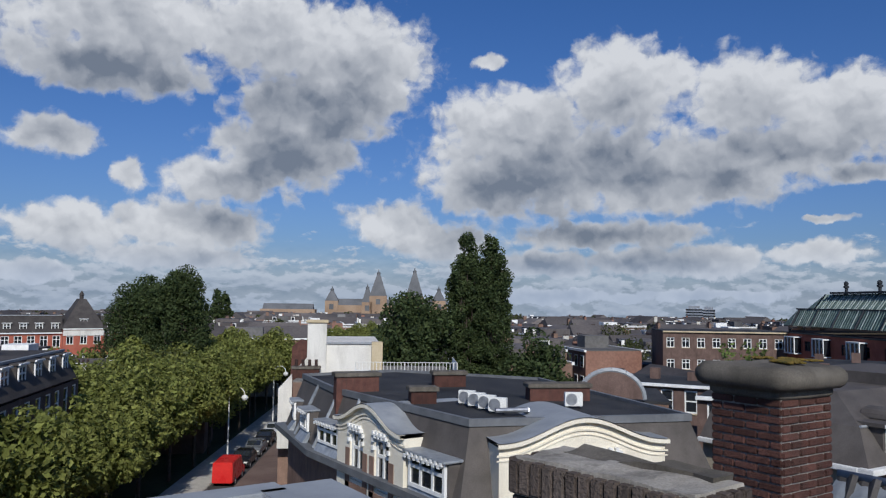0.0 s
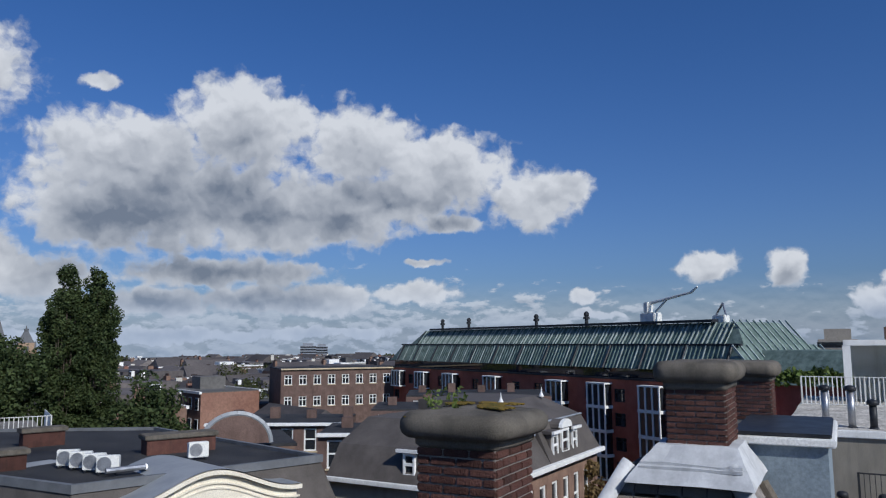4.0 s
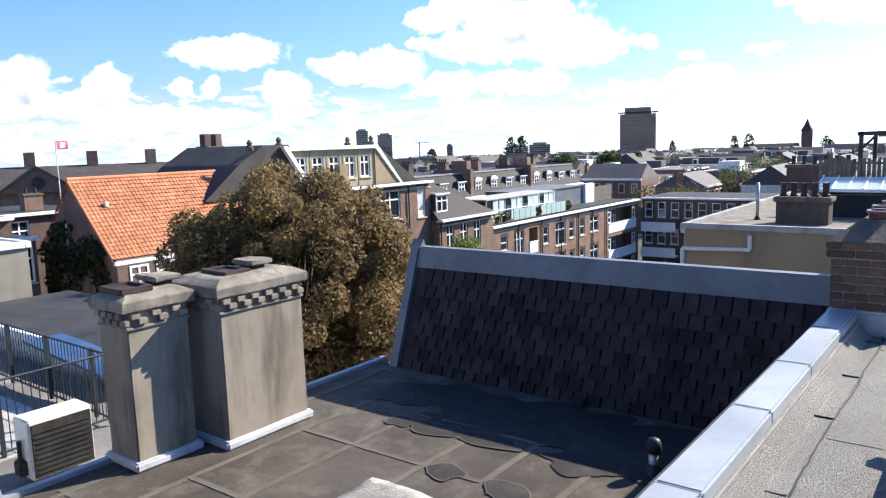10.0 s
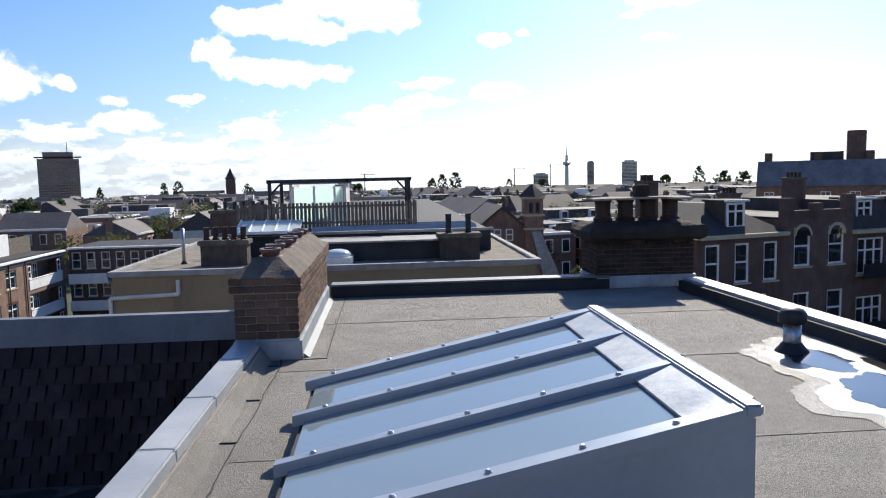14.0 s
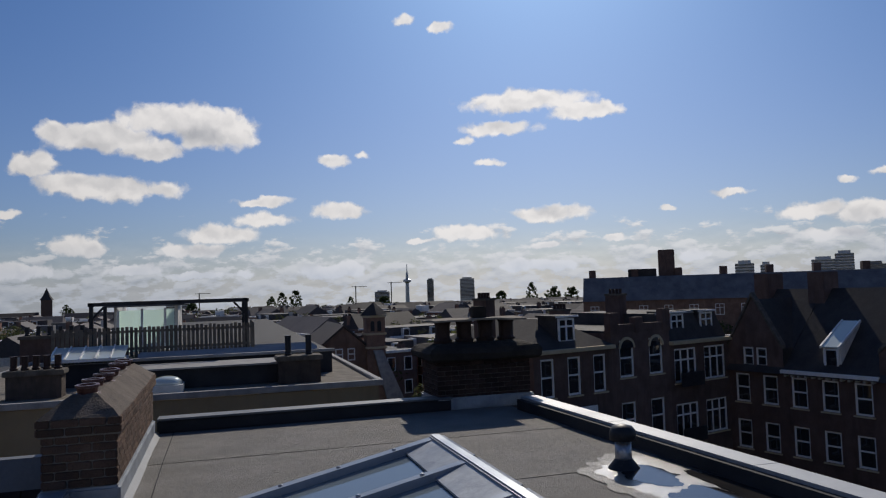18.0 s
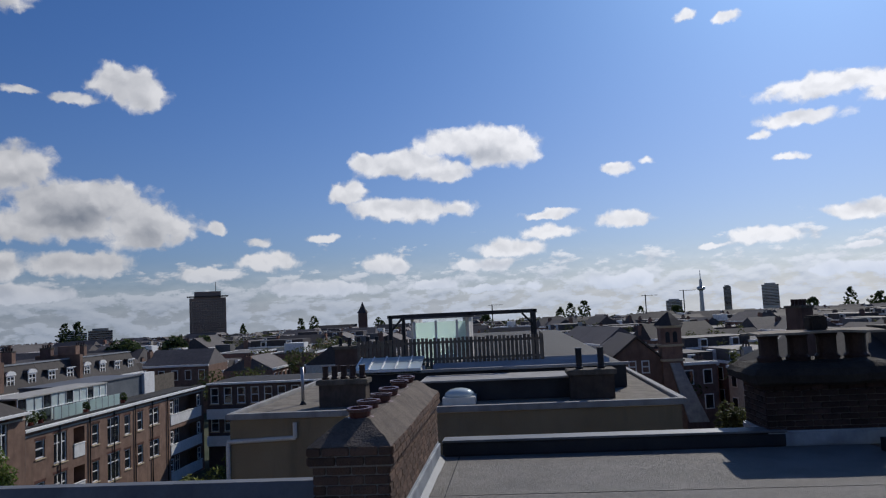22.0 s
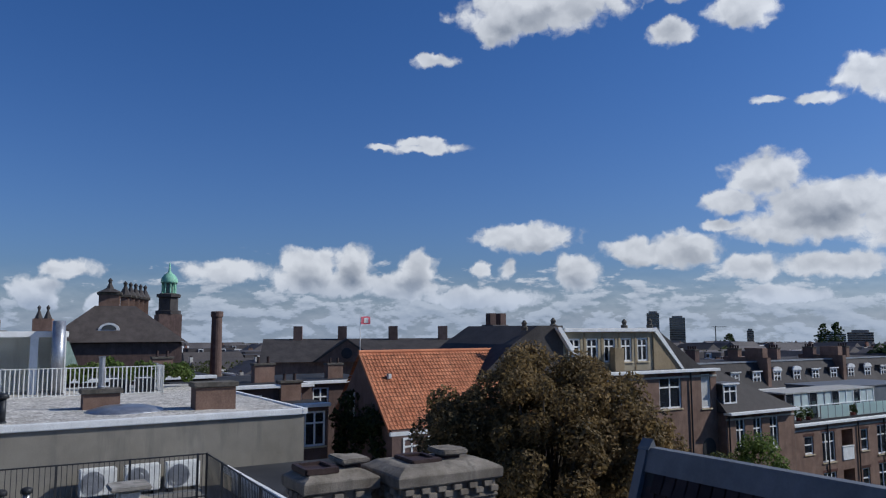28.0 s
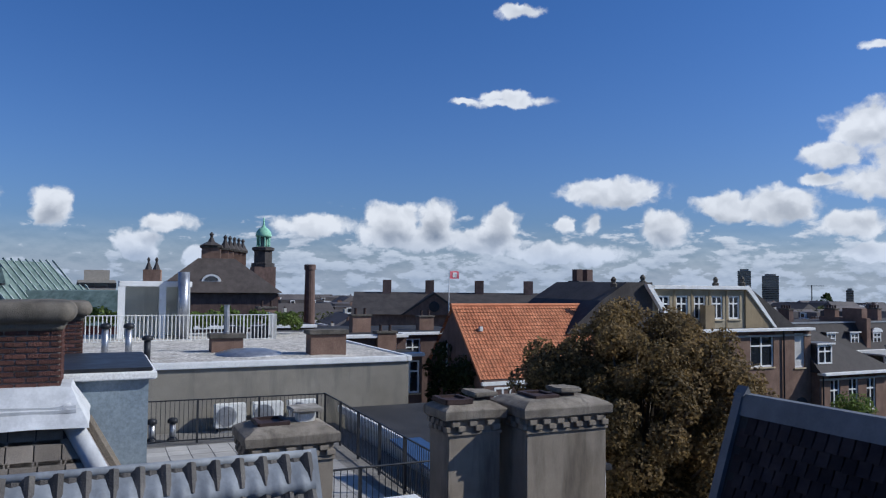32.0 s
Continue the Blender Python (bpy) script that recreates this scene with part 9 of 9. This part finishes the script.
    for n, (az, el, d, wd, hue) in enumerate(((-18.42, 0.85, 2200, 42, 1), (-15.6, 0.85, 2500, 22, 0), (-11.9, 0.05, 2300, 45, 1), (-38.6, 1.35, 1100, 24, 2), (-40.0, 1.2, 1100, 14, 2), (-43.6, 1.4, 1200, 30, 2), (-44.9, 1.75, 1200, 24, 2), (-46.6, 0.95, 1200, 30, 0), (-50.3, 0.8, 1100, 26, 2),
                                             (41.5, 0.95, 1800, 34, 0), (43.2, 1.3, 1700, 26, 0), (36.6, -0.0, 1800, 14, 0), (48.8, -0.1, 1500, 20, 2), (46.5, -0.15, 1500, 20, 2), (90.05, 0.75, 330, 14, 0), (128.0, -0.05, 1200, 24, 1), (127.0, -0.1, 1200, 18, 1), (29.8, -0.1, 1500, 40, 0), (31.5, -0.2, 1700, 50, 2), (3.0, -0.3, 1500, 40, 2))):
        a = radians(az)
        t = thing("distant_block", "distant high-rise block on the skyline", "high-rise", (-d * math.sin(a), d * math.cos(a), 0), az, "skyline blocks")
        top = 16 + d * math.tan(radians(el))
        mat = (CONCRETE, METAL_GREY, STUCCO_WHITE)[hue]
        part("body", boxed(-wd / 2, wd / 2, -wd / 3, wd / 3, -50, top - 4, 0.2), mat, t)
        part("plant_storey", boxed(-wd / 3, wd / 3, -wd / 5, wd / 5, top - 4, top), mat, t)
        bm = bmesh.new()
        for f in range(max(2, int((top + 10) / 4))):
            box(bm, -wd / 2 - 0.2, wd / 2 + 0.2, -wd / 3 - 0.2, wd / 3 + 0.2, top - 7 - f * 4, top - 5.1 - f * 4)
        tagged(part("window_band", bm, PANE, t), kind="stuff")
    for az, d, h in ((-12.6, 1500, 34), (-9.9, 1500, 28), (1.5, 1600, 24), (-47.5, 1300, 32), (38.9, 1700, 22)):
        a = radians(az)
        t = thing("tower_crane", "distant construction crane on the skyline", "crane", (-d * math.sin(a), d * math.cos(a), 0), az + 20, "distant cranes")
        part("mast", boxed(-0.8, 0.8, -0.8, 0.8, -30, h), METAL_DARK, t)
        part("jib", boxed(-8, 24, -0.4, 0.4, h - 2, h - 1.1), METAL_DARK, t)
    # long slate range to the right with a square chimney tower
    e1, e2 = Vector((62.0, 121.0)), Vector((118.0, 88.0))
    ang = math.degrees(math.atan2(e2.y - e1.y, e2.x - e1.x))
    t = thing("slate_roofed_range", "long brick range under a blue-grey slate roof with chimneys", "building", (*e1, 0), ang)
    L = (e2 - e1).length
    part("wall", boxed(0, L, 0, 12, 0, 13.0), WALL_BROWN, t)
    part("roof", prism(bmesh.new(), [(-0.4, 13.0), (3.5, 17.2), (9, 17.2), (12.4, 13.0)], "x", 0, L), surf("weathered_slate", (0.11, 0.115, 0.125), (0.18, 0.185, 0.195), 0.5, 0.7, 0.3, 12, (0.08, 0.08, 0.085), 0.4), t)
    for i in range(15):
        window(t, pose(2 + i * 4.2, -0.02, 10.2), 1.5, 1.9, "double", sill=False)
    for i in range(9):
        part("ridge_chimney", boxed(1 + i * 7.6, 2.2 + i * 7.6, 4, 5.5, 16.5, 18.6, 0.03), WALL_DARK, t)
    part("chimney_tower", boxed(13.5, 16.3, 6, 9, 12, 22.0, 0.1), WALL_DARK, t)
    part("plant_room", boxed(8, 13, 5, 9, 16, 18.6, 0.05), ROOF_DARK, t)
    # brick gable and bell turret beyond the beige block
    t = thing("gabled_hall", "brown brick hall with pointed gable and slim bell turret", "hall", (0, 49.0, 0))
    part("gable_wall", prism(bmesh.new(), [(6.2, 0), (9.1, 0), (9.1, 12.5), (7.65, 13.75), (6.2, 12.6)], "y", 0.0, 8.0), WALL_BROWN, t)
    for p, q in (((6.1, 12.55), (7.65, 13.8)), ((9.2, 12.45), (7.65, 13.8))):
        part("verge", prism(bmesh.new(), [p, q, (q[0], q[1] + 0.15), (p[0], p[1] + 0.15)], "y", -0.12, 8.0), ROOF_BROWN, t)
    window(t, pose(7.3, -0.02, 11.6), 0.5, 0.8, "sash", sill=False)
    window(t, pose(8.1, -0.02, 11.6), 0.5, 0.8, "sash", sill=False)
    tr = part("turret", boxed(9.1, 10.35, -0.3, 0.9, 0, 14.5, 0.04), WALL_BROWN, t)
    for z in (12.3, 13.2, 14.35):
        part("turret_band", boxed(9.02, 10.43, -0.38, 0.98, z, z + 0.14, 0.02), STONE, tr)
    for x in (9.5, 9.95):
        arch = bmesh.new()
        prism(arch, [(x - 0.13, 13.45), (x + 0.13, 13.45)] + [(x + 0.13 * math.cos(k), 14.0 + 0.13 * math.sin(k)) for k in np.linspace(0, math.pi, 7)], "y", -0.32, -0.28)
        part("belfry_opening", arch, METAL_DARK, tr)
    part("turret_roof", lathe(bmesh.new(), ((0.95, 14.5), (0.5, 14.95), (0.04, 15.35)), (9.72, 0.3, 0), 4), ROOF_DARK, tr)
    part("lead_slope", prism(bmesh.new(), [(9.5, 12.2), (10.1, 12.2), (11.6, 8.6), (10.4, 8.6)], "y", -0.6, -0.32), LEAD, t)
    tree("small_tree", "yellow-green tree beside the bell turret", (12.4, 47.0, 0), 0.9, 1.3, 8.2, 2600, 0.11, LEAF_TOWN, 22, 0.5, 31, 0.1, "garden trees")


def land(d):
    """Height of the ground, which falls away gently with distance."""
    return -max(0.0, d - 150.0) ** 2 / 62000.0


def street():
    bm = bmesh.new()
    rings = [[bm.verts.new((q * math.cos(a), q * math.sin(a), land(q) - 0.01)) for a in np.linspace(0, math.tau, 72, endpoint=False)] for q in (30, 120, 250, 400, 600, 800, 1100, 1500, 2000, 2600, 3400, 4500)]
    bm.faces.new(rings[0])
    for a, b in zip(rings, rings[1:]):
        for i in range(72):
            bm.faces.new((a[i], b[i], b[(i + 1) % 72], a[(i + 1) % 72]))
    g = part("ground", bm, GARDEN)
    tagged(g, "ground of the town under gardens and streets", "ground", kind="structure")
    d = Vector((-0.514, -0.858))
    ang = math.degrees(math.atan2(d.y, d.x))
    o = Vector((-12.9, -44.3))
    r = thing("street", "clinker-paved street with parked cars", "road", (*o, 0), ang, kind="structure")
    part("roadway", boxed(4, 170, -3.0, 3.0, -0.01, 0.02), KLINKER, r)
    near = new("near_roadway", mesh_of("near_roadway", boxed(-50, 9, -3.0, 3.0, -0.01, 0.014), KLINKER))     # the street bends before it passes the corner
    near.parent, near.matrix_local = r, pose(0, 2.2, 0, 0, 0, 9.8)
    for s in (-1, 1):
        part("parking_strip", boxed(4, 170, *sorted((s * 3.0, s * 5.0)), -0.01, 0.03), ASPHALT, r)
        part("kerb", boxed(4, 170, *sorted((s * 5.0, s * 5.15)), -0.01, 0.15), CONCRETE, r)
        part("pavement", boxed(4, 170, *sorted((s * 5.15, s * 8.2)), -0.01, 0.14), PAVING, r)
    paints = [surf(n, c, tuple(min(1, q * 1.15) for q in c), 1.0, 0.25, 0.0, 20, None, 0, 0.0, spec=0.6) for n, c in
              (("black_car_paint", (0.012, 0.012, 0.014)), ("grey_car_paint", (0.12, 0.125, 0.13)), ("silver_car_paint", (0.42, 0.43, 0.44)), ("dark_blue_car_paint", (0.015, 0.02, 0.045)), ("white_car_paint", (0.72, 0.72, 0.72)))]
    words = ("black", "grey", "silver", "dark blue", "white")

    def car(x, y, paint, label, van=False):
        t = thing("car", label, "car", (0, 0, 0), 0, "parked cars")
        t.matrix_world = r.matrix_world @ pose(x, y, 0.02)
        w = 0.88
        prof = [(-2.1, 0.3), (-2.15, 0.75), (-1.75, 0.98), (-0.95, 1.02), (-0.35, 1.45), (0.95, 1.48), (1.75, 1.02), (2.1, 0.92), (2.15, 0.35)]
        if van:
            prof = [(-2.4, 0.35), (-2.4, 2.1), (1.1, 2.1), (1.75, 1.15), (2.3, 1.0), (2.4, 0.35)]
        body = prism(bmesh.new(), prof, "y", -w, w)
        for v in body.verts:
            if v.co.z > 1.1:
                v.co.y *= 0.84 if not van else 0.95
        bmesh.ops.bevel(body, geom=body.edges[:], offset=0.06, segments=2, affect="EDGES")
        part("body", body, paint, t, smooth=False)
        if van:
            part("windscreen", prism(bmesh.new(), [(1.16, 1.98), (1.66, 1.22), (1.68, 1.26), (1.2, 2.0)], "y", -0.74, 0.74), PANE, t)
        else:
            part("windscreen", prism(bmesh.new(), [(-0.97, 1.06), (-0.42, 1.42), (-0.45, 1.46), (-1.0, 1.09)], "y", -0.68, 0.68), PANE, t)
            part("rear_window", prism(bmesh.new(), [(1.05, 1.45), (1.7, 1.07), (1.73, 1.1), (1.08, 1.49)], "y", -0.66, 0.66), PANE, t)
            part("side_window", prism(bmesh.new(), [(-0.75, 1.06), (-0.3, 1.38), (0.9, 1.4), (1.4, 1.06)], "y", -0.83, 0.83), PANE, t)
        tm = mesh_of("wheel", tube(bmesh.new(), (0, -0.11, 0), (0, 0.11, 0), 0.32, n=14), METAL_DARK)
        rm = mesh_of("rim", tube(bmesh.new(), (0, -0.118, 0), (0, 0.118, 0), 0.19, n=10), METAL_GREY)
        for sx in (-1.3, 1.35):
            for sy in (-0.8, 0.8):
                wh = linked("wheel", tm, t, pose(sx, sy, 0.32))
                linked("rim", rm, wh, Matrix())
        for sy in (-0.6, 0.6):
            part("headlight", boxed(-2.2 if not van else 2.32, -2.05 if not van else 2.42, sy - 0.16, sy + 0.16, 0.62, 0.76, 0.02), METAL_WHITE, t)
        return t

    red = surf("red_van_paint", (0.55, 0.02, 0.02), (0.62, 0.035, 0.03), 1.0, 0.3, 0.0, 20)
    car(21.5, 3.9, red, "bright red delivery van parked under the trees", True)
    for i in range(13):
        k = (0, 1, 0, 2, 0, 3, 1, 0, 2, 0, 1, 0, 3)[i]
        car(28.0 + i * 5.3, 4.0, paints[k], f"{words[k]} hatchback parked along the kerb")
    for i in range(11):
        k = (0, 1, 0, 4, 0, 3, 0, 1, 0, 0, 2)[i]
        car(12.5 + i * 5.6, -4.0, paints[k], "white van parked along the kerb" if k == 4 else f"{words[k]} hatchback parked along the kerb", k == 4)
    lamp = thing("street_lamp", "white street lamp with a curled arm and hanging globe", "street lamp", (0, 0, 0), 0, "street lamps")
    part("pole", tube(bmesh.new(), (0, 0, 0), (0, 0, 6.6), 0.09, 0.05, 8), METAL_WHITE, lamp)
    bm = bmesh.new()
    pts = [(0.75 - 0.75 * math.cos(q), 6.6 + 0.75 * math.sin(q)) for q in np.linspace(0, math.pi, 13)]
    for (x0, z0), (x1, z1) in zip(pts, pts[1:]):
        tube(bm, (x0, 0, z0), (x1, 0, z1), 0.045, n=6)
    part("curled_arm", bm, METAL_WHITE, lamp)
    part("globe", lathe(bmesh.new(), ((0.05, 6.62), (0.3, 6.5), (0.33, 6.3), (0.2, 6.12), (0.08, 6.08)), (1.5, 0, 0), 12), METAL_WHITE, lamp)
    lamp.matrix_world = r.matrix_world @ pose(6.4, -5.4, 0.14, 0, 0, 90)
    for x, y, q in ((19, -5.6, 90), (35, -5.6, 90), (55, -5.6, 90), (80, -5.6, 90), (28, 5.6, -90), (52, 5.6, -90)):
        copy_thing(lamp, r.matrix_world @ pose(x, y, 0.14, 0, 0, q))


def town():
    """Rows of roofs out to the skyline: houses past counting, joined as one mesh per kind of surface."""
    rs = np.random.RandomState(4)
    V, F, n = {}, {}, {}

    def add(kind, verts, faces):
        V.setdefault(kind, [])
        F.setdefault(kind, [])
        o = n.get(kind, 0)
        V[kind].extend(verts)
        F[kind].extend([tuple(i + o for i in f) for f in faces])
        n[kind] = o + len(verts)

    def frame_box(kind, o, ux, uy, x0, x1, y0, y1, z0, z1):
        vs = [tuple((*(o + ux * x + uy * y), z)) for z in (z0, z1) for x, y in ((x0, y0), (x1, y0), (x1, y1), (x0, y1))]
        add(kind, vs, ((4, 5, 6, 7), (0, 1, 5, 4), (1, 2, 6, 5), (2, 3, 7, 6), (3, 0, 4, 7)))

    def gable(kind, o, ux, uy, x0, x1, y0, y1, z0, z1, inset):
        ym = (y0 + y1) / 2
        vs = [tuple((*(o + ux * x + uy * y), z)) for x, y, z in ((x0, y0, z0), (x1, y0, z0), (x1, y1, z0), (x0, y1, z0), (x0 + inset, ym, z1), (x1 - inset, ym, z1))]
        add(kind, vs, ((0, 1, 5, 4), (2, 3, 4, 5), (1, 2, 5), (3, 0, 4)))

    # keep clear of what is built one by one: (x, y, radius)
    clear = [(0, 0, 62), (-14, -20, 22), (-18, -40, 22), (-40, -58, 16), (-34, 45, 40), (-40, 85, 42), (0, 50, 36), (30, 40, 34), (-98, -35, 36), (-80, -62, 22), (-70, -15, 16), (-12, -140, 18), (-18, -100, 14),
             (-105, 20, 20), (-85, 50, 24), (-168, 33, 8), (90, 104, 26), (64, 118, 12), (112, 92, 14), (20, 65, 20), (-352, -607, 70), (-384, 921, 40), (-196, 975, 30), (-384, -560, 60)]

    def free(p):
        if any((p.x - a) ** 2 + (p.y - b) ** 2 < r * r for a, b, r in clear):
            return False
        s = (p - Vector((-12.9, -44.3)))
        along, across = s.dot(Vector((-0.514, -0.858))), s.dot(Vector((0.858, -0.514)))
        return not (-20 < along < 190 and -13 < across < 13)

    walls = ("wall_a", "wall_b", "wall_c", "wall_d")
    count = 0
    for ringno, (r0, r1, step, maxh) in enumerate(((60, 150, 13, 10.2), (150, 330, 15, 9.2), (330, 700, 21, 8.0), (700, 1500, 40, 6.5))):
        for gx in np.arange(-r1, r1, step):
            for gy in np.arange(-r1, r1, step):
                p = Vector((gx + rs.uniform(-2, 2), gy + rs.uniform(-2, 2)))
                rr = p.length
                if not r0 <= rr < r1:
                    continue
                az = math.degrees(math.atan2(-p.x, p.y))
                if az < -62 and az > -178:
                    continue
                turn = 16 if (p.x > 10 and p.y > 0) else (-22 if p.y < -20 else 0)
                if not free(p):
                    continue
                q = radians(turn + (90 if (int(gx // (step * 2)) + int(gy // (step * 3))) % 2 else 0))
                ux, uy = Vector((math.cos(q), math.sin(q))), Vector((-math.sin(q), math.cos(q)))
                k = step * 0.5
                g0 = land(rr)
                hh = g0 + maxh - rs.uniform(0, 3.2) - (1.0 if ringno == 0 else 0)
                w = walls[rs.randint(4)]
                frame_box(w, p, ux, uy, -k * 0.96, k * 0.96, -4.5, 4.5, g0 - 3, hh)
                z = hh
                style = rs.randint(3)
                if style == 0:
                    gable("roof", p, ux, uy, -k * 0.96, k * 0.96, -4.7, 4.7, hh, hh + 2.2 + rs.rand(), 0.6)
                    z = hh + 2.0
                elif style == 1:
                    frame_box("roof", p, ux, uy, -k * 0.93, k * 0.93, -3.7, 3.7, hh, hh + 1.7)
                    z = hh + 1.7
                    for s in (-1, 1):
                        for i in range(2):
                            x = (i - 0.5) * k * 0.9
                            frame_box("white", p, ux, uy, x - 0.7, x + 0.7, *sorted((s * 3.5, s * 4.4)), hh + 0.1, hh + 1.5)
                            frame_box("glass", p, ux, uy, x - 0.5, x + 0.5, *sorted((s * 4.35, s * 4.45)), hh + 0.3, hh + 1.3)
                else:
                    frame_box("felt", p, ux, uy, -k * 0.94, k * 0.94, -4.3, 4.3, hh, hh + 0.15)
                    if rs.rand() < 0.5:
                        x = rs.uniform(-k * 0.5, k * 0.5)
                        frame_box("white" if rs.rand() < 0.6 else "felt", p, ux, uy, x - 1.6, x + 1.6, -2, 2, hh, hh + 2.0)
                for s in (-1, 1):
                    frame_box("white", p, ux, uy, -k * 0.97, k * 0.97, *sorted((s * 4.4, s * 4.75)), hh - 0.15, hh + 0.2)
                    if ringno < 3:
                        for f in range(2 if ringno < 2 else 1):
                            for i in range(5 if ringno < 2 else 4):
                                x = (i + 0.5) / (5 if ringno < 2 else 4) * 1.9 * k - 0.95 * k
                                zz = hh - 2.5 - f * 3.0
                                frame_box("white", p, ux, uy, x - 0.6, x + 0.6, *sorted((s * 4.45, s * 4.56)), zz, zz + 1.8)
                                frame_box("glass", p, ux, uy, x - 0.47, x + 0.47, *sorted((s * 4.5, s * 4.6)), zz + 0.12, zz + 1.68)
                for i in range(rs.randint(3)):
                    x = (-1, 1)[i] * k * 0.9
                    y = rs.uniform(-2, 2)
                    top = z + 0.3 + rs.rand() * 0.6
                    frame_box(w, p, ux, uy, x - 0.3, x + 0.3, y - 0.6, y + 0.6, hh, top)
                    for j in range(3):
                        frame_box("clay", p, ux, uy, x - 0.09, x + 0.09, y - 0.45 + j * 0.4, y - 0.27 + j * 0.4, top, top + 0.35)
                count += 1
    # far slate and plaster are lightened in the colour to stand for distance haze
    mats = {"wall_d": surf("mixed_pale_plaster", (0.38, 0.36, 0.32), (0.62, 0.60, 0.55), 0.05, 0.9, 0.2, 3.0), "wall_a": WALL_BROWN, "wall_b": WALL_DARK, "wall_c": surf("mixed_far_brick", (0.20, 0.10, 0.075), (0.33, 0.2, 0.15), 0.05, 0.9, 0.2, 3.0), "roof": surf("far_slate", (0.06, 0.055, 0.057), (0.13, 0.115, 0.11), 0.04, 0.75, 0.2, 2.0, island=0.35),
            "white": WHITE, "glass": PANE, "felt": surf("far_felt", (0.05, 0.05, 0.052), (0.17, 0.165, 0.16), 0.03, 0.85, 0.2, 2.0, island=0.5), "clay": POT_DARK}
    names = {"wall_d": "town_walls", "wall_a": "town_walls", "wall_b": "town_walls", "wall_c": "town_walls", "roof": "town_roofs", "white": "town_cornices", "glass": "town_windows", "felt": "town_flat_roofs", "clay": "town_chimney_pots"}
    t = thing("town", "brick rows of houses reaching to the skyline", "town", (0, 0, 0), kind="stuff")
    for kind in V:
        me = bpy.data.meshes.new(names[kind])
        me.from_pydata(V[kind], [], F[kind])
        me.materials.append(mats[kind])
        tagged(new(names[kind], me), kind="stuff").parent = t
    # trees between the rows: near ones leafy, far ones in clumps
    near, far = [], []
    for k in range(1000):
        a, d = rs.uniform(-62, 182), 75 * (1600 / 75) ** rs.rand()
        p = Vector((-d * math.sin(radians(a)), d * math.cos(radians(a))))
        if not free(p) and d < 130:
            continue
        top = land(d) + 10.2 + rs.uniform(-2.5, 1.3) - (1.5 if d > 500 else 0)
        for j in range(9 if d < 260 else 5):
            r = rs.uniform(1.0, 1.7) if d < 260 else rs.uniform(1.6, 2.8) * (1 + d / 900)
            q = 1.0 if d < 260 else 1 + d / 500
            (near if d < 260 else far).append((p.x + rs.uniform(-2.8, 2.8) * q, p.y + rs.uniform(-2.8, 2.8) * q, top - r - rs.uniform(0, 2.6), r))
    for nm, cnt, bl, size in (("town_trees", 150000, near, 0.27), ("far_town_trees", 110000, far, 0.95)):
        v = new(nm, leaf_mesh(nm, cnt, bl, size, LEAF_TOWN))
        tagged(v, "dull green street trees among the far rows of houses", "trees", kind="stuff")
    bl = []
    for a, d, h, w in ((15.0, 900, 24, 9), (16.0, 900, 22, 8), (10.2, 960, 20, 9), (9.9, 960, 16, 8), (-5.4, 700, 24, 9), (-4.4, 700, 22, 8), (-3.6, 720, 19, 9), (-23.3, 800, 26, 9), (-25.0, 850, 21, 14), (-26.3, 850, 20, 14), (-28, 850, 19, 16), (-21, 820, 18, 12), (20.2, 900, 19, 6), (31.2, 650, 25, 8), (32.0, 650, 24, 8), (38, 900, 18, 12), (-12, 900, 17, 14), (-9.5, 800, 17, 8), (2, 900, 16, 14),
                       (163.4, 280, 20, 4), (162.8, 280, 19, 4), (-48, 150, 15, 5), (28, 190, 12.5, 14), (25, 215, 12.5, 13), (23, 230, 12, 12), (5, 210, 12, 9)):
        x, y = -d * math.sin(radians(a)), d * math.cos(radians(a))
        w *= 1.0 if d < 300 else 1.15
        h -= 0.0 if d < 300 else 1.5
        for j in range(120):
            z = rs.uniform(max(-8, h - 22), h - 0.6)
            k = 0.25 + 0.75 * min(1.0, (h - z) / 8.0)
            bl.append((x + rs.uniform(-w, w) * 0.5 * k, y + rs.uniform(-w, w) * 0.5 * k, z + 0.6 * land(d), max(0.8, w * 0.085)))
    v = new("far_poplars", leaf_mesh("far_poplars", 150000, bl, 0.5, LEAF_DARK))
    tagged(v, "dark poplars and park trees on the skyline", "trees", kind="stuff")
    rim = []
    for k in range(900):
        a = rs.uniform(-64, 182)
        d = rs.uniform(850, 1500)
        rim.append((-d * math.sin(radians(a)), d * math.cos(radians(a)), land(d) + rs.uniform(3, 8), rs.uniform(4, 8)))
    v = new("skyline_woods", leaf_mesh("skyline_woods", 80000, rim, 1.7, LEAF_TOWN, 0.55))
    tagged(v, "distant woods along the skyline", "woods", kind="stuff")


corner_building()
white_neighbour()
street()
trees()
far_buildings()
town()
